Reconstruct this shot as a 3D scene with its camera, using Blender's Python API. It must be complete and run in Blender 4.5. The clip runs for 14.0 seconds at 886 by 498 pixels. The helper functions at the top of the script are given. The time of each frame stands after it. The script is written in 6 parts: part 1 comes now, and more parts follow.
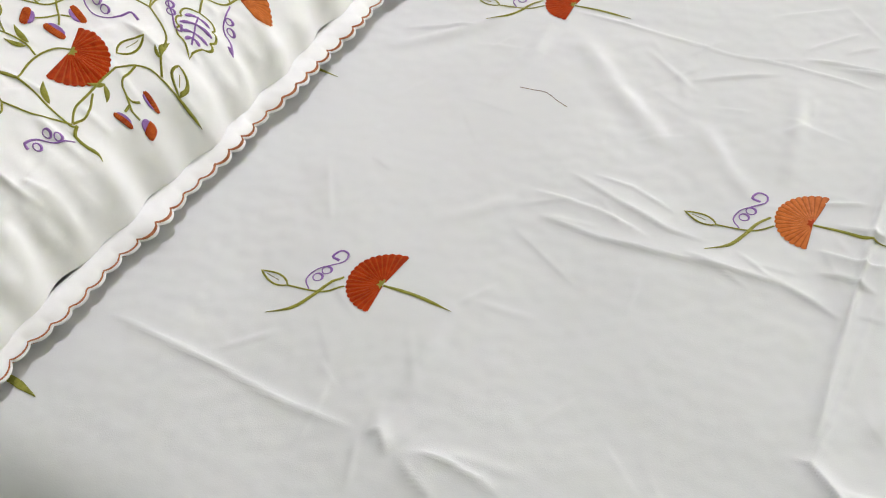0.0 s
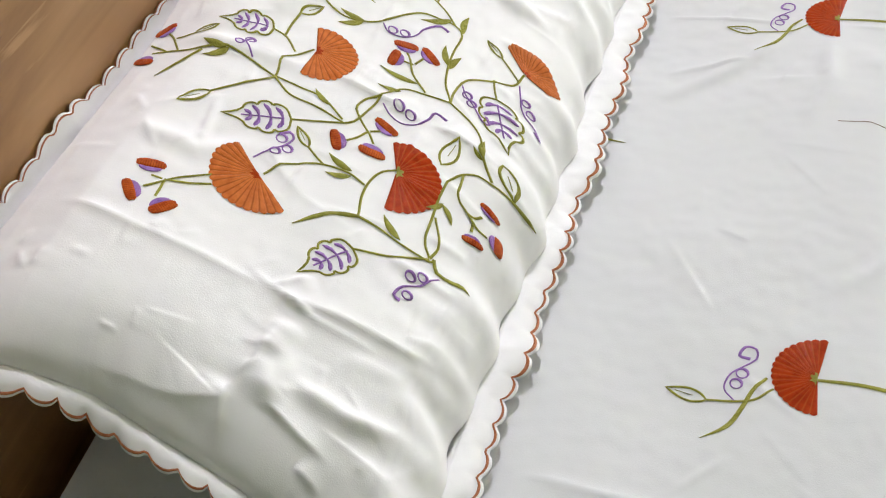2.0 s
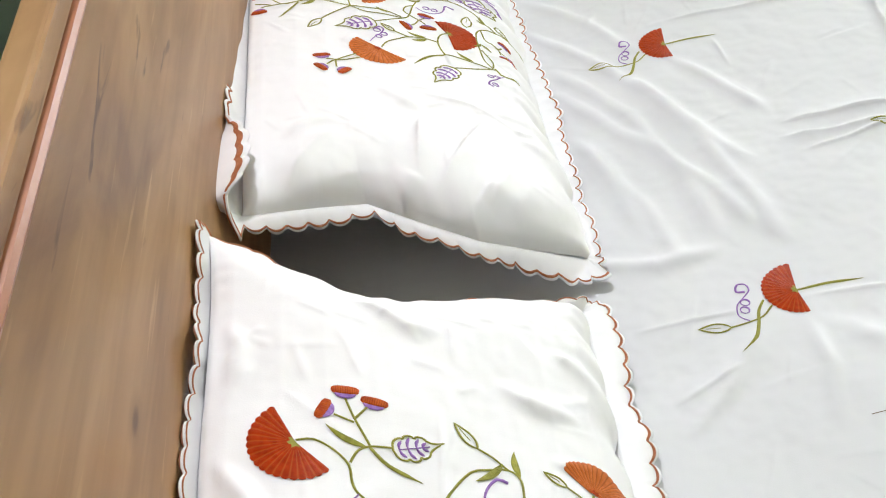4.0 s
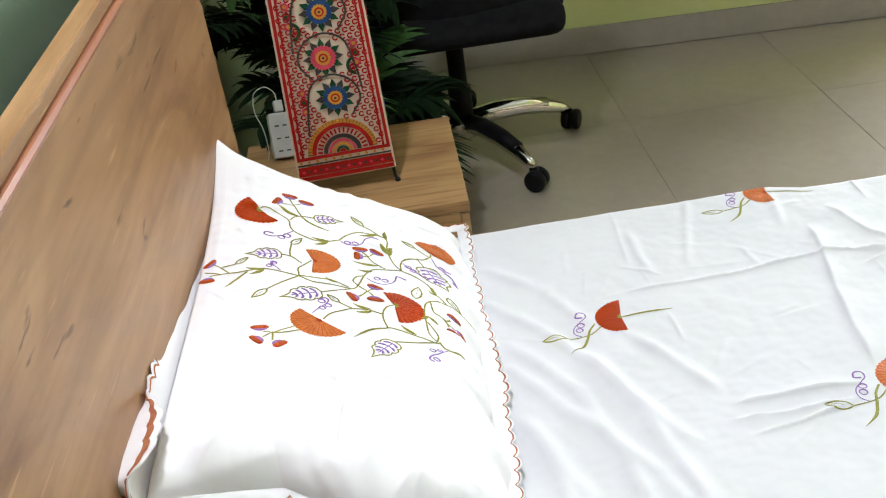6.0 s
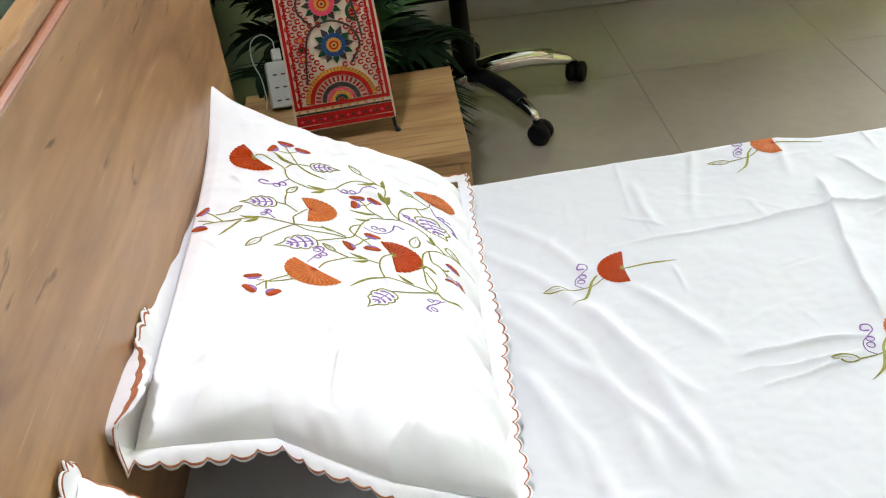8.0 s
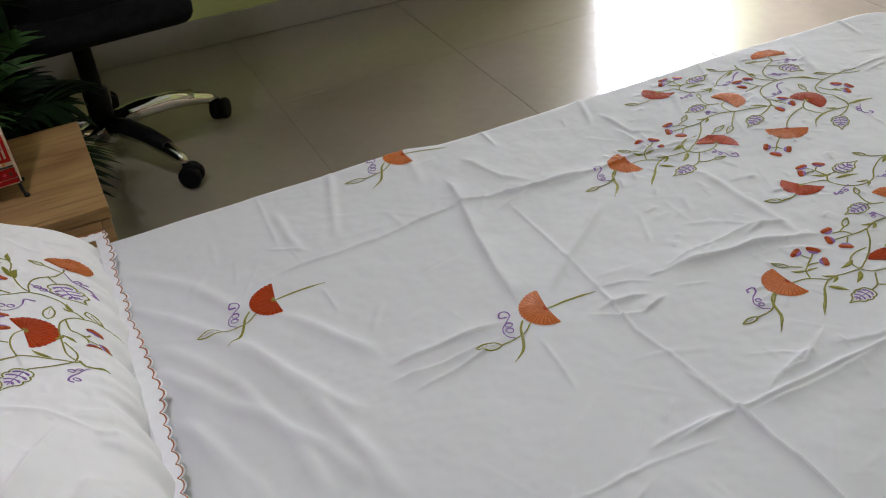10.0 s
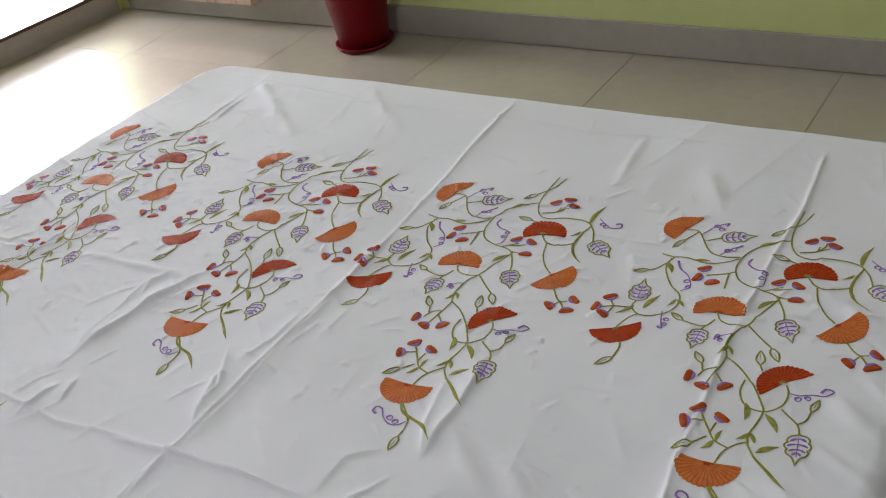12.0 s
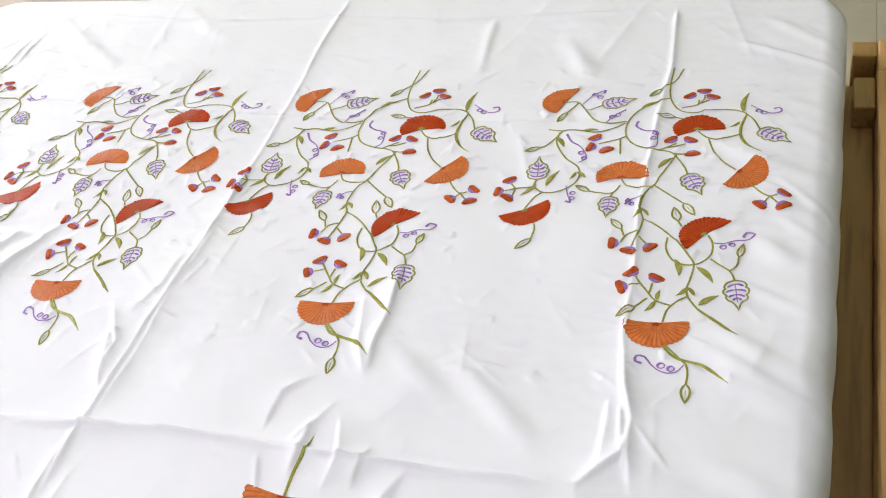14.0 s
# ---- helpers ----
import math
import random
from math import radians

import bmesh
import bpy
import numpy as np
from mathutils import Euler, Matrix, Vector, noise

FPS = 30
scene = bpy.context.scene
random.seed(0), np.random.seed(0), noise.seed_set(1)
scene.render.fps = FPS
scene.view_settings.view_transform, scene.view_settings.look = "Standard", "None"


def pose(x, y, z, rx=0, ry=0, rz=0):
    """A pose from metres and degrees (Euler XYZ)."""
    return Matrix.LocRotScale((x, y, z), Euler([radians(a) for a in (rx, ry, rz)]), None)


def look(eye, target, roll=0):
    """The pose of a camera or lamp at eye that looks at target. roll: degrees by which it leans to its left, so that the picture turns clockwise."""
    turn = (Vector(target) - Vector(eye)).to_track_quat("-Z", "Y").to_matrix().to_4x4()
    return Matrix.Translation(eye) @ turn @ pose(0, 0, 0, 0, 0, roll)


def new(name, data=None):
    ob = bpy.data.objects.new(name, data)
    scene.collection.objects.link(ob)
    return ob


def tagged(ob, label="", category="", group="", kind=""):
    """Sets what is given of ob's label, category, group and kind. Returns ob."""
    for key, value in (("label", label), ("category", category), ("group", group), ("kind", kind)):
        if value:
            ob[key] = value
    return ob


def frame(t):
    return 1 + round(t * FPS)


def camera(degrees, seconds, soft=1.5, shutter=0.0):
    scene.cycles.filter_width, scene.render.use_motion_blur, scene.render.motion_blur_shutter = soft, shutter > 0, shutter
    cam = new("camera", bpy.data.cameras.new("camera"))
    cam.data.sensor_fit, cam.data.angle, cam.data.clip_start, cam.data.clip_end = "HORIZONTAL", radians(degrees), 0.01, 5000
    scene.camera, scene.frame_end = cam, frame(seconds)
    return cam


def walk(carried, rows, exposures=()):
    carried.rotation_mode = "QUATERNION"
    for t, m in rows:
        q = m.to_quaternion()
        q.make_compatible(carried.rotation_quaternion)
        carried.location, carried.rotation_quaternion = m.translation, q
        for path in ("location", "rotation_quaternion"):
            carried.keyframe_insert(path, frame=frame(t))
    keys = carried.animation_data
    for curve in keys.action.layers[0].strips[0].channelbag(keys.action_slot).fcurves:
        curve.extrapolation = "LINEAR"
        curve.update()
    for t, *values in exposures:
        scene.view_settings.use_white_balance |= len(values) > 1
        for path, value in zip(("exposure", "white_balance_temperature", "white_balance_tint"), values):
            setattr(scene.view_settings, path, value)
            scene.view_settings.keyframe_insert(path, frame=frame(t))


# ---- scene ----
cam = camera(45.5, 14.0, 1.15)
PATH = [
    (0, (0.7767, -0.3040, 1.1898), (0.1005, 0.8765, -0.2762), -4.24),
    (0.5, (0.6664, -0.2865, 1.1799), (-0.0639, 0.8724, -0.2774), -5.12),
    (1, (0.5237, -0.3002, 1.1872), (-0.1968, 0.8939, -0.2463), -7.71),
    (1.5, (0.4038, -0.3311, 1.1885), (-0.2388, 0.8994, -0.2512), -9.34),
    (2, (0.3178, -0.3059, 1.1735), (-0.2243, 0.9412, -0.2934), -9.73),
    (2.5, (0.2062, -0.2162, 1.1698), (-0.2382, 1.0350, -0.3259), -11.27),
    (3, (0.1478, -0.1592, 1.1822), (-0.2049, 1.1291, -0.3064), -13.01),
    (3.5, (0.0747, -0.0837, 1.2529), (-0.1038, 1.2874, -0.1922), -11.96),
    (4, (-0.0050, -0.0170, 1.2942), (0.0249, 1.4466, -0.0686), -9.68),
    (4.2, (-0.0166, -0.0071, 1.3100), (0.0654, 1.4993, -0.0029), -8.49),
    (6.3, (0.1332, 0.0372, 1.3087), (0.1610, 1.7700, 0.3105), -8.28),
    (6.5, (0.1321, 0.0486, 1.2936), (0.1586, 1.7838, 0.2993), -8.25),
    (7, (0.1342, 0.0592, 1.2780), (0.1447, 1.7825, 0.2630), -8.49),
    (7.2, (0.1312, 0.0528, 1.2846), (0.1364, 1.7668, 0.2540), -8.44),
    (9.3, (0.1413, 0.0416, 1.2691), (0.3444, 1.6799, 0.1401), -8.02),
    (9.5, (0.1593, 0.0407, 1.2789), (0.4579, 1.6608, 0.1448), -8.23),
    (10, (0.2034, 0.0287, 1.2750), (0.7703, 1.6003, 0.1756), -7.73),
    (10.5, (0.2245, 0.0211, 1.2802), (1.0557, 1.5241, 0.2555), -7.52),
    (11, (0.2244, -0.0296, 1.2761), (1.2651, 1.3859, 0.3203), -8.22),
    (11.5, (0.2303, -0.0891, 1.2556), (1.4459, 1.1624, 0.2779), -9.50),
    (12, (0.2609, -0.1175, 1.2371), (1.5942, 0.9186, 0.1653), -10.56),
    (12.5, (0.2662, -0.0809, 1.2223), (1.6631, 0.7512, 0.0577), -11.58),
    (13, (0.2574, -0.0146, 1.2102), (1.6749, 0.6888, -0.0128), -12.42),
    (13.5, (0.2472, 0.0225, 1.2087), (1.6633, 0.6774, -0.0426), -12.32),
    (14, (0.2331, 0.0379, 1.2063), (1.6440, 0.6894, -0.0527), -12.18),
]
EXPOSURES = [(0.0, -0.28, 6590, 12), (1.5, -0.24, 6540, 12), (2.5, -0.2, 6490, 12), (4.0, -0.12, 6440, 9), (6.5, 0.1, 6190, 9), (9.3, -0.28, 6340, 12), (10.0, -0.98, 6390, 14),
             (11.5, -0.88, 6390, 15), (12.5, -0.84, 6290, 16), (13.0, -0.4, 6290, 16), (13.5, 0.05, 6340, 17), (14.0, 0.1, 6340, 18)]
walk(cam, [(t, look(eye, target, roll)) for t, eye, target, roll in PATH], EXPOSURES)

# world, daylight and lamps
world = bpy.data.worlds.new("world")
scene.world = world
world.use_nodes = True
wn = world.node_tree.nodes
sky = wn.new("ShaderNodeTexSky")
sky.sky_type, sky.sun_disc = "NISHITA", False
sky.sun_elevation, sky.sun_rotation = radians(42), radians(20)
world.node_tree.links.new(sky.outputs[0], wn["Background"].inputs[0])
wn["Background"].inputs[1].default_value = 0.14

sun = new("sun", bpy.data.lights.new("sun", "SUN"))
sun.data.energy, sun.data.angle, sun.data.color = 2.5, radians(0.6), (1.0, 0.95, 0.88)
sun.matrix_world = look((0, 0, 0), (-0.35, -0.75, -0.75))


def area(name, size_x, size_y, watts, eye, target, colour=(1, 1, 1)):
    ob = new(name, bpy.data.lights.new(name, "AREA"))
    ob.data.shape, ob.data.size, ob.data.size_y = "RECTANGLE", size_x, size_y
    ob.data.energy, ob.data.color = watts, colour
    ob.matrix_world = look(eye, target)
    return ob


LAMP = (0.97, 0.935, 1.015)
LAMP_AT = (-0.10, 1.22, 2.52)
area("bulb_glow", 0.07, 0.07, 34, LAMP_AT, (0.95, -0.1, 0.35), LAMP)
# weak unseen fill added below the ceiling, no fixture behind it
area("ceiling_fill", 0.4, 0.4, 1.5, (1.5, 0.9, 2.66), (1.5, 0.9, 0), LAMP)
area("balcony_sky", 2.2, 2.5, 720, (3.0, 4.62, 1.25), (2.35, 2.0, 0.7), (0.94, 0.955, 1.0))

# ------------------------------------------------------------------ materials


def material(name, colour, rough=0.6, metal=0.0):
    m = bpy.data.materials.new(name)
    m.use_nodes = True
    b = m.node_tree.nodes["Principled BSDF"]
    b.inputs["Base Color"].default_value = (*colour, 1)
    b.inputs["Roughness"].default_value = rough
    b.inputs["Metallic"].default_value = metal
    return m


def nodes_of(m):
    return m.node_tree.nodes, m.node_tree.links, m.node_tree.nodes["Principled BSDF"]


def mottled(name, low, high, scale, rough=0.6, bump=0.0, bump_scale=200.0, metal=0.0, stretch=(1, 1, 1), rough_low=None):
    """Two scales of noise between two colours, with a fine relief."""
    m = material(name, low, rough, metal)
    n, l, b = nodes_of(m)
    co, mp = n.new("ShaderNodeTexCoord"), n.new("ShaderNodeMapping")
    mp.inputs["Scale"].default_value = stretch
    l.new(co.outputs["Object"], mp.inputs["Vector"])
    big, small, mix, ramp = n.new("ShaderNodeTexNoise"), n.new("ShaderNodeTexNoise"), n.new("ShaderNodeMix"), n.new("ShaderNodeValToRGB")
    big.inputs["Scale"].default_value, small.inputs["Scale"].default_value = scale, scale * 9
    big.inputs["Detail"].default_value = small.inputs["Detail"].default_value = 4
    mix.inputs["Factor"].default_value = 0.4
    for tex, slot in ((big, "A"), (small, "B")):
        l.new(mp.outputs[0], tex.inputs["Vector"])
        l.new(tex.outputs["Fac"], mix.inputs[slot])
    ramp.color_ramp.elements[0].position, ramp.color_ramp.elements[1].position = 0.35, 0.65
    ramp.color_ramp.elements[0].color, ramp.color_ramp.elements[1].color = (*low, 1), (*high, 1)
    l.new(mix.outputs["Result"], ramp.inputs["Fac"])
    l.new(ramp.outputs["Color"], b.inputs["Base Color"])
    if bump:
        fine, bp = n.new("ShaderNodeTexNoise"), n.new("ShaderNodeBump")
        fine.inputs["Scale"].default_value = bump_scale
        l.new(mp.outputs[0], fine.inputs["Vector"])
        l.new(fine.outputs["Fac"], bp.inputs["Height"])
        bp.inputs["Strength"].default_value, bp.inputs["Distance"].default_value = bump, 0.002
        l.new(bp.outputs["Normal"], b.inputs["Normal"])
    if rough_low is not None:
        rr = n.new("ShaderNodeMapRange")
        rr.inputs["To Min"].default_value, rr.inputs["To Max"].default_value = rough_low, rough
        l.new(mix.outputs["Result"], rr.inputs["Value"])
        l.new(rr.outputs[0], b.inputs["Roughness"])
    return m


def cloth(name, colour):
    """Cotton: a fine weave relief, faint crumpling and a little sheen."""
    m = material(name, colour, 0.75)
    n, l, b = nodes_of(m)
    co = n.new("ShaderNodeTexCoord")
    soft, weave, add = n.new("ShaderNodeTexNoise"), n.new("ShaderNodeTexNoise"), n.new("ShaderNodeMath")
    soft.inputs["Scale"].default_value, soft.inputs["Detail"].default_value = 16, 2
    crush, both = n.new("ShaderNodeTexNoise"), n.new("ShaderNodeMath")
    crush.noise_type = "RIDGED_MULTIFRACTAL"
    crush.inputs["Scale"].default_value, crush.inputs["Detail"].default_value = 6, 3
    both.operation = "MULTIPLY_ADD"
    both.inputs[1].default_value = 0.75
    l.new(co.outputs["Object"], crush.inputs["Vector"])
    weave.inputs["Scale"].default_value = 900
    add.operation = "MULTIPLY_ADD"
    add.inputs[1].default_value = 0.03
    l.new(co.outputs["Object"], soft.inputs["Vector"])
    l.new(co.outputs["Object"], weave.inputs["Vector"])
    l.new(weave.outputs["Fac"], add.inputs[0])
    l.new(crush.outputs["Fac"], both.inputs[0])
    l.new(soft.outputs["Fac"], both.inputs[2])
    l.new(both.outputs[0], add.inputs[2])
    bp = n.new("ShaderNodeBump")
    bp.inputs["Strength"].default_value, bp.inputs["Distance"].default_value = 0.75, 0.006
    l.new(add.outputs[0], bp.inputs["Height"])
    l.new(bp.outputs["Normal"], b.inputs["Normal"])
    return m


def thread(name, colour, dark, lines=0.0, seam_colour=None):
    """Satin stitch: threads run across the strip (UV u along it); lines: how dark the seams between pleats are."""
    m = material(name, colour, 0.45)
    n, l, b = nodes_of(m)
    uv, sep = n.new("ShaderNodeUVMap"), n.new("ShaderNodeSeparateXYZ")
    l.new(uv.outputs[0], sep.inputs[0])
    co, noise_t, ramp = n.new("ShaderNodeTexCoord"), n.new("ShaderNodeTexNoise"), n.new("ShaderNodeValToRGB")
    noise_t.inputs["Scale"].default_value, noise_t.inputs["Detail"].default_value = 160, 3
    l.new(co.outputs["Object"], noise_t.inputs["Vector"])
    ramp.color_ramp.elements[0].position, ramp.color_ramp.elements[1].position = 0.3, 0.65
    ramp.color_ramp.elements[0].color, ramp.color_ramp.elements[1].color = (*dark, 1), (*colour, 1)
    l.new(noise_t.outputs["Fac"], ramp.inputs["Fac"])
    out = ramp.outputs["Color"]
    wave = n.new("ShaderNodeMath")
    wave.operation = "PINGPONG"
    wave.inputs[1].default_value = 0.5
    l.new(sep.outputs["X"], wave.inputs[0])
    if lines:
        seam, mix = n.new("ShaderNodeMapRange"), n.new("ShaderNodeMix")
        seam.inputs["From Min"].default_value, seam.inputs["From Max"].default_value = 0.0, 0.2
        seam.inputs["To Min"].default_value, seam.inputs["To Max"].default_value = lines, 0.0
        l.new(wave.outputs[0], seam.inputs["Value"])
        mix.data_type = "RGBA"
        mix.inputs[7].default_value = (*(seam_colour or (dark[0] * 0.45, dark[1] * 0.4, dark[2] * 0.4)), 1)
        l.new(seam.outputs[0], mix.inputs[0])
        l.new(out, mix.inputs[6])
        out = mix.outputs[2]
    l.new(out, b.inputs["Base Color"])
    fine, bp = n.new("ShaderNodeTexWave"), n.new("ShaderNodeBump")
    fine.inputs["Scale"].default_value, fine.inputs["Distortion"].default_value = (3.0 if lines else 1.2), 1.5
    l.new(uv.outputs[0], fine.inputs["Vector"])
    l.new(fine.outputs["Fac"], bp.inputs["Height"])
    bp.inputs["Strength"].default_value, bp.inputs["Distance"].default_value = 0.4, 0.0006
    l.new(bp.outputs["Normal"], b.inputs["Normal"])
    b.inputs["Specular IOR Level"].default_value = 0.08
    return m


def timber(name, pale, brown, dark, along, scale=1.0, rough=0.42):
    """Wood laminate with streaks along an axis ('x', 'y' or 'z'), darker veins and short flecks."""
    m = material(name, brown, rough)
    n, l, b = nodes_of(m)
    co, mp, mp2 = n.new("ShaderNodeTexCoord"), n.new("ShaderNodeMapping"), n.new("ShaderNodeMapping")
    s1, s2 = [9.0 * scale] * 3, [75.0 * scale] * 3
    s1["xyz".index(along)], s2["xyz".index(along)] = 2.2 * scale, 4.0 * scale
    mp.inputs["Scale"].default_value, mp2.inputs["Scale"].default_value = s1, s2
    l.new(co.outputs["Object"], mp.inputs["Vector"])
    l.new(co.outputs["Object"], mp2.inputs["Vector"])
    big, fine = n.new("ShaderNodeTexNoise"), n.new("ShaderNodeTexNoise")
    big.inputs["Scale"].default_value, big.inputs["Detail"].default_value, big.inputs["Distortion"].default_value = 1.0, 8, 0.9
    fine.inputs["Scale"].default_value, fine.inputs["Detail"].default_value, fine.inputs["Distortion"].default_value = 1.0, 8, 0.5
    l.new(mp.outputs[0], big.inputs["Vector"])
    l.new(mp2.outputs[0], fine.inputs["Vector"])
    ramp, vein, mix = n.new("ShaderNodeValToRGB"), n.new("ShaderNodeValToRGB"), n.new("ShaderNodeMix")
    r = ramp.color_ramp
    r.elements[0].position, r.elements[0].color = 0.32, (*dark, 1)
    r.elements[1].position, r.elements[1].color = 0.68, (*pale, 1)
    mid = r.elements.new(0.47)
    mid.color = (*brown, 1)
    v = vein.color_ramp
    v.elements[0].position, v.elements[0].color = 0.30, (0.55, 0.5, 0.45, 1)
    v.elements[1].position, v.elements[1].color = 0.48, (1, 1, 1, 1)
    l.new(big.outputs["Fac"], ramp.inputs["Fac"])
    l.new(fine.outputs["Fac"], vein.inputs["Fac"])
    mix.data_type, mix.blend_type = "RGBA", "MULTIPLY"
    mix.inputs[0].default_value = 0.8
    l.new(ramp.outputs["Color"], mix.inputs[6])
    l.new(vein.outputs["Color"], mix.inputs[7])
    l.new(mix.outputs[2], b.inputs["Base Color"])
    bp = n.new("ShaderNodeBump")
    bp.inputs["Strength"].default_value, bp.inputs["Distance"].default_value = 0.15, 0.001
    l.new(fine.outputs["Fac"], bp.inputs["Height"])
    l.new(bp.outputs["Normal"], b.inputs["Normal"])
    return m


def board_wood(name, pale, brown, dark):
    """Rustic oak laminate, grain along y: soft blotches, faint grain, short dark checks, pale scuffs and a few knots."""
    m = material(name, brown, 0.4)
    n, l, b = nodes_of(m)
    co = n.new("ShaderNodeTexCoord")

    def noise_at(scale, detail=5, distortion=0.6, turn=0.0):
        mp, tex = n.new("ShaderNodeMapping"), n.new("ShaderNodeTexNoise")
        mp.inputs["Scale"].default_value, mp.inputs["Rotation"].default_value = scale, (turn, 0, 0)
        tex.inputs["Scale"].default_value, tex.inputs["Detail"].default_value, tex.inputs["Distortion"].default_value = 1.0, detail, distortion
        l.new(co.outputs["Object"], mp.inputs["Vector"])
        l.new(mp.outputs[0], tex.inputs["Vector"])
        return tex.outputs["Fac"]

    def ramp_of(fac, *stops):
        r = n.new("ShaderNodeValToRGB")
        r.color_ramp.elements[0].position, r.color_ramp.elements[0].color = stops[0][0], (*stops[0][1], 1)
        r.color_ramp.elements[1].position, r.color_ramp.elements[1].color = stops[-1][0], (*stops[-1][1], 1)
        for at, colour in stops[1:-1]:
            r.color_ramp.elements.new(at).color = (*colour, 1)
        l.new(fac, r.inputs["Fac"])
        return r.outputs["Color"]

    def blend(kind, fac, under, over):
        mix = n.new("ShaderNodeMix")
        mix.data_type, mix.blend_type = "RGBA", kind
        for slot, value in ((0, fac), (6, under), (7, over)):
            if isinstance(value, (int, float)):
                mix.inputs[slot].default_value = value
            elif isinstance(value, tuple):
                mix.inputs[slot].default_value = (*value, 1)
            else:
                l.new(value, mix.inputs[slot])
        return mix.outputs[2]

    colour = ramp_of(noise_at((9, 2.6, 8), 6, 1.1), (0.28, dark), (0.45, brown), (0.66, pale))
    colour = blend("MULTIPLY", 0.75, colour, ramp_of(noise_at((40, 3.2, 46), 7, 0.5), (0.3, (0.72, 0.68, 0.62)), (0.6, (1, 1, 1))))
    checks = ramp_of(noise_at((50, 7, 44), 4, 0.8, 0.12), (0.665, (0, 0, 0)), (0.73, (1, 1, 1)))
    colour = blend("MIX", checks, colour, (dark[0] * 0.5, dark[1] * 0.45, dark[2] * 0.4))
    scuffs = ramp_of(noise_at((90, 9, 120), 3, 0.3, -0.55), (0.66, (0, 0, 0)), (0.76, (0.55, 0.55, 0.55)))
    colour = blend("MIX", scuffs, colour, (pale[0] * 1.25, pale[1] * 1.3, pale[2] * 1.35))
    mp, vor = n.new("ShaderNodeMapping"), n.new("ShaderNodeTexVoronoi")
    mp.inputs["Scale"].default_value = (1.0, 2.6, 5.2)
    vor.inputs["Scale"].default_value = 1.3
    l.new(co.outputs["Object"], mp.inputs["Vector"])
    l.new(mp.outputs[0], vor.inputs["Vector"])
    knots = ramp_of(vor.outputs["Distance"], (0.03, (0.9, 0.9, 0.9)), (0.055, (0.25, 0.25, 0.25)), (0.10, (0, 0, 0)))
    colour = blend("MIX", knots, colour, (dark[0] * 0.5, dark[1] * 0.45, dark[2] * 0.4))
    l.new(colour, b.inputs["Base Color"])
    bp = n.new("ShaderNodeBump")
    bp.inputs["Strength"].default_value, bp.inputs["Distance"].default_value = 0.2, 0.0008
    l.new(noise_at((40, 3.2, 46), 7, 0.5), bp.inputs["Height"])
    l.new(bp.outputs["Normal"], b.inputs["Normal"])
    return m


SHEET = cloth("white_cotton", (0.70, 0.71, 0.725))
PILLOW_CLOTH = cloth("white_pillow_cotton", (0.85, 0.855, 0.86))
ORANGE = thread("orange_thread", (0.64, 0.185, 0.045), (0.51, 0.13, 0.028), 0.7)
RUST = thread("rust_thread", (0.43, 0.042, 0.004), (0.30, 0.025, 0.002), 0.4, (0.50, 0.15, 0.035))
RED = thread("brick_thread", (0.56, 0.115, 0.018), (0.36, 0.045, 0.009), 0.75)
GREEN = thread("olive_thread", (0.345, 0.335, 0.07), (0.235, 0.235, 0.042))
LILAC = thread("lilac_thread", (0.36, 0.205, 0.52), (0.25, 0.13, 0.40))
HEM = thread("copper_hem_thread", (0.50, 0.20, 0.10), (0.38, 0.13, 0.06))
HEADWOOD = board_wood("headboard_wood", (0.45, 0.262, 0.120), (0.35, 0.187, 0.074), (0.215, 0.097, 0.033))
RAILWOOD = timber("rail_wood", (0.46, 0.28, 0.11), (0.37, 0.21, 0.075), (0.21, 0.105, 0.034), "x", 1.2)
TABLEWOOD = timber("table_wood", (0.44, 0.28, 0.12), (0.36, 0.215, 0.09), (0.25, 0.13, 0.05), "x", 1.6)
DOORWOOD = timber("door_wood", (0.58, 0.43, 0.34), (0.52, 0.37, 0.28), (0.43, 0.28, 0.2), "z", 1.6)
GROOVE = material("copper_groove", (0.34, 0.13, 0.06), 0.35)
WALL = mottled("green_wall_paint", (0.55, 0.60, 0.24), (0.59, 0.64, 0.275), 2.2, 0.55, 0.12, 260)
HEADWALL = mottled("pale_green_wall_paint", (0.24, 0.345, 0.23), (0.27, 0.38, 0.26), 2.2, 0.5, 0.12, 260)
NEARWALL = mottled("cream_wall_paint", (0.33, 0.315, 0.29), (0.37, 0.355, 0.33), 2.2, 0.6, 0.12, 260)
CEIL = mottled("white_ceiling_paint", (0.78, 0.78, 0.76), (0.82, 0.82, 0.80), 3, 0.8, 0.1)
TILE = mottled("vitrified_tile", (0.325, 0.287, 0.228), (0.38, 0.338, 0.276), 3.0, 0.34, 0.03, 60, rough_low=0.24)
nodes_of(TILE)[2].inputs["Coat Weight"].default_value, nodes_of(TILE)[2].inputs["Coat Roughness"].default_value = 0.9, 0.035
GROUT = mottled("beige_grout", (0.20, 0.175, 0.135), (0.25, 0.22, 0.17), 30, 0.6)
SKIRT = mottled("skirting_tile", (0.34, 0.315, 0.275), (0.39, 0.36, 0.315), 4.0, 0.2, 0.03, 60)
BLACK = mottled("black_plastic", (0.006, 0.006, 0.007), (0.011, 0.011, 0.012), 20, 0.5, 0.2, 300)
MESHBLACK = mottled("black_fabric", (0.006, 0.006, 0.007), (0.012, 0.012, 0.013), 40, 0.85, 0.4, 700)
for dull in (MESHBLACK, BLACK):
    nodes_of(dull)[2].inputs["Specular IOR Level"].default_value = 0.12
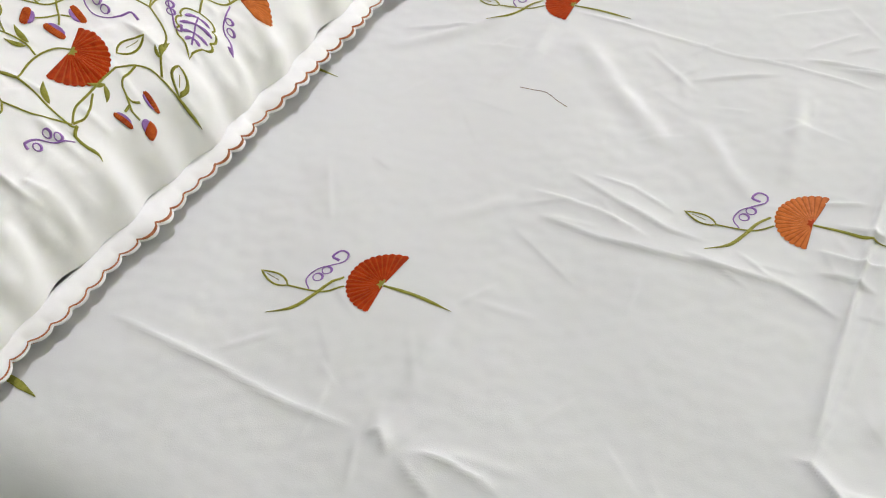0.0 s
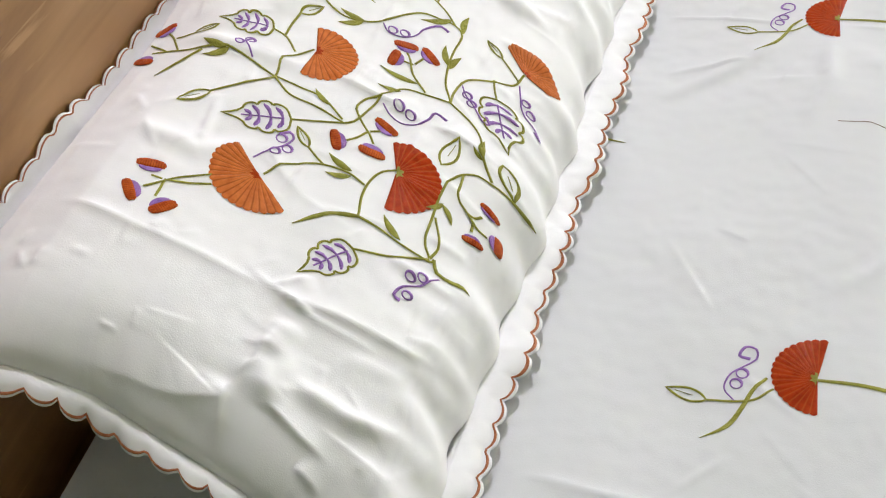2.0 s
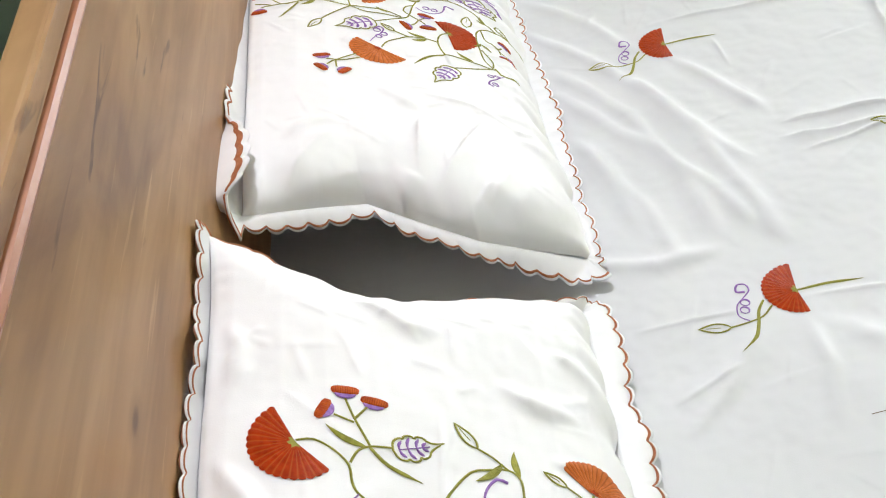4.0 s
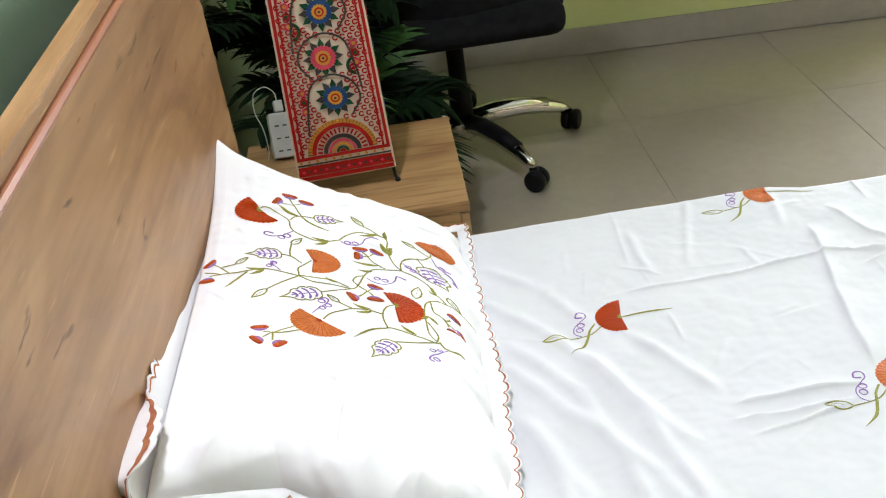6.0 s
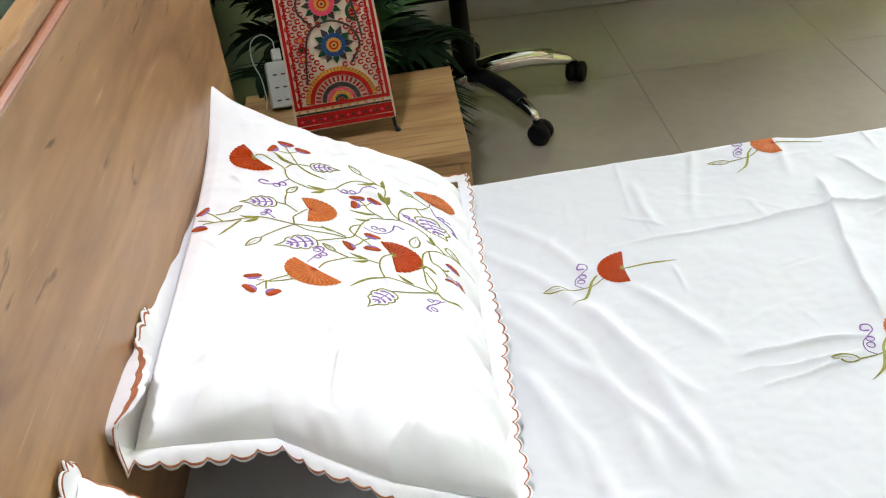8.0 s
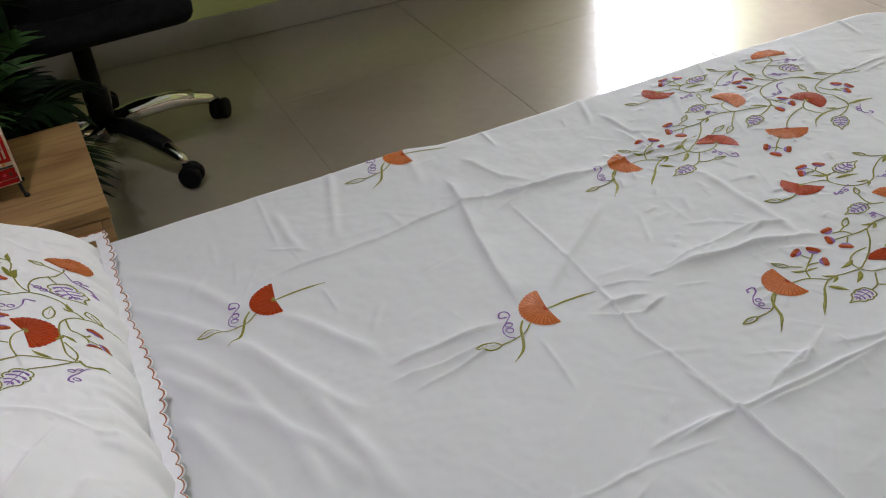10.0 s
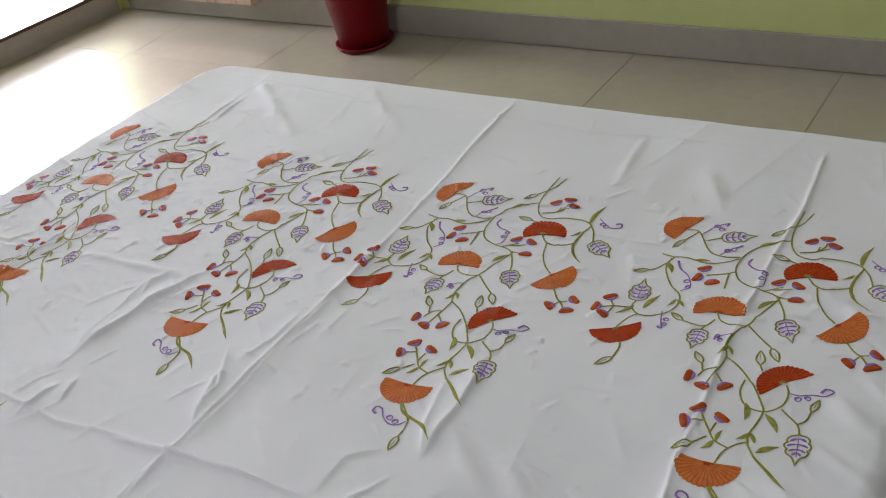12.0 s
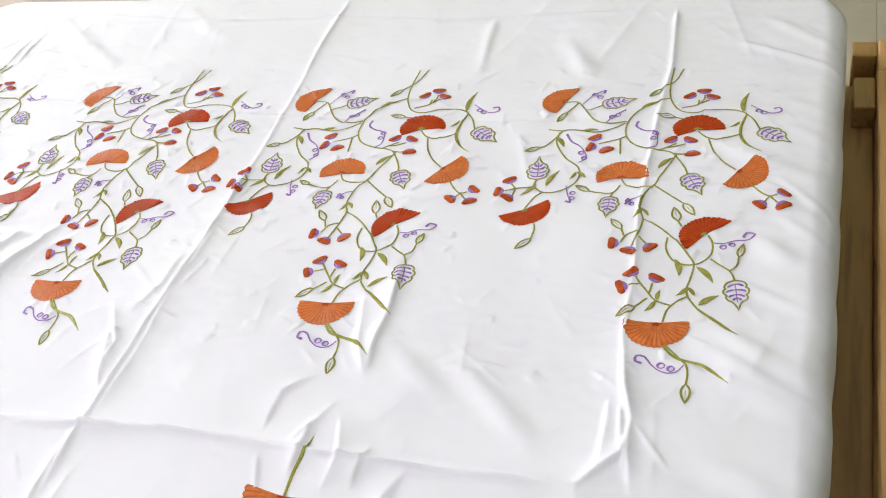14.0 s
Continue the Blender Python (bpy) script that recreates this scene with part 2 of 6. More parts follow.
CHROME = material("chrome", (0.75, 0.75, 0.74), 0.12, 1.0)
IRON = material("black_iron", (0.02, 0.02, 0.02), 0.5, 0.8)
WHITEPL = mottled("white_plastic", (0.40, 0.40, 0.37), (0.46, 0.46, 0.43), 15, 0.4, 0.05)
POTRED = mottled("red_plastic", (0.17, 0.006, 0.010), (0.22, 0.009, 0.013), 8, 0.4, 0.1, 120)
POTDARK = mottled("dark_clay", (0.025, 0.018, 0.015), (0.04, 0.03, 0.024), 12, 0.7, 0.2)
SOIL = mottled("soil", (0.035, 0.024, 0.016), (0.07, 0.05, 0.03), 60, 0.95, 0.8, 120)
BARK = mottled("bark", (0.12, 0.06, 0.035), (0.2, 0.11, 0.065), 30, 0.85, 0.7, 80)
# near-black green puts the corner's shade into the fronds; the paler copy is lit
LEAF_SHADED = mottled("shaded_palm_leaf", (0.004, 0.011, 0.004), (0.009, 0.022, 0.007), 30, 0.55, 0.1, 200)
LEAF_LIT = mottled("lit_palm_leaf", (0.035, 0.085, 0.022), (0.06, 0.125, 0.035), 30, 0.4, 0.1, 200)
PARCH = mottled("parchment", (0.66, 0.54, 0.40), (0.72, 0.60, 0.46), 25, 0.5, 0.1, 250)
INKRED = mottled("red_ink", (0.36, 0.010, 0.008), (0.44, 0.016, 0.012), 60, 0.5)
INKBLACK = mottled("black_ink", (0.025, 0.018, 0.015), (0.04, 0.028, 0.022), 60, 0.5)
INKGREEN = mottled("green_ink", (0.010, 0.045, 0.018), (0.02, 0.08, 0.03), 60, 0.5)
INKBLUE = mottled("blue_ink", (0.018, 0.05, 0.15), (0.035, 0.085, 0.22), 60, 0.5)
INKYELLOW = mottled("yellow_ink", (0.60, 0.25, 0.03), (0.68, 0.33, 0.06), 60, 0.5)
INKPINK = mottled("pink_ink", (0.62, 0.05, 0.09), (0.68, 0.09, 0.14), 60, 0.5)
for ink in (LEAF_SHADED, LEAF_LIT, POTRED, SOIL, INKRED, INKGREEN, INKBLUE, INKYELLOW, INKPINK):
    nodes_of(ink)[2].inputs["Specular IOR Level"].default_value = 0.1
BALCONY = mottled("pale_balcony_tile", (0.72, 0.71, 0.68), (0.8, 0.79, 0.77), 5, 0.5)
GRILLE = mottled("brown_grille_paint", (0.05, 0.03, 0.025), (0.09, 0.055, 0.04), 40, 0.6, 0.2, 150)
CURTAIN = None

# ------------------------------------------------------------------ helpers


def mesh_of(name, verts, faces, mats, uvs=None, picks=None, smooth=True):
    me = bpy.data.meshes.new(name)
    me.from_pydata([tuple(map(float, v)) for v in verts], [], faces)
    for m in mats if isinstance(mats, (list, tuple)) else [mats]:
        me.materials.append(m)
    if picks is not None:
        me.polygons.foreach_set("material_index", picks)
    if uvs is not None:
        layer = me.uv_layers.new(name="UVMap")
        idx = np.empty(len(me.loops), int)
        me.loops.foreach_get("vertex_index", idx)
        layer.data.foreach_set("uv", np.asarray(uvs, float)[idx].ravel())
    me.polygons.foreach_set("use_smooth", [smooth] * len(me.polygons))
    me.update()
    return me


def grid_mesh(name, verts, nu, nv, mat):
    """A smooth sheet of nu by nv points."""
    me = bpy.data.meshes.new(name)
    k = np.arange(nu * nv).reshape(nu, nv)
    quads = np.stack([k[:-1, :-1], k[1:, :-1], k[1:, 1:], k[:-1, 1:]], -1).reshape(-1, 4)
    me.vertices.add(nu * nv)
    me.vertices.foreach_set("co", np.asarray(verts, np.float32).ravel())
    me.loops.add(quads.size)
    me.loops.foreach_set("vertex_index", quads.ravel().astype(np.int32))
    me.polygons.add(len(quads))
    me.polygons.foreach_set("loop_start", np.arange(0, quads.size, 4, dtype=np.int32))
    me.polygons.foreach_set("use_smooth", np.ones(len(quads), bool))
    me.materials.append(mat)
    me.update(calc_edges=True)
    return me


def part(name, bm, mat, parent, label="", smooth=False):
    me = bpy.data.meshes.new(name)
    bm.to_mesh(me)
    bm.free()
    for m in mat if isinstance(mat, (list, tuple)) else [mat]:
        me.materials.append(m)
    me.polygons.foreach_set("use_smooth", [smooth] * len(me.polygons))
    ob = new(name, me)
    if parent is not None:
        ob.parent = parent
    if label:
        tagged(ob, label)
    return ob


def empty(name, m, label, category, group="", kind=""):
    ob = new(name)
    ob.matrix_world = m
    return tagged(ob, label, category, group, kind)


def box(bm, x0, x1, y0, y1, z0, z1, bevel=0.0, segments=2):
    v = bmesh.ops.create_cube(bm, size=1)["verts"]
    bmesh.ops.scale(bm, vec=(x1 - x0, y1 - y0, z1 - z0), verts=v)
    bmesh.ops.translate(bm, vec=((x0 + x1) / 2, (y0 + y1) / 2, (z0 + z1) / 2), verts=v)
    if bevel:
        edges = list({e for w in v for e in w.link_edges})
        bmesh.ops.bevel(bm, geom=edges, offset=bevel, segments=segments, affect="EDGES", profile=0.6)
    return bm


def boxed(x0, x1, y0, y1, z0, z1, bevel=0.0, segments=2):
    return box(bmesh.new(), x0, x1, y0, y1, z0, z1, bevel, segments)


def lathe(profile, sides=32, bm=None, at=(0, 0, 0)):
    """A turned body from (radius, height) pairs."""
    bm = bm or bmesh.new()
    rings = []
    for r, z in profile:
        rings.append([bm.verts.new((at[0] + r * math.cos(2 * math.pi * k / sides), at[1] + r * math.sin(2 * math.pi * k / sides), at[2] + z)) for k in range(sides)])
    for a, b in zip(rings, rings[1:]):
        for k in range(sides):
            bm.faces.new((a[k], a[(k + 1) % sides], b[(k + 1) % sides], b[k]))
    bm.faces.new(rings[0][::-1])
    bm.faces.new(rings[-1])
    return bm


def tube(points, radii, sides=10, bm=None):
    """A round bar along points."""
    bm = bm or bmesh.new()
    pts = [Vector(p) for p in points]
    if not isinstance(radii, (list, tuple)):
        radii = [radii] * len(pts)
    rings, up = [], None
    for i, p in enumerate(pts):
        d = (pts[min(i + 1, len(pts) - 1)] - pts[max(i - 1, 0)]).normalized()
        if up is None:
            up = d.orthogonal().normalized()
        up = (up - d * up.dot(d)).normalized()
        side = d.cross(up)
        rings.append([bm.verts.new(p + radii[i] * (math.cos(2 * math.pi * k / sides) * up + math.sin(2 * math.pi * k / sides) * side)) for k in range(sides)])
    for a, b in zip(rings, rings[1:]):
        for k in range(sides):
            bm.faces.new((a[k], a[(k + 1) % sides], b[(k + 1) % sides], b[k]))
    bm.faces.new(rings[0][::-1])
    bm.faces.new(rings[-1])
    return bm


def glide(points, step):
    """A smooth curve (Catmull-Rom) through 2-D or 3-D points, sampled about every step."""
    p = np.asarray(points, float)
    p = np.vstack([2 * p[0] - p[1], p, 2 * p[-1] - p[-2]])
    out = []
    for a, b, c, d in zip(p, p[1:], p[2:], p[3:]):
        n = max(2, int(np.linalg.norm(c - b) / step))
        t = (np.arange(n) / n)[:, None]
        out.append(0.5 * (2 * b + (c - a) * t + (2 * a - 5 * b + 4 * c - d) * t**2 + (3 * b - a - 3 * c + d) * t**3))
    return np.vstack(out + [p[-2:-1]])


# ------------------------------------------------------------------ room

ROOM_X0, ROOM_X1, ROOM_Y0, ROOM_Y1, ROOM_Z = -0.315, 2.86, -1.9, 3.385, 2.75
DOOR_X0, DOOR_X1, DOOR_Z0, DOOR_Z1 = 2.11, 2.83, 0.093, 2.1
FLOOR_Y1 = 3.55
# the door wall runs a little askew
SKEW = Matrix.Translation((0.9, ROOM_Y1, 0)) @ Matrix.Rotation(radians(-4.5), 4, "Z") @ Matrix.Translation((-0.9, -ROOM_Y1, 0))


def wall(name, pieces, mat, label):
    root = empty(name, Matrix(), label, "wall", kind="structure")
    for x0, x1, y0, y1, z0, z1 in pieces:
        part("wall_panel", boxed(x0, x1, y0, y1, z0, z1), mat, root)
    return root


T = 0.15
wall("wall_head", [(ROOM_X0 - T, ROOM_X0, ROOM_Y0 - T, ROOM_Y1 + T, -0.1, ROOM_Z)], HEADWALL, "pale green painted wall behind the bed's headboard")
wall("wall_foot", [(ROOM_X1, ROOM_X1 + T, ROOM_Y0 - T, ROOM_Y1 + T, -0.1, ROOM_Z)], WALL, "lime green painted wall beyond the bed's foot")
wall("wall_near", [(ROOM_X0, ROOM_X1, ROOM_Y0 - T, ROOM_Y0, -0.1, ROOM_Z)], NEARWALL, "plain cream painted wall on the near side")
wall("wall_door", [(ROOM_X0, DOOR_X0, ROOM_Y1, ROOM_Y1 + T, -0.1, ROOM_Z), (DOOR_X1, ROOM_X1 + 0.06, ROOM_Y1, ROOM_Y1 + T, -0.1, ROOM_Z),
                   (DOOR_X0, DOOR_X1, ROOM_Y1, ROOM_Y1 + T, DOOR_Z1, ROOM_Z)], WALL, "lime green painted wall with curtains and a balcony door").matrix_world = SKEW
tagged(part("ceiling", boxed(ROOM_X0, ROOM_X1, ROOM_Y0, FLOOR_Y1, ROOM_Z, ROOM_Z + 0.1), CEIL, None), "plain white painted ceiling", "ceiling", kind="structure")

skirting = empty("baseboard", Matrix(), "glossy beige tile skirting along the green walls", "skirting", kind="structure")
part("skirting_run", boxed(ROOM_X0, DOOR_X0, ROOM_Y1 - 0.012, ROOM_Y1 - 0.0005, 0.002, 0.095, 0.002), SKIRT, skirting).matrix_local = SKEW
part("skirting_run", boxed(ROOM_X1 - 0.012, ROOM_X1 - 0.0005, ROOM_Y0, ROOM_Y1 - 0.2, 0.002, 0.095, 0.002), SKIRT, skirting)
sill = tagged(part("sill", boxed(DOOR_X0 + 0.001, DOOR_X1, ROOM_Y1 - 0.02, ROOM_Y1 + 0.2, -0.02, DOOR_Z0, 0.004), SKIRT, None),
              "raised grey stone sill of the balcony door", "door sill", kind="structure")
sill.matrix_world = SKEW

# open balcony door
door = empty("door_1", pose(DOOR_X1 - 0.01, ROOM_Y1 - 0.20, 0), "open pinkish wood-grain door leaf folded back to the wall", "door", kind="structure")
part("leaf", boxed(-0.04, 0.0, -0.72, -0.01, 0.085, 2.05, 0.003), DOORWOOD, door)
part("hinge", tube([(0.005, -0.008, 0.25), (0.005, -0.008, 0.35)], 0.008), CHROME, door)
part("door_handle", tube([(-0.045, -0.66, 1.0), (-0.09, -0.66, 1.0), (-0.09, -0.56, 1.0)], 0.008), CHROME, door)

# balcony outside
balcony = empty("balcony", Matrix(), "sunlit pale balcony floor outside the door", "balcony", kind="structure")
RAIL_Y = ROOM_Y1 + 0.76
part("balcony_floor", boxed(1.0, 4.6, ROOM_Y1 + T, RAIL_Y + 0.12, -0.12, 0.03), BALCONY, balcony)
part("sill_edge", boxed(DOOR_X0 + 0.002, DOOR_X1, ROOM_Y1 - 0.024, ROOM_Y1 - 0.0205, DOOR_Z0 - 0.009, DOOR_Z0 + 0.004, 0.001), GRILLE, balcony, "dark strip along the door sill").matrix_local = SKEW
rail = empty("balcony_railing", pose(0, RAIL_Y, 0.03), "dark brown ornamental balcony railing with leaf scrolls", "railing")
part("top_bar", boxed(1.0, 4.6, -0.02, 0.02, 1.03, 1.06, 0.004), GRILLE, rail)
part("bottom_bar", boxed(1.0, 4.6, -0.015, 0.015, 0.0, 0.022, 0.004), GRILLE, rail)
for k in range(10):
    part("baluster", tube([(1.1 + 0.36 * k, 0, 0.02), (1.1 + 0.36 * k, 0, 1.04)], 0.008, 6), GRILLE, rail)
leaf_form = bmesh.new()
outline = [(0.0, 0.0), (0.03, 0.018), (0.062, 0.016), (0.1, 0.0), (0.062, -0.016), (0.03, -0.018)]
front, rear = [leaf_form.verts.new((x, -0.003, z)) for x, z in outline], [leaf_form.verts.new((x, 0.003, z)) for x, z in outline]
leaf_form.faces.new(front)
leaf_form.faces.new(rear[::-1])
for i in range(6):
    leaf_form.faces.new((front[i], rear[i], rear[(i + 1) % 6], front[(i + 1) % 6]))
iron_leaf = bpy.data.meshes.new("leaf")
leaf_form.to_mesh(iron_leaf)
leaf_form.free()
iron_leaf.materials.append(GRILLE)
random.seed(8)
for k in range(20):
    x = 1.9 + 0.13 * k
    for z0, high in ((0.02, random.uniform(0.14, 0.26)), (1.03, -random.uniform(0.16, 0.32))):
        lean = random.uniform(-0.05, 0.05)
        stalk = glide([(x, 0, z0), (x + lean, 0, z0 + high * 0.55), (x - lean, 0, z0 + high)], 0.02)
        scroll = part("scroll", tube([tuple(p) for p in stalk], 0.009, 5), GRILLE, rail)
        for j in range(6):
            leaf = new("leaf", iron_leaf)
            leaf.parent = scroll
            at = stalk[min(len(stalk) - 1, 1 + j * len(stalk) // 6)]
            leaf.matrix_local = Matrix.Translation(at) @ Matrix.Rotation(random.uniform(-0.5, 0.9) + (0 if j % 2 else math.pi), 4, "Y")
glow = material("bright_hazy_sky", (1, 1, 1), 1.0)
gn, gl, gb = nodes_of(glow)
gb.inputs["Emission Color"].default_value, gb.inputs["Emission Strength"].default_value = (1.0, 0.985, 0.99, 1), 3.2
tagged(part("backdrop", boxed(-6, 12, 12, 12.05, -3, 9), glow, None), "overexposed white haze beyond the balcony", "backdrop", kind="structure")
ground = tagged(part("ground", boxed(-8, 14, ROOM_Y1 + 1.0, 12, -3.2, -3.0), BALCONY, None), "pale ground far below the balcony", "ground", kind="structure")

# ------------------------------------------------------------------ the bed's surfaces

BED_Z, BED_X1, BED_Y0, BED_Y1, BED_HEAD = 0.425, 1.763, 0.006, 1.588, -0.20
EDGE_R, CORNER_R = 0.032, 0.085
CREASES = []


def crease(kind, height, width, *points, flip=1):
    """A fold in the sheet along points (metres): millimetres high and wide; pressed to a line, pulled over to one side, or soft."""
    CREASES.append((points, height * (2.3 if kind == "soft" else 2.4) / 1000, width * (0.65 if kind == "press" else 1.0) / 1000, kind, flip))


# lines left from folding in the packet
crease("press", 3.4, 5, (0.782, 0.851), (0.792, 0.748), (0.800, 0.647), (0.798, 0.534), (0.800, 0.350), (0.803, 0.231))
crease("press", 1.5, 4.5, (1.725, 0.798), (1.558, 0.792), (1.443, 0.778), (1.331, 0.770), (1.244, 0.765), (1.157, 0.761))
crease("press", 3, 5.5, (1.244, 0.765), (1.157, 0.761), (1.045, 0.757), (1.004, 0.759), (0.918, 0.757), (0.831, 0.753), (0.795, 0.752), (0.695, 0.746))
crease("press", 2.6, 5, (0.791, 0.757), (0.710, 0.755), (0.667, 0.751))
crease("pulled", 2.4, 4, (1.014, 0.756), (0.928, 0.747), (0.841, 0.744), (0.799, 0.744))
crease("press", 2, 5, (1.696, 0.247), (1.533, 0.233), (1.405, 0.234), (1.281, 0.230), (1.203, 0.228), (1.104, 0.217), (0.998, 0.212), (0.929, 0.199), (0.891, 0.185))
crease("press", 2.6, 5, (0.397, 1.322), (0.468, 1.321), (0.565, 1.323), (0.645, 1.334), (0.727, 1.344), (0.823, 1.333), (0.945, 1.324), (1.026, 1.328), (1.146, 1.315))
crease("press", 1.8, 4.5, (0.782, 1.315), (0.785, 1.167), (0.783, 1.042), (0.775, 0.937), (0.787, 0.869), (0.794, 0.760), (0.795, 0.672))
crease("press", 1.19, 4, (0.378, 0.742), (0.511, 0.734), (0.596, 0.728), (0.660, 0.732), (0.767, 0.722))
crease("press", 1.68, 5, (0.166, 0.110), (0.244, 0.106), (0.309, 0.104), (0.375, 0.099), (0.452, 0.100))
crease("press", 0.98, 5, (0.819, 0.434), (0.815, 0.312), (0.803, 0.185))
crease("press", 1.6, 5, (1.694, 1.382), (1.654, 1.082), (1.667, 0.796), (1.661, 0.616), (1.673, 0.525), (1.676, 0.329))
crease("press", 1, 4, (1.408, 1.305), (1.386, 1.040), (1.374, 0.681), (1.383, 0.354))
crease("press", 1.4, 4, (0.194, 0.735), (0.276, 0.735), (0.334, 0.737))
crease("press", 0.98, 4, (0.223, 0.629), (0.298, 0.664))
# wrinkles pulled out from the stitched flowers and the crossings
crease("pulled", 3, 4, (0.981, 0.826), (0.910, 0.779), (0.879, 0.777), (0.838, 0.761))
crease("pulled", 1.8, 3.5, (1.146, 0.756), (1.056, 0.751), (1.014, 0.756))
crease("pulled", 1.8, 3.5, (1.076, 0.773), (1.012, 0.771), (0.951, 0.791), flip=-1)
crease("pulled", 3.4, 5, (0.998, 0.211), (0.922, 0.198), (0.887, 0.186), (0.847, 0.184), (0.796, 0.172))
crease("pulled", 3, 4, (0.886, 0.185), (0.845, 0.188), (0.820, 0.209), (0.804, 0.222), (0.783, 0.220), flip=-1)
crease("press", 1.2, 3.5, (0.888, 0.185), (0.857, 0.163), (0.828, 0.139))
crease("pulled", 1.8, 4, (0.920, 0.212), (0.870, 0.208), (0.823, 0.207))
crease("press", 1.6, 4, (0.914, 0.200), (0.852, 0.190))
crease("pulled", 3.4, 5, (0.899, 0.467), (0.955, 0.472), (1.004, 0.473), (1.056, 0.480), (1.095, 0.487))
crease("pulled", 2.6, 5, (0.899, 0.467), (0.953, 0.493), (1.005, 0.507), (1.042, 0.514), flip=-1)
crease("pulled", 2.2, 4, (0.809, 0.546), (0.870, 0.547), (0.903, 0.515))
crease("pulled", 2.8, 4, (0.759, 0.498), (0.813, 0.497), (0.846, 0.501))
crease("press", 1.8, 3.5, (0.735, 0.518), (0.788, 0.539))
crease("pulled", 2.2, 4, (0.746, 0.459), (0.802, 0.456), (0.854, 0.476), flip=-1)
crease("press", 1.6, 4, (0.799, 0.516), (0.839, 0.495), (0.872, 0.483))
crease("press", 1.6, 3.5, (1.486, 1.361), (1.562, 1.373), (1.621, 1.376))
crease("soft", 1.2, 8, (1.497, 0.504), (1.611, 0.522), (1.682, 0.527))
crease("pulled", 2, 4, (1.017, 1.021), (1.064, 1.000), (1.119, 0.982))
crease("pulled", 2, 4, (0.977, 0.992), (1.043, 0.985), (1.105, 0.945), flip=-1)
crease("press", 1.2, 3.5, (0.854, 0.832), (0.901, 0.808), (0.923, 0.783))
crease("soft", 2.5, 13, (0.950, 0.384), (0.883, 0.316), (0.834, 0.259))
crease("soft", 2.2, 13, (1.032, 0.143), (0.983, 0.070), (0.950, 0.004))
crease("soft", 2.2, 13, (1.182, 0.117), (1.132, 0.057), (1.101, 0.002))
crease("soft", 2, 13, (1.346, 0.153), (1.294, 0.076), (1.264, 0.006))
crease("soft", 2.2, 13, (0.854, 0.137), (0.826, 0.068), (0.809, 0.006))
crease("soft", 2, 13, (0.970, 0.125), (0.929, 0.062), (0.902, 0.005))
crease("soft", 2, 13, (1.257, 0.105), (1.210, 0.052), (1.183, 0.004))
crease("soft", 1.8, 13, (1.611, 0.402), (1.534, 0.361), (1.486, 0.328))
crease("soft", 2.2, 13, (0.980, 0.485), (0.919, 0.418), (0.875, 0.361))
crease("soft", 1.8, 13, (1.574, 0.943), (1.624, 1.016), (1.711, 1.112))
crease("soft", 2, 13, (1.694, 1.382), (1.576, 1.238), (1.500, 1.129))
crease("pulled", 4.2, 7, (0.727, 1.435), (0.719, 1.351), (0.697, 1.247), (0.682, 1.149), (0.674, 1.059))
crease("press", 2.2, 4, (0.665, 0.995), (0.661, 0.934), (0.654, 0.871))
crease("pulled", 3, 5, (0.756, 1.343), (0.810, 1.329), (0.863, 1.330), (0.960, 1.330))
crease("pulled", 2.4, 5, (0.753, 1.298), (0.803, 1.317), (0.856, 1.337), flip=-1)
crease("pulled", 2.6, 6, (0.774, 1.489), (0.808, 1.382), (0.858, 1.340))
crease("pulled", 5, 6, (0.877, 1.034), (0.941, 1.021), (1.017, 1.014), (1.078, 0.992))
crease("pulled", 3.2, 4, (0.878, 1.036), (0.962, 1.049), (1.081, 1.058), flip=-1)
crease("pulled", 2.4, 4, (1.013, 1.034), (1.060, 1.052), (1.099, 1.028))
crease("pulled", 3, 4, (0.751, 1.001), (0.800, 0.999), (0.838, 0.994))
crease("pulled", 2.4, 4, (0.736, 1.005), (0.773, 0.973), (0.819, 0.961), flip=-1)
crease("press", 1.8, 3.5, (0.775, 1.045), (0.824, 1.034), (0.860, 1.012))
crease("press", 1.8, 3.5, (0.850, 1.031), (0.902, 1.028))
crease("pulled", 2.4, 4, (0.798, 0.960), (0.826, 0.971), (0.855, 0.982))
crease("press", 1.6, 3.5, (0.869, 0.991), (0.921, 0.971))
crease("pulled", 3.4, 5, (0.471, 1.041), (0.542, 1.042), (0.599, 1.044), (0.656, 1.040))
crease("pulled", 3.4, 5, (0.458, 1.012), (0.533, 1.008), (0.635, 1.016), flip=-1)
crease("press", 2, 4, (0.476, 0.977), (0.547, 0.989), (0.632, 1.012))
crease("soft", 2.2, 8, (0.455, 1.507), (0.454, 1.407), (0.460, 1.342))
crease("press", 1.4, 4, (0.408, 1.399), (0.478, 1.348))
crease("press", 1.4, 4, (0.455, 1.262), (0.459, 1.176))
crease("pulled", 3, 4, (0.833, 0.756), (0.865, 0.775), (0.907, 0.787), (0.946, 0.804))
crease("press", 1.6, 3.5, (0.885, 0.778), (0.922, 0.788))
crease("press", 1.6, 4, (0.667, 0.767), (0.723, 0.829))
crease("soft", 2, 7, (0.911, 1.238), (0.775, 1.119), (0.719, 1.065))
crease("soft", 2, 7, (1.076, 1.224), (1.084, 1.055), (1.084, 0.993))
crease("press", 1.8, 4, (1.496, 1.342), (1.565, 1.354), (1.639, 1.361))
crease("press", 1.8, 4, (1.002, 0.748), (1.047, 0.735), (1.068, 0.736))
crease("pulled", 2.6, 5, (1.047, 1.502), (1.062, 1.397), (1.103, 1.371))
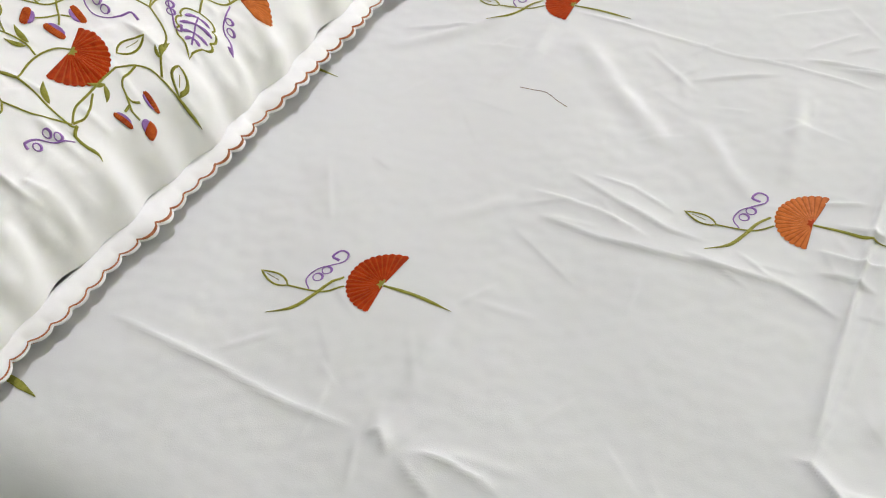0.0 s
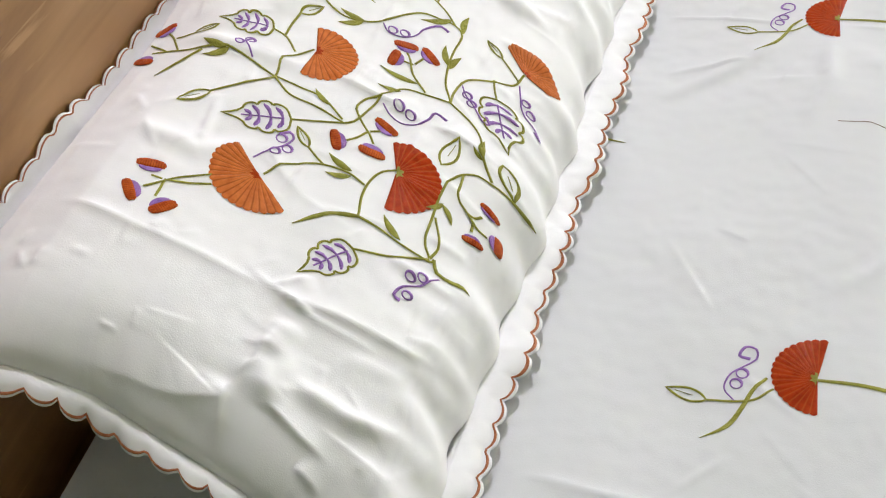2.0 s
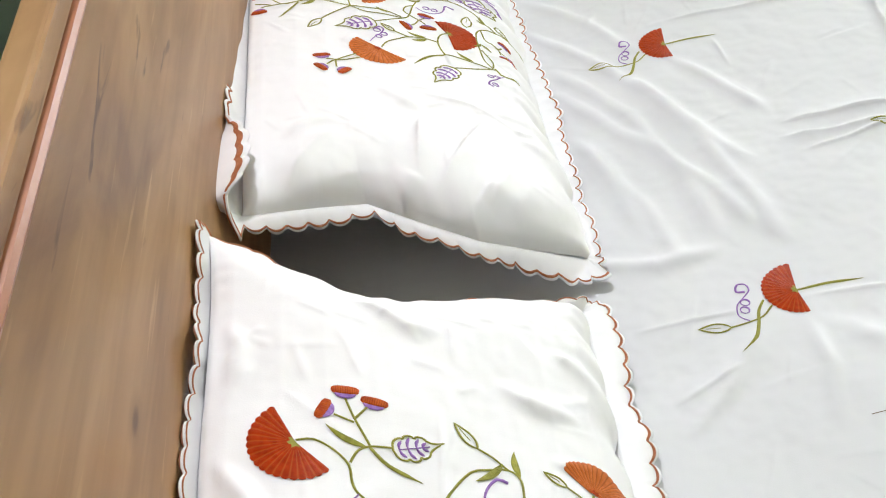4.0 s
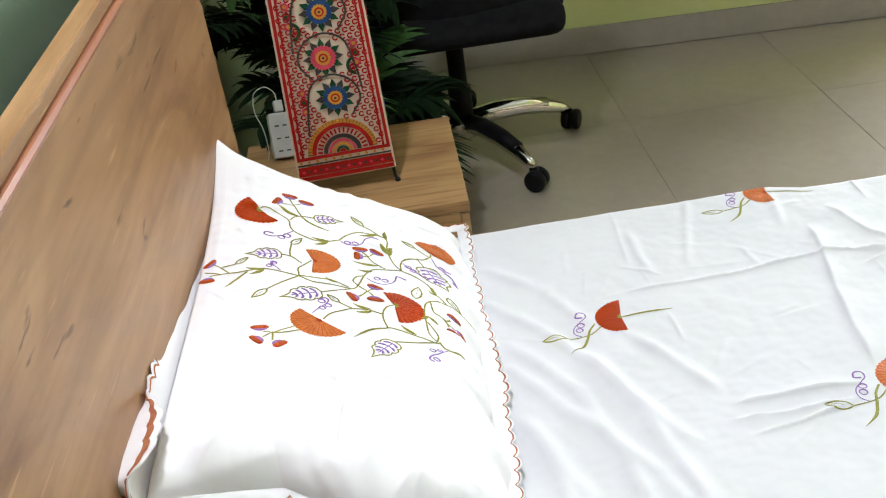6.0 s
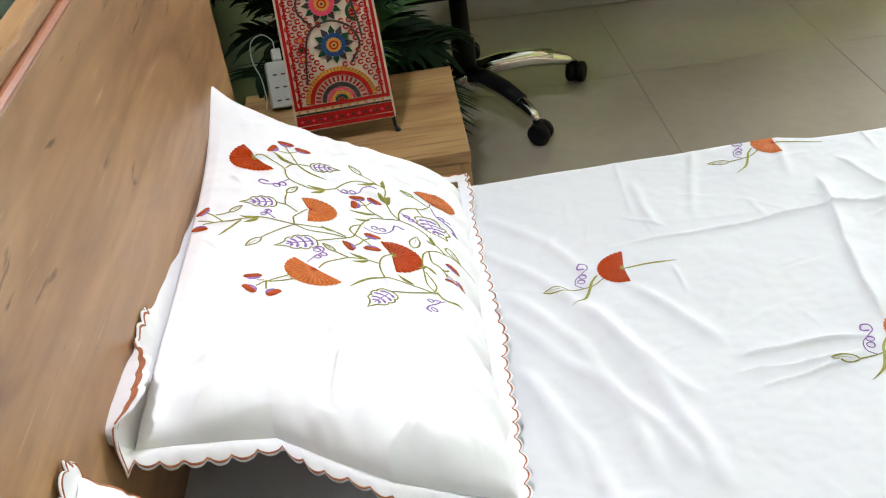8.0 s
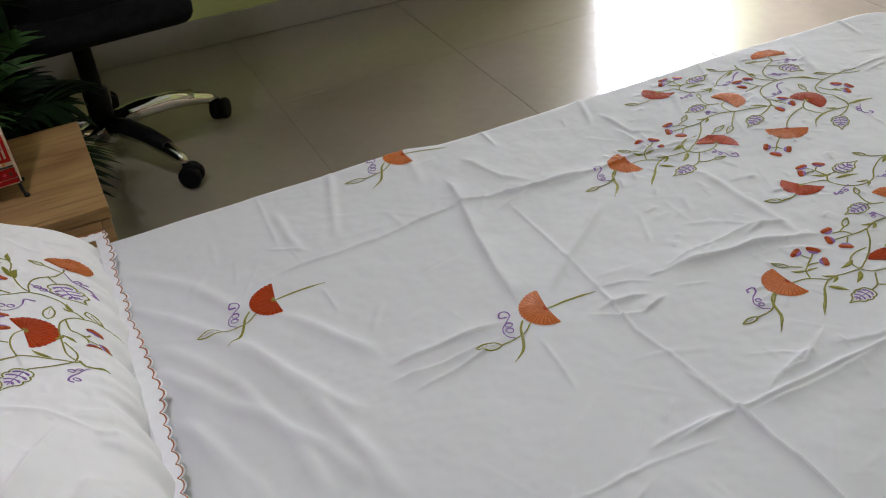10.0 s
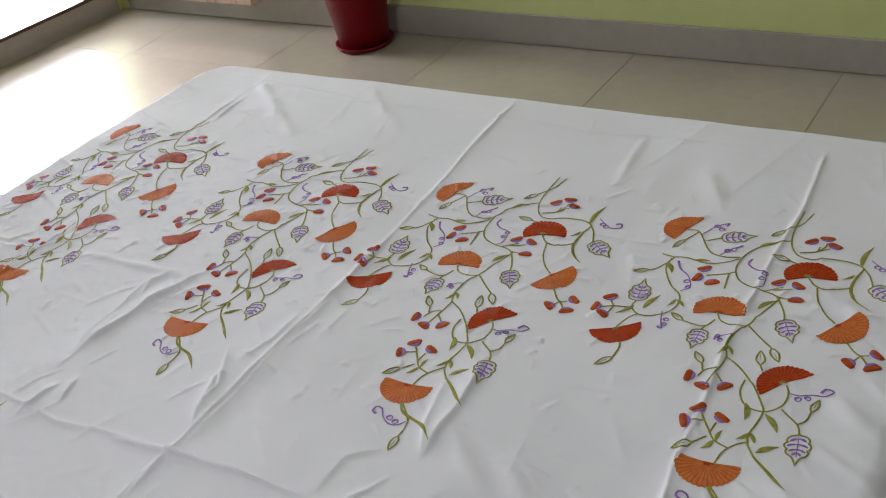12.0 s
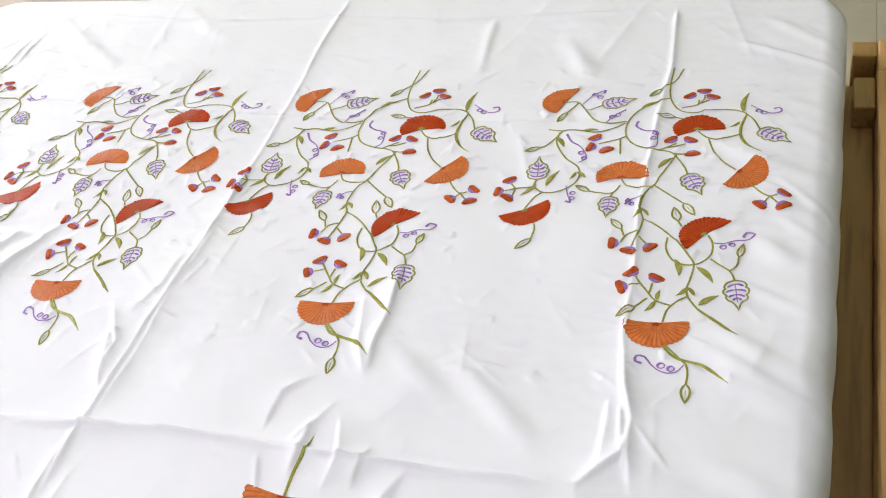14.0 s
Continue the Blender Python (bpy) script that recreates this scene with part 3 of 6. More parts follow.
crease("pulled", 2.4, 5, (1.045, 1.443), (1.056, 1.321), (1.127, 1.291), flip=-1)
crease("pulled", 1.68, 4, (0.556, 0.662), (0.607, 0.688), (0.664, 0.717))
crease("pulled", 1.4, 4, (0.708, 0.775), (0.750, 0.810))
crease("soft", 2.1, 14, (0.405, 0.702), (0.480, 0.627), (0.592, 0.530))
crease("pulled", 1.82, 4, (0.492, 0.467), (0.562, 0.443), (0.615, 0.427), (0.663, 0.426))
crease("pulled", 1.68, 4, (0.463, 0.426), (0.544, 0.426), (0.609, 0.408), flip=-1)
crease("pulled", 1.82, 4, (0.485, 0.396), (0.558, 0.389), (0.625, 0.394), (0.733, 0.403), (0.805, 0.380))
crease("press", 1.05, 3.5, (0.513, 0.472), (0.564, 0.471), (0.622, 0.450))
crease("pulled", 1.68, 4, (0.633, 0.406), (0.669, 0.398), (0.711, 0.384))
crease("pulled", 1.82, 4, (0.758, 0.430), (0.789, 0.432), (0.821, 0.427))
crease("press", 1.12, 3.5, (0.682, 0.428), (0.715, 0.410), (0.733, 0.403))
crease("pulled", 2.52, 5, (0.452, 0.100), (0.467, 0.104), (0.486, 0.090))
crease("pulled", 2.1, 5, (0.489, 0.095), (0.511, 0.083), (0.538, 0.074), (0.556, 0.069))
crease("pulled", 1.82, 6, (0.489, 0.098), (0.534, 0.101), (0.563, 0.096), (0.589, 0.086), flip=-1)
crease("pulled", 1.54, 5, (0.502, 0.102), (0.568, 0.097), (0.599, 0.086))
crease("press", 0.98, 4, (0.451, 0.097), (0.464, 0.074), (0.470, 0.065))
crease("soft", 1.26, 9, (0.465, 0.237), (0.468, 0.153), (0.473, 0.123))
crease("soft", 1.4, 9, (0.466, 0.418), (0.429, 0.373), (0.393, 0.342))
crease("soft", 1.54, 10, (0.678, 0.711), (0.696, 0.614), (0.709, 0.526))
crease("soft", 1.54, 10, (0.586, 0.608), (0.646, 0.534), (0.693, 0.492))
crease("pulled", 2, 4, (0.210, 0.626), (0.251, 0.643), (0.302, 0.663))
# long soft folds drawn out from beneath the pillows
crease("soft", 4, 13, (0.316, 1.201), (0.371, 1.029), (0.398, 0.893), (0.405, 0.817))
crease("soft", 4, 13, (0.214, 1.254), (0.294, 1.105), (0.329, 0.956), (0.338, 0.848))
crease("soft", 3.5, 12, (0.190, 1.370), (0.272, 1.261), (0.349, 1.110), (0.417, 0.969))
crease("soft", 3.5, 12, (0.216, 1.084), (0.242, 0.966), (0.253, 0.866))
crease("soft", 3, 11, (0.204, 1.467), (0.292, 1.362), (0.343, 1.249))
crease("soft", 3, 10, (0.381, 1.234), (0.435, 1.143), (0.478, 1.063))
crease("soft", 3.5, 12, (0.204, 1.201), (0.275, 1.071), (0.360, 0.940), (0.383, 0.849))
crease("soft", 3, 12, (0.210, 1.091), (0.265, 0.934), (0.285, 0.817))
crease("soft", 3, 12, (0.160, 0.851), (0.254, 0.826), (0.346, 0.839))
crease("soft", 2.5, 10, (0.379, 0.721), (0.381, 0.640), (0.358, 0.559))
crease("soft", 2.5, 10, (0.338, 0.714), (0.273, 0.636), (0.207, 0.580))
# small slack folds along the edges
random.seed(5)
for k in range(8):
    x = 1.0 + 0.095 * k + random.uniform(-0.03, 0.03)
    crease("soft", random.uniform(1.0, 2.0), random.uniform(5, 10), (x, random.uniform(0.06, 0.16)), (x - random.uniform(0.04, 0.14), -0.03))
for k in range(9):
    x = 0.4 + 0.15 * k + random.uniform(-0.04, 0.04)
    crease("soft" if k % 3 else "press", random.uniform(1.0, 2.0), random.uniform(5, 9), (x, random.uniform(1.36, 1.48)), (x + random.uniform(0.0, 0.1), 1.60))
for k in range(7):
    y = 0.14 + 0.2 * k + random.uniform(-0.05, 0.05)
    crease("soft" if k % 2 else "press", random.uniform(0.25, 0.7), random.uniform(4, 8), (random.uniform(1.5, 1.62), y), (1.77, y + random.uniform(-0.08, 0.08)))
# faint crumpling everywhere, and the tight puckers of the stitched ground
random.seed(11)
for k in range(240):
    cx, cy, a, half = random.uniform(0.25, 1.7), random.uniform(0.05, 1.5), random.uniform(0, math.pi), random.uniform(0.015, 0.06)
    crease("pulled" if k % 3 else "soft", random.uniform(0.25, 0.7), random.uniform(3.5, 6), (cx - half * math.cos(a), cy - half * math.sin(a)), (cx + half * math.cos(a), cy + half * math.sin(a)), flip=1 if k % 2 else -1)
for k in range(260):
    cx, cy, a, half = random.uniform(0.92, 1.52), random.uniform(0.06, 1.52), random.uniform(0, math.pi), random.uniform(0.006, 0.022)
    crease("pulled", random.uniform(0.5, 1.2), random.uniform(2.4, 3.6), (cx - half * math.cos(a), cy - half * math.sin(a)), (cx + half * math.cos(a), cy + half * math.sin(a)), flip=1 if k % 2 else -1)

# the cloth is drawn in round each stitched flower of the sprays
SPRAYS = ((0.918, 0.139), (0.904, 0.510), (0.897, 0.877), (0.902, 1.272))
FLOWERS = ((512, 224, 33), (452, 41, 35), (346, 120, 35), (367, -16, 36), (276, 226, 31), (246, 9, 28), (102, 42, 36))
random.seed(31)
for ox, oy in SPRAYS:
    for fx, fy, r in FLOWERS:
        for k in range(9):
            a = 2 * math.pi * (k + random.uniform(-0.3, 0.3)) / 9
            r0, r1 = r * random.uniform(0.75, 1.0) / 1000, r * random.uniform(1.25, 1.9) / 1000
            crease("pulled", random.uniform(0.5, 1.3), random.uniform(2.2, 3.2), (ox + fx / 1000 + r0 * math.cos(a), oy + fy / 1000 + r0 * math.sin(a)),
                   (ox + fx / 1000 + r1 * math.cos(a), oy + fy / 1000 + r1 * math.sin(a)), flip=1 if k % 2 else -1)

random.seed(11)
WAVES = [(random.uniform(3, 17), random.uniform(0, 2 * math.pi), random.uniform(0, 2 * math.pi)) for _ in range(26)]


def ripple(x, y, size):
    """A gentle unevenness, summed from waves in all directions."""
    out = np.zeros_like(x)
    for f, a, ph in WAVES:
        out += np.sin(f * (x * math.cos(a) + y * math.sin(a)) * 2 + ph) / (2 + f)
    return out * size


class Relief:
    """The height of a cloth's folds over its flat plan, kept on a grid and read between its points."""

    def __init__(self, x0, x1, nx, y0, y1, ny, lines):
        self.gx, self.gy = np.linspace(x0, x1, nx), np.linspace(y0, y1, ny)
        self.z = np.zeros((nx, ny))
        for points, h, w, kind, flip in lines:
            p = np.asarray(points, float)
            seg = np.diff(p, axis=0)
            long = np.linalg.norm(seg, axis=1)
            before = np.r_[0, np.cumsum(long)]
            reach = w * (2.6 if kind == "soft" else 9.0)
            i0, i1 = np.searchsorted(self.gx, (p[:, 0].min() - reach, p[:, 0].max() + reach))
            j0, j1 = np.searchsorted(self.gy, (p[:, 1].min() - reach, p[:, 1].max() + reach))
            if i1 <= i0 or j1 <= j0:
                continue
            x, y = np.meshgrid(self.gx[i0:i1], self.gy[j0:j1], indexing="ij")
            best, side, run = np.full(x.shape, 9.0), np.ones(x.shape), np.zeros(x.shape)
            for k in range(len(seg)):
                px, py = x - p[k, 0], y - p[k, 1]
                t = np.clip((px * seg[k, 0] + py * seg[k, 1]) / long[k] ** 2, 0, 1)
                d = np.hypot(px - t * seg[k, 0], py - t * seg[k, 1])
                near = d < best
                best = np.where(near, d, best)
                side = np.where(near, np.sign(px * seg[k, 1] - py * seg[k, 0]), side)
                run = np.where(near, before[k] + t * long[k], run)
            fade = min(0.35 * before[-1], 0.05)
            end = np.clip(np.minimum(run, before[-1] - run) / fade, 0, 1)
            end = end * end * (3 - 2 * end) * (0.82 + 0.18 * np.sin(run * 70 + 40 * p[0, 0]))
            if kind == "soft":
                shape = np.exp(-((best / w) ** 2))
            elif kind == "press":
                shape = np.exp(-best / w)
            else:  # pulled over: one flank stands steep, the other runs out
                shape = np.exp(-best / np.where(side * flip > 0, 0.55 * w, 2.4 * w))
            self.z[i0:i1, j0:j1] += h * end * shape * np.clip((reach - best) / (0.4 * reach), 0, 1)

    def __call__(self, x, y):
        fx = np.clip((x - self.gx[0]) / (self.gx[1] - self.gx[0]), 0, len(self.gx) - 1.001)
        fy = np.clip((y - self.gy[0]) / (self.gy[1] - self.gy[0]), 0, len(self.gy) - 1.001)
        i, j = fx.astype(int), fy.astype(int)
        u, v = fx - i, fy - j
        z = self.z
        return (z[i, j] * (1 - v) + z[i, j + 1] * v) * (1 - u) + (z[i + 1, j] * (1 - v) + z[i + 1, j + 1] * v) * u


SHEET_U, SHEET_V = 940, 850
SHEET_SPAN = (BED_HEAD, BED_X1 + 0.165, BED_Y0 - 0.165, BED_Y1 + 0.165)
SHEET_FOLDS = Relief(SHEET_SPAN[0], SHEET_SPAN[1], SHEET_U, SHEET_SPAN[2], SHEET_SPAN[3], SHEET_V, CREASES)


def sheet_surface(xy):
    """Cloth coordinates (metres, flat) to the place on the bed, over the rounded edges and down the sides."""
    x, y = xy[:, 0], xy[:, 1]
    ease = np.clip((0.12 - y) / 0.14, 0, 1)
    slack = np.clip((0.85 - x) / 0.6, 0, 1)
    spread = 0.095 * slack * slack * (3 - 2 * slack) * ease * ease * (3 - 2 * ease)
    cx, cy = BED_X1 / 2 - 1.5, (BED_Y0 + BED_Y1) / 2
    hx, hy = BED_X1 - cx - CORNER_R, (BED_Y1 - BED_Y0) / 2 - CORNER_R
    qx, qy = np.abs(x - cx) - hx, np.abs(y - cy) - hy
    both = (qx > 0) & (qy > 0)
    far = np.hypot(np.maximum(qx, 0), np.maximum(qy, 0)) + 1e-9
    d = np.where(both, far, np.maximum(qx, qy)) - CORNER_R
    nx = np.where(both, qx / far, (qx >= qy).astype(float)) * np.sign(x - cx)
    ny = np.where(both, qy / far, (qx < qy).astype(float)) * np.sign(y - cy)
    s = np.maximum(d + EDGE_R, 0)
    arc = np.minimum(s / EDGE_R, math.pi / 2)
    out = EDGE_R * np.sin(arc) - s
    drop = EDGE_R * (1 - np.cos(arc)) + np.maximum(s - EDGE_R * math.pi / 2, 0)
    w = SHEET_FOLDS(x, y) + ripple(x, y, 0.005)
    flat = np.cos(arc)
    hang = np.clip(s / 0.1, 0, 1) * 0.0035 * np.sin(38 * (x * np.abs(ny) + y * np.abs(nx)) + 5 * x)
    w = w * (1 - 0.55 * np.clip(1 + d / 0.06, 0, 1))
    side = w * np.sin(arc) * 0.4 + hang
    draw = 0.016 * np.clip((x - 0.72) / 0.05, 0, 1) * np.clip((y - 1.45) / 0.12, 0, 1)
    return np.stack([x + nx * (out + side), y + ny * (out + side) - spread - draw, BED_Z - 0.003 - drop + w * flat], 1)


# the pillow leans on the headboard: a height over its own plan, from its front edge up to its head edge
P_FRONT, P_HEAD, P_Y0, P_Y1 = 0.114, -0.230, -0.040, 0.752
NEAR_FOLDS, FAR_FOLDS = [], []


def tuck(cover, kind, height, width, *points, flip=1):
    """A fold in a pillow's cover, in its own plan."""
    cover.append((points, height * 2.2 / 1000, width / 1000, kind, flip))


# the near pillow: pressed lines across it, slack folds at its open end
tuck(NEAR_FOLDS, 'pulled', 4, 6, (-0.010, 0.126), (0.045, 0.131), (0.082, 0.134), (0.105, 0.145))
tuck(NEAR_FOLDS, 'pulled', 3, 4, (-0.023, 0.129), (0.003, 0.155), flip=-1)
tuck(NEAR_FOLDS, 'pulled', 3, 4, (-0.014, 0.127), (0.013, 0.120))
tuck(NEAR_FOLDS, 'pulled', 3.5, 8, (-0.120, -0.030), (-0.087, -0.024), (-0.045, -0.014), (-0.020, 0.004), (-0.018, 0.022))
tuck(NEAR_FOLDS, 'pulled', 5, 6, (-0.018, 0.034), (-0.018, 0.018), (-0.016, -0.010), (-0.018, -0.038), flip=-1)
tuck(NEAR_FOLDS, 'pulled', 4, 6, (-0.002, 0.020), (0.014, 0.024), (0.036, 0.016), (0.060, 0.012))
tuck(NEAR_FOLDS, 'press', 2.2, 4, (-0.018, 0.034), (-0.006, 0.062), (-0.006, 0.095))
tuck(NEAR_FOLDS, 'press', 2.5, 4, (-0.048, 0.140), (-0.020, 0.130), (0.018, 0.120), (0.071, 0.120))
tuck(NEAR_FOLDS, 'soft', 5, 16, (0.008, 0.016), (0.004, 0.054), (0.008, 0.096))
tuck(NEAR_FOLDS, 'pulled', 3.5, 5, (0.035, -0.007), (0.057, -0.013))
tuck(NEAR_FOLDS, 'pulled', 4.5, 8, (0.088, -0.006), (0.107, 0.011), (0.114, 0.033))
tuck(NEAR_FOLDS, 'pulled', 4, 8, (0.082, 0.013), (0.105, 0.058), (0.114, 0.125), flip=-1)
tuck(NEAR_FOLDS, 'pulled', 4, 7, (0.107, 0.148), (0.114, 0.186), (0.114, 0.208))
tuck(NEAR_FOLDS, 'soft', 4, 10, (0.084, 0.087), (0.111, 0.111), (0.114, 0.152))
tuck(NEAR_FOLDS, 'soft', 4, 10, (0.012, 0.062), (0.057, 0.058), (0.091, 0.066))
tuck(NEAR_FOLDS, 'pulled', 4, 7, (0.114, 0.261), (0.114, 0.314), (0.114, 0.364))
tuck(NEAR_FOLDS, 'pulled', 3, 6, (0.114, 0.389), (0.105, 0.360), (0.093, 0.331), flip=-1)
tuck(NEAR_FOLDS, 'press', 1.6, 4, (0.009, 0.374), (-0.002, 0.353), (-0.027, 0.316))
tuck(NEAR_FOLDS, 'soft', 2.5, 9, (-0.176, 0.216), (-0.117, 0.215), (-0.070, 0.252))
tuck(NEAR_FOLDS, 'press', 1.8, 3, (-0.043, 0.541), (-0.044, 0.488), (-0.047, 0.459), (-0.049, 0.403))
tuck(NEAR_FOLDS, 'press', 1.2, 3, (-0.028, 0.554), (-0.004, 0.570))
tuck(NEAR_FOLDS, 'soft', 3, 9, (-0.197, 0.328), (-0.150, 0.333), (-0.103, 0.339), (-0.065, 0.344))
tuck(NEAR_FOLDS, 'pulled', 3, 6, (-0.071, 0.353), (-0.027, 0.351), (0.030, 0.349))
tuck(NEAR_FOLDS, 'pulled', 2.5, 5, (0.022, 0.351), (0.062, 0.353), (0.090, 0.348))
tuck(NEAR_FOLDS, 'pulled', 4, 6, (0.091, 0.328), (0.101, 0.331), (0.108, 0.326))
tuck(NEAR_FOLDS, 'soft', 3, 8, (0.061, 0.630), (0.087, 0.618), (0.111, 0.611))
tuck(NEAR_FOLDS, 'soft', 2.5, 8, (0.007, 0.579), (0.038, 0.554), (0.067, 0.546))
tuck(NEAR_FOLDS, 'soft', 3, 9, (-0.222, 0.481), (-0.183, 0.429), (-0.174, 0.380))
tuck(NEAR_FOLDS, 'soft', 2.5, 9, (-0.086, 0.466), (-0.113, 0.428), (-0.137, 0.383))
tuck(NEAR_FOLDS, 'press', 1.8, 4, (-0.192, 0.128), (-0.121, 0.126), (-0.069, 0.128), (-0.019, 0.127))
tuck(NEAR_FOLDS, 'soft', 4, 10, (0.002, 0.116), (-0.001, 0.090), (-0.003, 0.069))
tuck(NEAR_FOLDS, 'soft', 4, 10, (0.106, 0.196), (0.114, 0.191), (0.114, 0.157))
tuck(NEAR_FOLDS, 'soft', 3.5, 9, (0.019, 0.564), (0.047, 0.560), (0.081, 0.552))
tuck(NEAR_FOLDS, 'press', 1.6, 3.5, (-0.122, 0.610), (-0.112, 0.587), (-0.101, 0.551))
tuck(NEAR_FOLDS, 'press', 2, 4, (-0.025, 0.647), (-0.027, 0.586))
tuck(NEAR_FOLDS, 'soft', 3, 8, (-0.212, 0.616), (-0.197, 0.578), (-0.204, 0.535))
tuck(NEAR_FOLDS, 'soft', 4, 9, (-0.107, 0.668), (-0.060, 0.620), (-0.031, 0.627))
# the far pillow
tuck(FAR_FOLDS, 'pulled', 6, 6, (-0.033, 0.105), (-0.040, 0.044), (-0.047, -0.006))
tuck(FAR_FOLDS, 'pulled', 6, 10, (0.047, 0.124), (0.005, 0.043), (-0.034, -0.026))
tuck(FAR_FOLDS, 'pulled', 5, 9, (0.063, 0.039), (0.032, -0.009), (0.018, -0.024))
tuck(FAR_FOLDS, 'soft', 4, 10, (-0.082, 0.154), (-0.051, 0.131), (-0.033, 0.105))
tuck(FAR_FOLDS, 'pulled', 5, 9, (-0.125, 0.051), (-0.163, -0.011), (-0.186, -0.035), flip=-1)
tuck(FAR_FOLDS, 'press', 2, 4, (-0.040, 0.156), (0.029, 0.138), (0.089, 0.096))
tuck(FAR_FOLDS, 'pulled', 4, 7, (0.041, 0.015), (0.008, -0.021), (-0.008, -0.038))
tuck(FAR_FOLDS, 'pulled', 4, 6, (-0.094, -0.021), (-0.149, -0.036), (-0.186, -0.038), flip=-1)
tuck(FAR_FOLDS, 'soft', 5, 9, (-0.073, -0.038), (-0.066, -0.032), (-0.047, -0.004))
tuck(FAR_FOLDS, 'soft', 3, 9, (-0.184, 0.030), (-0.153, 0.055), (-0.114, 0.076))
tuck(FAR_FOLDS, 'soft', 3, 9, (0.081, 0.021), (0.054, -0.023), (0.038, -0.038))
tuck(FAR_FOLDS, 'soft', 3, 8, (-0.185, 0.540), (-0.147, 0.517), (-0.084, 0.548))
tuck(FAR_FOLDS, 'soft', 3, 8, (-0.023, 0.488), (0.020, 0.467), (0.062, 0.483))
# fine crumpling of the stitched ground and puckers along the front seam
for cover, seed in ((NEAR_FOLDS, 17), (FAR_FOLDS, 23)):
    random.seed(seed)
    for k in range(90):
        cx, cy, a, half = random.uniform(-0.2, 0.09), random.uniform(0.0, 0.72), random.uniform(0, math.pi), random.uniform(0.008, 0.035)
        tuck(cover, "pulled" if k % 3 else "soft", random.uniform(0.4, 1.1), random.uniform(2.6, 4.5), (cx - half * math.cos(a), cy - half * math.sin(a)), (cx + half * math.cos(a), cy + half * math.sin(a)), flip=1 if k % 2 else -1)
    for k in range(16):
        cy, half = 0.03 + 0.043 * k, random.uniform(0.012, 0.03)
        tuck(cover, "soft" if k % 3 else "pulled", random.uniform(1.0, 2.4), random.uniform(4, 7), (0.098, cy), (0.098 - 2 * half, cy + random.uniform(-0.03, 0.03)))


def seam_z(x):
    return np.interp(x, [P_HEAD, 0.0, P_FRONT], [0.642, 0.525, 0.444])


def step_up(t):
    t = np.clip(t, 0, 1)
    return t * t * (3 - 2 * t)


def ear_lift(x, y, y1, ear):
    """The corner by the headboard that is pulled up, and how far the edge sags at the other end."""
    up, sag = ear
    return up * np.exp(-np.hypot((x - P_HEAD) * 1.3, y - y1) / 0.085) - sag * step_up((-0.15 - x) / 0.08) * step_up((0.52 - y) / 0.22)


def pillow_form(y1, ear, far_edge, near_edge, phase, blunt, cover):
    """The top skin and the seam of a pillow; the edges give how far each end bulges (+y) along x."""

    slack = Relief(P_HEAD, P_FRONT, 200, P_Y0, y1, 400, cover)

    def pulled(x, y):
        sx = [P_HEAD, -0.19, -0.15, -0.11, -0.06, 0.0, 0.05, P_FRONT]
        return y + step_up((y - y1 + 0.14) / 0.14) * np.interp(x, sx, far_edge) + step_up((P_Y0 + 0.14 - y) / 0.14) * np.interp(x, sx, near_edge)

    def skin(xy):
        x, y = np.clip(xy[:, 0], P_HEAD, P_FRONT), np.clip(xy[:, 1], P_Y0, y1)
        crown = np.interp(x, [-0.230, -0.222, -0.205, -0.165, -0.13, -0.09, -0.035, 0.02, 0.05, 0.0755, 0.088, 0.094, 0.1, 0.107, 0.112, 0.114],
                          [0.653, 0.659, 0.660, 0.653, 0.642, 0.625, 0.599, 0.569, 0.550, 0.530, 0.519, 0.510, 0.498, 0.482, 0.468, 0.460])
        e = (y - (P_Y0 + y1) / 2) / ((y1 - P_Y0) / 2)
        hump = np.sqrt(np.clip(1 - np.where(e < 0, np.abs(e) ** blunt, np.abs(e) ** 9), 0, 1))
        u = np.clip(np.minimum((P_FRONT - x) / 0.007, (x - P_HEAD) / 0.012), 0, 1)
        lift = ear_lift(x, y, y1, ear)
        loose = np.clip((P_FRONT - x) / 0.02, 0, 1) * np.clip((x - P_HEAD) / 0.02, 0, 1)
        z = seam_z(x) + lift + (crown - seam_z(x)) * hump * np.sqrt(u * (2 - u)) + (slack(x, y) + ripple(x * 1.6, y * 1.6, 0.005)) * np.sqrt(hump) * loose
        pucker = 0.0035 * np.sin(170 * y + 3 * np.sin(23 * y + phase)) * (np.exp(-(P_FRONT - x) / 0.022) + 0.25 * np.exp(-(x - P_HEAD) / 0.012)) * u
        pucker += 0.004 * np.sin(150 * x + 3 * np.sin(31 * x + phase)) * np.exp(-np.minimum(y1 - y, y - P_Y0) / 0.03) * hump
        z = z + pucker
        roll = 0.004 + 0.004 * np.sin(13 * y + phase) + 0.003 * np.sin(43 * y + 2 * phase) + 0.003 * np.sin(97 * y)
        return np.stack([x + step_up((x - 0.07) / 0.04) * roll * hump, pulled(x, y), z], 1)

    def seam(x, y):
        return np.stack([x, pulled(x, y), seam_z(x) + ear_lift(x, y, y1, ear)], 1)

    return skin, seam


# ------------------------------------------------------------------ embroidery


def with_normals(surface, xy):
    e = 0.0015
    p = surface(xy)
    a = surface(xy + (e, 0)) - surface(xy - (e, 0))
    b = surface(xy + (0, e)) - surface(xy - (0, e))
    n = np.cross(a, b)
    n /= np.linalg.norm(n, axis=1, keepdims=True) + 1e-12
    return p, n


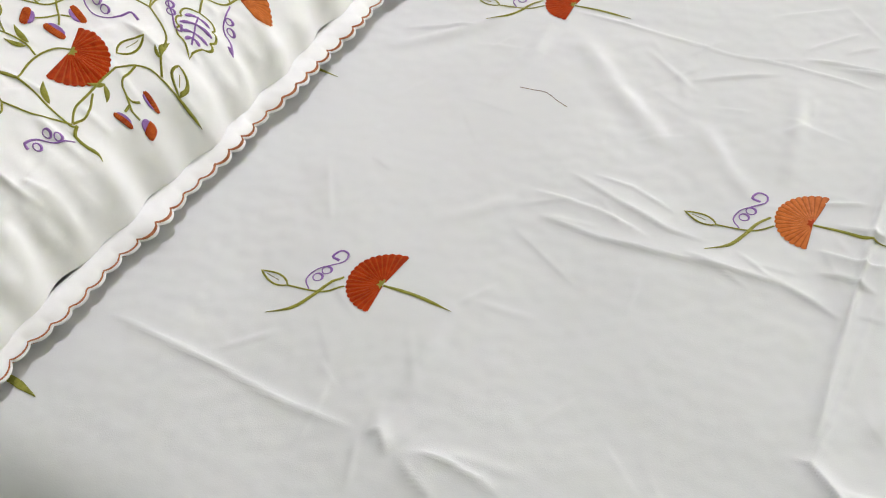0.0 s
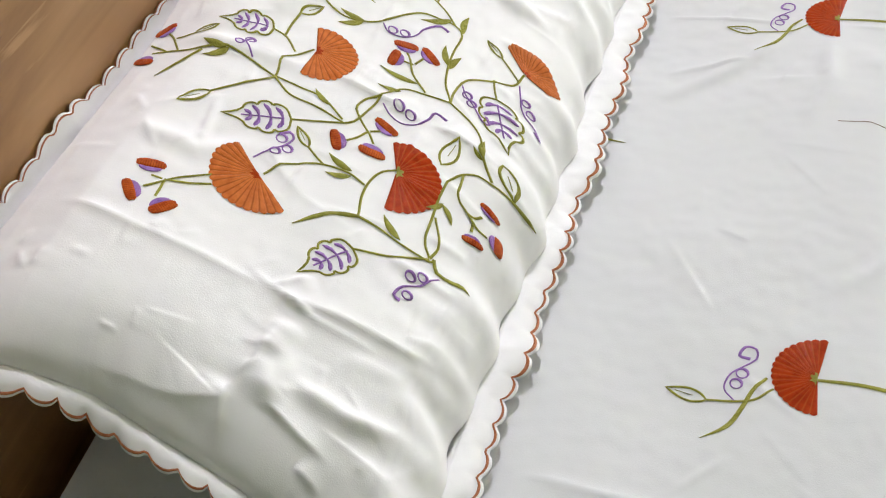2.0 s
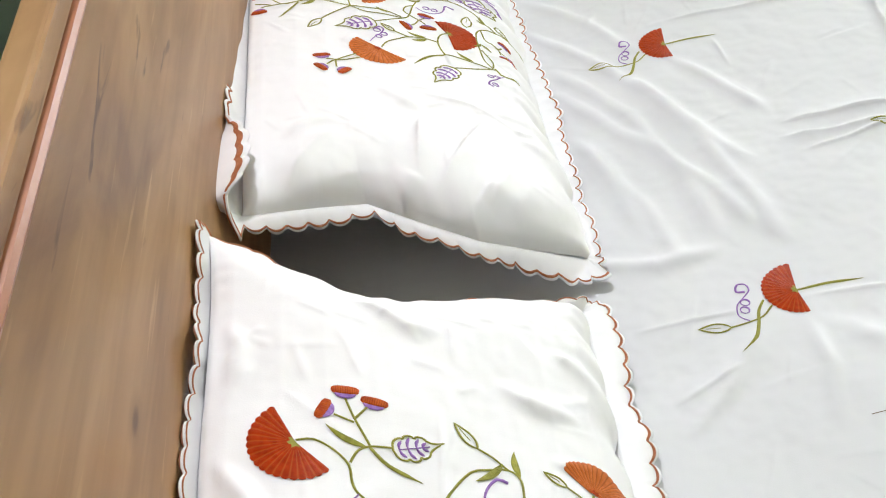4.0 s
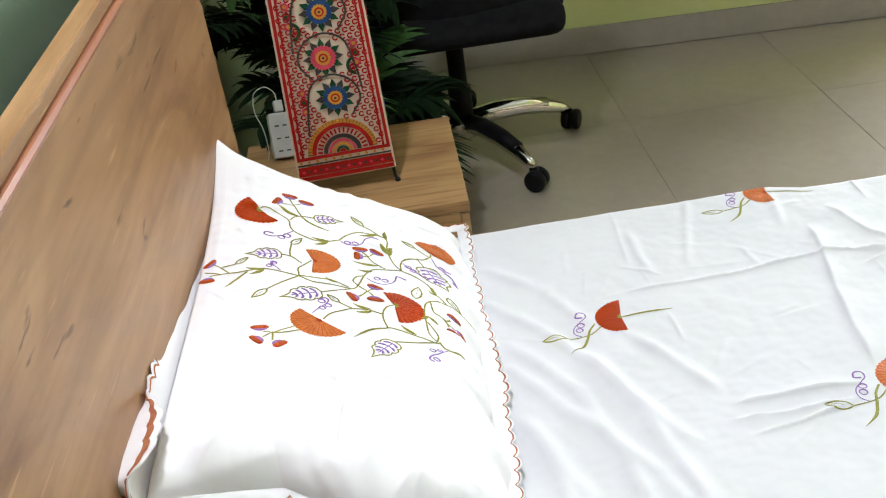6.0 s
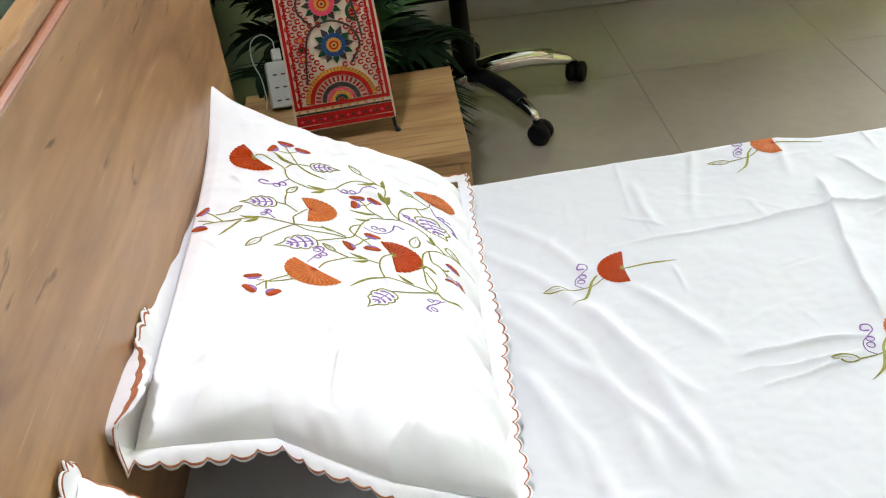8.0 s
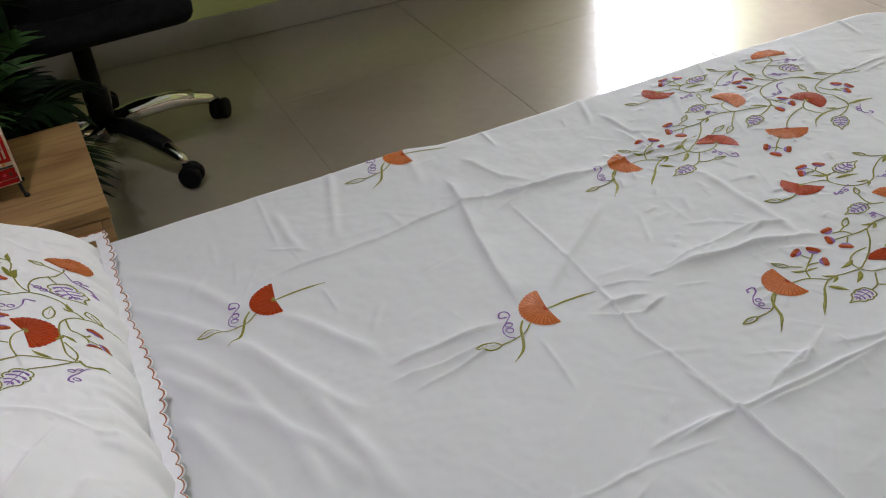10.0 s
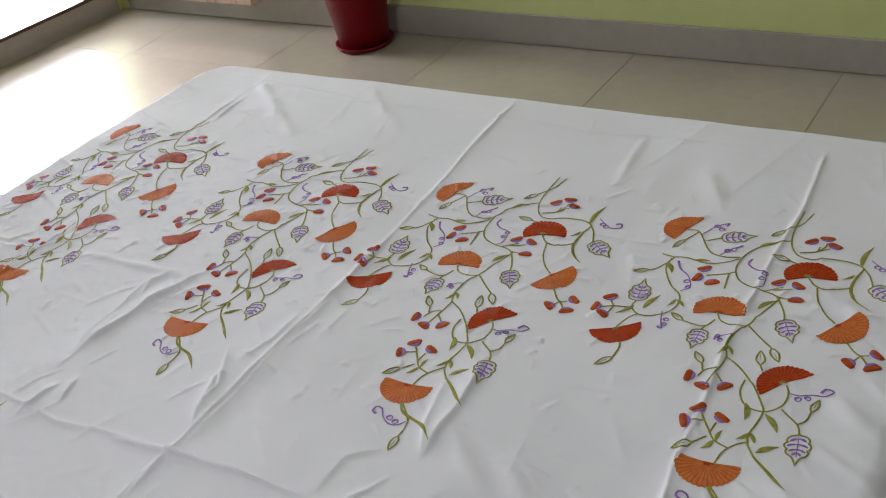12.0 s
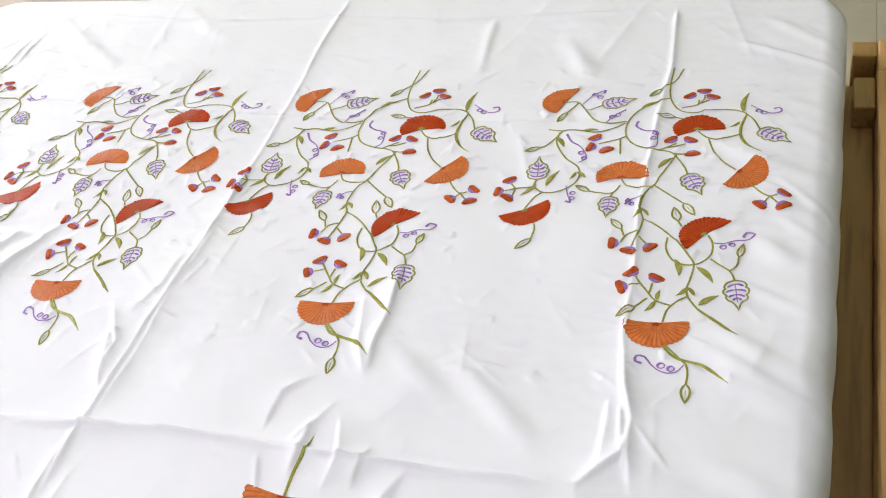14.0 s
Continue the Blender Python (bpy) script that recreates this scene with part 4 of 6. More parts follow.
class Stitch:
    """Stitches one piece of embroidery onto a surface. Millimetres from its own origin."""

    def __init__(self, owner, surface, ox, oy, name, label, width=2.8, berry_size=10.0, calyx=0.5):
        self.owner, self.surface, self.o, self.name, self.label = owner, surface, np.array([ox, oy]), name, label
        self.w, self.b, self.calyx = width, berry_size, calyx
        self.stems, self.pieces, self.curls = [], [], []

    def strip(self, pts, widths, height=0.9, closed=False):
        """Vertices (x, y, height), faces and uv of a padded satin strip along points."""
        p = np.asarray(pts, float)
        n = len(p)
        if closed:
            d = np.roll(p, -1, 0) - np.roll(p, 1, 0)
        else:
            d = np.gradient(p, axis=0)
        d /= np.linalg.norm(d, axis=1, keepdims=True) + 1e-9
        side = np.stack([-d[:, 1], d[:, 0]], 1)
        w = np.broadcast_to(np.asarray(widths, float), (n,))[:, None] / 2
        run = np.r_[0, np.cumsum(np.linalg.norm(np.diff(p, axis=0), axis=1))]
        rows = []
        for k, h in ((-1, 0.1), (-0.5, height * 0.6), (0.5, height * 0.6), (1, 0.1)):
            rows.append(np.c_[p + side * w * k, np.full(n, h)])
        verts = np.stack(rows, 1).reshape(-1, 3)
        uv = np.stack([np.c_[run, np.full(n, k)] for k in range(4)], 1).reshape(-1, 2)
        faces = []
        for i in range(n if closed else n - 1):
            j = (i + 1) % n
            faces += [(4 * i + k, 4 * j + k, 4 * j + k + 1, 4 * i + k + 1) for k in range(3)]
        faces = [f[::-1] for f in faces]
        return verts, faces, uv

    def joined(self, chunks):
        v, f, u, base = [], [], [], 0
        for verts, faces, uv in chunks:
            v.append(verts)
            u.append(uv)
            f += [tuple(i + base for i in face) for face in faces]
            base += len(verts)
        return np.vstack(v), f, np.vstack(u)

    def place(self, name, verts, faces, mats, uv, picks=None):
        xy = self.o + verts[:, :2] / 1000
        p, n = with_normals(self.surface, xy)
        return mesh_of(name, p + n * (verts[:, 2:] / 1000 + 0.0006), faces, mats, uv, picks)

    def stem(self, *pts):
        p = glide(pts, 4)
        self.stems.append(self.strip(p, self.w * 0.82))

    def taper(self, *pts):
        p = glide(pts, 4)
        t = np.linspace(0, 1, len(p))
        self.stems.append(self.strip(p, self.w * np.interp(t, [0, 0.25, 0.7, 1], [1.0, 1.35, 1.55, 0.15])))

    def scroll(self, *pts):
        p = glide(pts, 3)
        t = np.linspace(0, 1, len(p))
        self.curls.append([self.strip(p, self.w * np.interp(t, [0, 0.5, 0.85, 1], [0.55, 0.6, 1.0, 1.3]))])

    def ring(self, c, r):
        a = np.linspace(0, 2 * math.pi, 14, endpoint=False)
        heavy = self.w * (0.5 + 0.62 * np.clip(np.sin(a + 0.6), 0, 1))
        self.curls[-1].append(self.strip(np.array(c) + np.c_[np.cos(a), np.sin(a)] * (r * 0.92 - heavy * 0.22)[:, None], heavy, 0.9, True))

    def fan(self, colour, apex, tip_a, middle, tip_b):
        """A pleated half-round flower, from one tip round past the middle to the other."""
        c = np.array(apex, float)
        rel = [np.array(q, float) - c for q in (tip_a, middle, tip_b)]
        r = [np.linalg.norm(q) for q in rel]
        ang = [math.atan2(q[1], q[0]) for q in rel]
        up, full = (ang[1] - ang[0]) % (2 * math.pi), (ang[2] - ang[0]) % (2 * math.pi)
        if up > full:
            full -= 2 * math.pi
            up -= 2 * math.pi
        pleats, na, nr = 19, 19 * 4, 6
        s = np.linspace(0, 1, na + 1)
        m = min(max(up / full, 0.3), 0.7)
        rad = np.interp(s, [0, m * 0.35, m, 1 - (1 - m) * 0.35, 1], [r[0], r[0] * 0.35 + r[1] * 0.65, r[1], r[2] * 0.35 + r[1] * 0.65, r[2]])
        lobe = np.abs(np.sin(math.pi * s * pleats))
        verts, uv, faces = [], [], []
        for i in range(na + 1):
            a = ang[0] + full * s[i]
            edge = rad[i] * (0.965 + 0.04 * lobe[i])
            for j in range(nr + 1):
                q = 0.06 + 0.94 * j / nr
                h = (0.4 + 0.4 * lobe[i] * min(1, q * 1.6)) * (1 if j < nr else 0.15)
                if i in (0, na):
                    h *= 0.3
                verts.append((*(c + edge * q * np.array([math.cos(a), math.sin(a)])), h))
                uv.append((s[i] * pleats, q * 6))
        for i in range(na):
            for j in range(nr):
                k = i * (nr + 1) + j
                face = (k, k + 1, k + nr + 2, k + nr + 1)
                faces.append(face if full > 0 else face[::-1])
        self.pieces.append(("flower", np.array(verts), faces, [colour], np.array(uv), None))
        # a small wedge of darker thread at the root of the pleats
        knot_a = ang[0] + full * np.linspace(0.06, 0.94, 10)
        reach = r[1] * (0.15 + 0.04 * np.sin(np.arange(10) * 2.3))
        knot = np.vstack([[(*c, 1.1)], np.c_[c + reach[:, None] * np.c_[np.cos(knot_a), np.sin(knot_a)], np.full(10, 0.75)]])
        self.pieces.append(("flower_heart", knot, [(0, 1 + k, 2 + k) if full > 0 else (0, 2 + k, 1 + k) for k in range(9)], [RUST if colour is ORANGE else GREEN], np.c_[knot[:, 0], knot[:, 1]], None))

    def lens(self, a, b, half, bend=0.0, n=10):
        a, b = np.array(a, float), np.array(b, float)
        d = b - a
        side = np.array([-d[1], d[0]])
        t = np.linspace(0, 1, n)[:, None]
        mid = a + d * t + side * bend * np.sin(t * math.pi)
        return mid, side * half * np.sin(np.clip(t, 0, 1) ** 0.8 * math.pi)

    def leaf(self, base, tip):
        mid, _ = self.lens(base, tip, 0.1, 0.08)
        t = np.linspace(0, 1, len(mid))
        length = math.dist(base, tip)
        v, f, u = self.strip(mid, np.minimum(0.26 * length, self.w * 2.4) * np.sin(t**0.8 * math.pi) + 0.4)
        self.pieces.append(("leaf", v, f, [GREEN], u, None))

    def bud(self, base, tip):
        """An almond outline in green with a seam of thread inside."""
        mid, half = self.lens(base, tip, 0.18)
        loop = np.vstack([mid + half, (mid - half)[-2:0:-1]])
        chunks = [self.strip(loop, self.w * 0.85, 0.9, True), self.strip(mid[3:-2], self.w * 0.25, 0.8)]
        self.pieces.append(("bud", *self.joined(chunks)[:2], [GREEN], self.joined(chunks)[2], None))

    def berry(self, centre, stem_at, size=0):
        """A thistle head: a flat-topped half round in red over a lilac calyx on the stem's side."""
        c, d = np.array(centre, float), np.array(stem_at, float) - np.array(centre, float)
        d /= np.linalg.norm(d) + 1e-9
        side = np.array([-d[1], d[0]])
        half = size or self.b
        chunks, picks = [], []

        def patch(rim, top, mat, spread):
            """A low padded patch inside a rim of (across, towards the stem) points."""
            rim = np.asarray(rim)
            mid, n = rim.mean(0), len(rim)
            verts, uv, faces = [(*(c + side * mid[0] + d * mid[1]), top)], [(mid[0] * spread, mid[1])], []
            for q, h in ((0.55, top * 0.95), (0.88, top * 0.75), (1.0, 0.15)):
                for x, y in mid + (rim - mid) * q:
                    verts.append((*(c + side * x + d * y), h))
                    uv.append((x * spread, y))
            for k in range(n):
                k2 = (k + 1) % n
                faces.append((0, 1 + k, 1 + k2))
                faces += [(1 + j * n + k, 1 + (j + 1) * n + k, 1 + (j + 1) * n + k2, 1 + j * n + k2) for j in range(2)]
            picks.extend([mat] * len(faces))
            chunks.append((np.array(verts), faces, np.array(uv)))

        line = half * (0.30 if self.calyx < 0.45 else 0.36)
        t = np.linspace(0, math.pi, 12)
        patch(np.c_[0.78 * half * np.cos(t), line - 0.12 * half + 0.5 * half * np.sin(t)], 0.8, 1, 0.8)
        t = np.linspace(0, 2 * math.pi, 22, endpoint=False)
        ca, sa = np.cos(t), np.sin(t)
        deep = (line + 0.5 * half) / 2
        across = half * np.sign(ca) * np.abs(ca) ** 0.6 * (1 + 0.03 * np.sin(9 * t + c[0]))
        patch(np.c_[across, line - deep + deep * np.sign(sa) * np.abs(sa) ** 0.7], 1.25, 0, 0.55)
        v, f, u = self.joined(chunks)
        self.pieces.append(("berry", v, f, [RED, LILAC], u, picks))

    def oak(self, base, tip):
        """A leaf outlined in green with round lobes and a drawn-out tip, feathered inside with lilac strokes."""
        a, b = np.array(base, float), np.array(tip, float)
        d = b - a
        side = np.array([-d[1], d[0]])
        right = []
        for f0, f1, o0, o1 in ((0.02, 0.25, 0.10, 0.22), (0.25, 0.48, 0.22, 0.205), (0.48, 0.70, 0.205, 0.11)):
            for t in np.linspace(0.06, 0.94, 8):
                right.append((f0 + (f1 - f0) * (t - 0.06 * math.sin(2 * math.pi * t)), o0 + (o1 - o0) * t + 0.115 * math.sqrt(math.sin(t * math.pi)) - 0.03))
        right += [(0.77, 0.075), (0.87, 0.035)]
        pts = np.array([a] + [a + d * f + side * o for f, o in right] + [b] + [a + d * f - side * o for f, o in right[::-1]])
        v, fc, u = self.strip(pts, self.w * 0.78, 0.9, True)
        self.pieces.append(("lobed_leaf", v, fc, [GREEN], u, None))
        fine = min(self.w, 0.042 * math.dist(base, tip))
        veins = [self.strip(glide([a + d * 0.10, a + d * 0.4, a + d * 0.72], 3), fine * 0.65)]
        for f, reach in ((0.12, 0.19), (0.29, 0.24), (0.46, 0.19), (0.58, 0.10)):
            for k in (-1, 1):
                p = glide([a + d * f, a + d * (f + 0.02) + side * reach * 0.55 * k, a + d * (f + 0.09) + side * reach * k], 3)
                veins.append(self.strip(p, fine * np.interp(np.linspace(0, 1, len(p)), [0, 0.5, 0.9, 1], [0.7, 1.5, 1.6, 0.6])))
        v, fc, u = self.joined(veins)
        self.pieces.append(("leaf_vein", v, fc, [LILAC], u, None))

    def finish(self):
        trunk = None
        for v, f, u in self.stems:
            ob = new("stem" if trunk else self.name, self.place("stem", v, f, [GREEN], u))
            ob.parent = trunk or self.owner
            if not trunk:
                trunk = tagged(ob, self.label)
        for name, v, f, mats, u, picks in self.pieces:
            ob = new(name, self.place(name, v, f, mats, u, picks))
            ob.parent = trunk
        for chunks in self.curls:
            v, f, u = self.joined(chunks)
            ob = new("tendril", self.place("tendril", v, f, [LILAC], u))
            ob.parent = trunk


def stitch_spray(s):
    s.fan(ORANGE, (512, 224), (546, 211), (511, 257), (484, 231))
    s.fan(RUST, (452, 41), (455, 6), (487, 41), (437, 64))
    s.fan(ORANGE, (346, 120), (347, 87), (381, 125), (336, 148))
    s.fan(ORANGE, (367, -16), (396, -34), (348, -47), (336, 0))
    s.fan(RUST, (276, 226), (298, 201), (246, 217), (262, 255))
    s.fan(RUST, (246, 9), (270, -19), (263, 31), (219, 26))
    s.fan(ORANGE, (102, 42), (108, 9), (67, 35), (103, 76))
    s.berry((534, 60), (523, 48))
    s.berry((547, 43), (533, 41))
    s.berry((533, 30), (522, 34))
    s.berry((430, 168), (421, 161))
    s.berry((409, 170), (407, 160))
    s.berry((404, 149), (413, 154))
    s.berry((429, 71), (421, 63))
    s.berry((430, 47), (421, 52))
    s.berry((400, 41), (411, 43))
    s.berry((335, 259), (326, 251))
    s.berry((310, 268), (310, 260))
    s.berry((297, 253), (304, 249))
    s.berry((326, -71), (318, -64))
    s.berry((303, -46), (311, -53))
    s.berry((301, -72), (311, -66))
    s.berry((221, 109), (222, 100))
    s.berry((209, 89), (217, 86))
    s.berry((218, 66), (224, 73))
    s.berry((174, 80), (168, 74))
    s.berry((150, 87), (154, 79))
    s.berry((170, 52), (162, 56))
    s.stem((603, 90), (556, 89), (522, 83), (497, 69), (492, 50), (501, 28), (502, 0), (496, -14))
    s.stem((603, 77), (571, 84), (548, 99))
    s.bud((548, 99), (530, 113))
    s.stem((502, 67), (512, 48), (527, 41), (536, 41))
    s.stem((513, 47), (524, 47))
    s.stem((516, 45), (525, 34))
    s.stem((496, -14), (480, -26), (458, -35))
    s.stem((433, 25), (406, 16), (383, 1), (369, -14))
    s.stem((343, -32), (324, -46), (316, -56), (320, -64))
    s.stem((316, -56), (306, -50))
    s.stem((317, -55), (305, -65))
    s.stem((405, 84), (415, 71), (421, 63))
    s.stem((412, 73), (415, 61), (421, 52))
    s.stem((400, 64), (399, 52), (404, 44))
    s.oak((458, -35), (430, -74))
    s.leaf((497, -12), (546, -15))
    s.scroll((515, -20), (506, -31), (497, -46), (502, -58), (511, -55), (508, -48))
    s.ring((502, -30), 4.0)
    s.ring((498, -37), 4.3)
    s.taper((492, -16), (466, -12), (442, -13), (420, -24), (406, -41))
    s.leaf((475, -9), (461, 1))
    s.stem((450, 40), (437, 28), (433, 11), (444, -9), (451, -13))
    s.bud((479, 72), (483, 96))
    s.stem((479, 72), (476, 58))
    s.stem((526, 85), (514, 103), (493, 122), (466, 131), (440, 130), (419, 118), (408, 95), (403, 69), (389, 57), (369, 46), (357, 42))
    s.oak((357, 42), (317, 20))
    s.leaf((500, 119), (517, 96))
    s.scroll((408, 95), (417, 87), (442, 92), (448, 108), (457, 119), (468, 118))
    s.ring((429, 93), 3.8)
    s.ring((440, 92), 4.1)
    s.scroll((506, 200), (525, 192), (536, 184), (544, 175), (535, 176))
    s.ring((531, 187), 4.6)
    s.ring((525, 179), 4.3)
    s.stem((490, 190), (505, 172))
    s.oak((505, 172), (524, 129))
    s.stem((512, 224), (510, 205), (486, 189), (468, 174), (461, 154), (467, 133))
    s.stem((509, 206), (486, 217))
    s.bud((486, 217), (464, 226))
    s.scroll((463, 160), (478, 153), (489, 144), (495, 139))
    s.ring((477, 154), 4.3)
    s.ring((481, 147), 4.0)
    s.stem((463, 134), (451, 148), (442, 169), (446, 196), (443, 214), (446, 233))
    s.leaf((443, 188), (448, 167))
    s.stem((443, 214), (429, 219), (410, 230), (407, 237))
    s.bud((407, 237), (397, 255))
    s.stem((439, 217), (416, 216), (386, 198), (367, 178), (346, 173), (328, 179), (315, 194), (312, 211), (324, 225), (339, 225))
    s.oak((339, 225), (386, 232))
    s.leaf((429, 219), (408, 205))
    s.scroll((374, 180), (388, 172), (408, 182), (420, 197), (435, 206))
    s.ring((397, 180), 4.0)
    s.ring((386, 174), 3.8)
    s.stem((434, 129), (426, 140), (417, 161))
    s.stem((428, 135), (396, 130))
    s.stem((312, 211), (302, 219), (278, 226))
    s.stem((322, 224), (319, 245), (312, 260))
    s.stem((318, 247), (328, 255))
    s.stem((317, 247), (302, 248))
    s.leaf((328, 223), (305, 239))
    s.leaf((325, 210), (359, 200))
    s.leaf((357, 178), (345, 164))
    s.leaf((357, 179), (341, 184))
    s.scroll((327, 185), (311, 180), (294, 173), (296, 179))
    s.ring((313, 174), 3.8)
    s.ring((303, 173), 3.6)
    s.stem((248, 207), (238, 204), (222, 205))
    s.bud((222, 205), (203, 220))
    s.stem((346, 120), (333, 112), (328, 96), (332, 80), (353, 73), (377, 66), (398, 60))
    s.leaf((368, 78), (391, 63))
    s.bud((318, 155), (328, 173))
    s.stem((318, 155), (314, 138), (317, 125), (332, 119))
    s.stem((317, 125), (308, 127))
    s.oak((308, 127), (267, 125))
    s.scroll((308, 89), (304, 99), (294, 107))
    s.ring((300, 104), 3.3)
    s.ring((295, 99), 3.3)
    s.stem((336, 77), (313, 87), (285, 88), (265, 81), (239, 83), (212, 87))
    s.stem((267, 81), (252, 58), (229, 36), (206, 20), (196, 15), (174, 16), (160, 18), (143, 15), (127, 3))
    s.taper((127, 3), (112, -16), (98, -31), (90, -41))
    s.leaf((286, 86), (268, 93))
    s.leaf((286, 86), (273, 76))
    s.bud((247, 103), (265, 118))
    s.stem((247, 103), (235, 98))
    s.stem((244, 84), (238, 95), (224, 100))
    s.stem((234, 81), (224, 71))
    s.bud((266, 41), (292, 49))
    s.stem((266, 41), (257, 36))
    s.bud((300, 39), (279, 24))
    s.stem((333, 77), (315, 57), (300, 39))
    s.stem((237, 49), (218, 48), (201, 39), (195, 26), (198, 11), (213, -1), (233, -1), (245, 5))
    s.leaf((202, 36), (176, 29))
    s.leaf((193, 12), (170, -8))
    s.scroll((233, -3), (233, -12), (239, -24), (241, -39), (250, -45), (252, -36), (244, -33))
    s.ring((227, -13), 4.0)
    s.ring((232, -22), 3.8)
    s.stem((206, -2), (198, -13), (189, -24), (175, -30))
    s.oak((175, -30), (131, -38))
    s.stem((190, -23), (200, -30), (214, -31))
    s.bud((214, -31), (234, -34))
    s.leaf((160, 18), (144, 28))
    s.leaf((160, 18), (145, 8))
    s.stem((147, 15), (133, 27), (121, 34), (103, 36))
    s.stem((128, 30), (135, 48), (147, 58), (168, 74))
    s.stem((159, 68), (153, 79))
    s.stem((145, 56), (161, 55))
    s.bud((123, 68), (107, 85))
    s.stem((137, 57), (123, 68))
    s.leaf((135, 46), (152, 45))
    s.leaf((135, 48), (118, 57))
    s.leaf((133, 3), (151, -16))
    s.taper((70, 31), (59, 22), (53, 11), (50, -1), (45, -15), (25, -38))
    s.stem((70, 28), (56, 14), (46, 5), (34, 2), (21, 2))
    s.bud((21, 2), (-3, 0))
    s.scroll((45, 7), (36, 14), (34, 25), (41, 37), (53, 47), (53, 55), (45, 55), (43, 48))
    s.ring((43, 29), 4.3)
    s.ring((40, 19), 4.1)


def stitch_single(s, colour):
    s.fan(colour, (0, 0), (7, 42), (-37, -4), (2, -36))
    s.taper((0, -1), (35, 1), (74, -2))
    s.bud((-86, -38), (-120, -32))
    s.stem((-86, -38), (-64, -35), (-48, -30), (-34, -17))
    s.taper((-40, -7), (-50, -21), (-57, -40), (-67, -60), (-87, -76))
    s.scroll((-64, -34), (-73, -24), (-70, -9), (-60, 1), (-50, 11), (-51, 21), (-60, 22), (-64, 12), (-55, 10))
    s.ring((-64, -17), 5.7)
    s.ring((-60, -6), 5.7)


def stitch_pillow(s):
    s.fan(RUST, (-153, 484), (-170, 519), (-181, 462), (-128, 460))
    s.fan(ORANGE, (-82, 369), (-92, 397), (-51, 386), (-82, 334))
    s.fan(ORANGE, (-69, 219), (-93, 239), (-85, 185), (-38, 196))
    s.fan(RUST, (19, 283), (6, 312), (51, 300), (23, 242))
    s.fan(ORANGE, (72, 478), (51, 496), (79, 510), (90, 472))
    s.berry((-132, 518), (-125, 515))
    s.berry((-116, 538), (-116, 531))
    s.berry((-94, 529), (-96, 519))
    s.berry((-211, 342), (-205, 336))
    s.berry((-211, 300), (-210, 308))
    s.berry((-22, 426), (-19, 417))
    s.berry((-25, 406), (-19, 406))
    s.berry((-1, 428), (-6, 421))
    s.berry((-4, 323), (-6, 317))
    s.berry((-31, 285), (-25, 288))
    s.berry((-4, 291), (-5, 299))
    s.berry((-136, 182), (-134, 175))
    s.berry((-137, 153), (-131, 158))
    s.berry((-112, 151), (-119, 156))
    s.stem((-153, 486), (-140, 488), (-125, 479), (-115, 467), (-113, 452), (-108, 440), (-95, 431), (-79, 426), (-63, 431), (-49, 440))
    s.stem((-49, 440), (-39, 457), (-24, 475), (-10, 480), (5, 483), (14, 475), (14, 450), (16, 427), (21, 405), (28, 393), (31, 387))
    s.stem((-114, 469), (-108, 481), (-99, 486), (-82, 487))
    s.stem((-99, 487), (-110, 513), (-116, 531))
    s.stem((-110, 508), (-125, 514))
    s.stem((-109, 512), (-99, 525))
    s.leaf((-101, 485), (-131, 503))
    s.taper((-99, 485), (-86, 470), (-62, 458))
    s.oak((-82, 485), (-43, 495))
    s.scroll((-108, 440), (-116, 430), (-124, 420), (-136, 415), (-145, 419), (-143, 426), (-133, 423))
    s.ring((-123, 417), 5.0)
    s.ring((-116, 424), 5.2)
    s.leaf((-63, 432), (-85, 433))
    s.leaf((-63, 431), (-81, 416))
    s.stem((-110, 369), (-111, 386), (-110, 404))
    s.bud((-110, 404), (-97, 424))
    s.scroll((-47, 438), (-40, 432), (-27, 435), (-19, 445), (-14, 461), (-5, 472), (3, 470))
    s.ring((-38, 437), 4.7)
    s.ring((-28, 440), 4.7)
    s.bud((-17, 499), (-33, 520))
    s.stem((-17, 499), (-6, 493), (5, 483))
    s.leaf((14, 478), (12, 503))
    s.leaf((16, 429), (6, 452))
    s.leaf((18, 426), (22, 447))
    s.leaf((1, 488), (-22, 467))
    s.stem((72, 477), (68, 457), (52, 442), (35, 426), (30, 406), (31, 387))
    s.bud((51, 478), (34, 489))
    s.stem((51, 478), (59, 473), (70, 465))
    s.scroll((33, 415), (39, 406), (48, 399), (59, 388), (65, 389), (60, 396))
    s.ring((40, 407), 4.7)
    s.ring((46, 400), 4.7)
    s.stem((31, 387), (12, 381), (-6, 374), (-17, 352), (-24, 322), (-30, 308), (-48, 296), (-69, 284))
    s.stem((-17, 351), (-27, 343), (-31, 330), (-28, 323), (-21, 315), (-12, 307), (-6, 299))
    s.oak((-69, 284), (-118, 261))
    s.stem((10, 383), (-6, 397), (-14, 413), (-19, 419))
    s.stem((-10, 409), (-19, 407))
    s.stem((-9, 410), (-5, 422))
    s.leaf((1, 389), (-32, 388))
    s.leaf((-7, 369), (-25, 364))
    s.scroll((-14, 346), (-7, 339), (5, 336), (16, 343), (22, 354), (25, 366), (36, 363))
    s.ring((-1, 350), 4.7)
    s.ring((9, 348), 4.7)
    s.stem((-84, 369), (-92, 354), (-99, 341), (-98, 329), (-97, 319))
    s.stem((-97, 319), (-115, 324), (-133, 328), (-146, 328), (-160, 321), (-173, 315), (-189, 313), (-208, 310))
    s.taper((-161, 318), (-175, 295), (-186, 278))
    s.leaf((-142, 328), (-163, 328))
    s.leaf((-140, 328), (-158, 313))
    s.bud((-177, 337), (-162, 353))
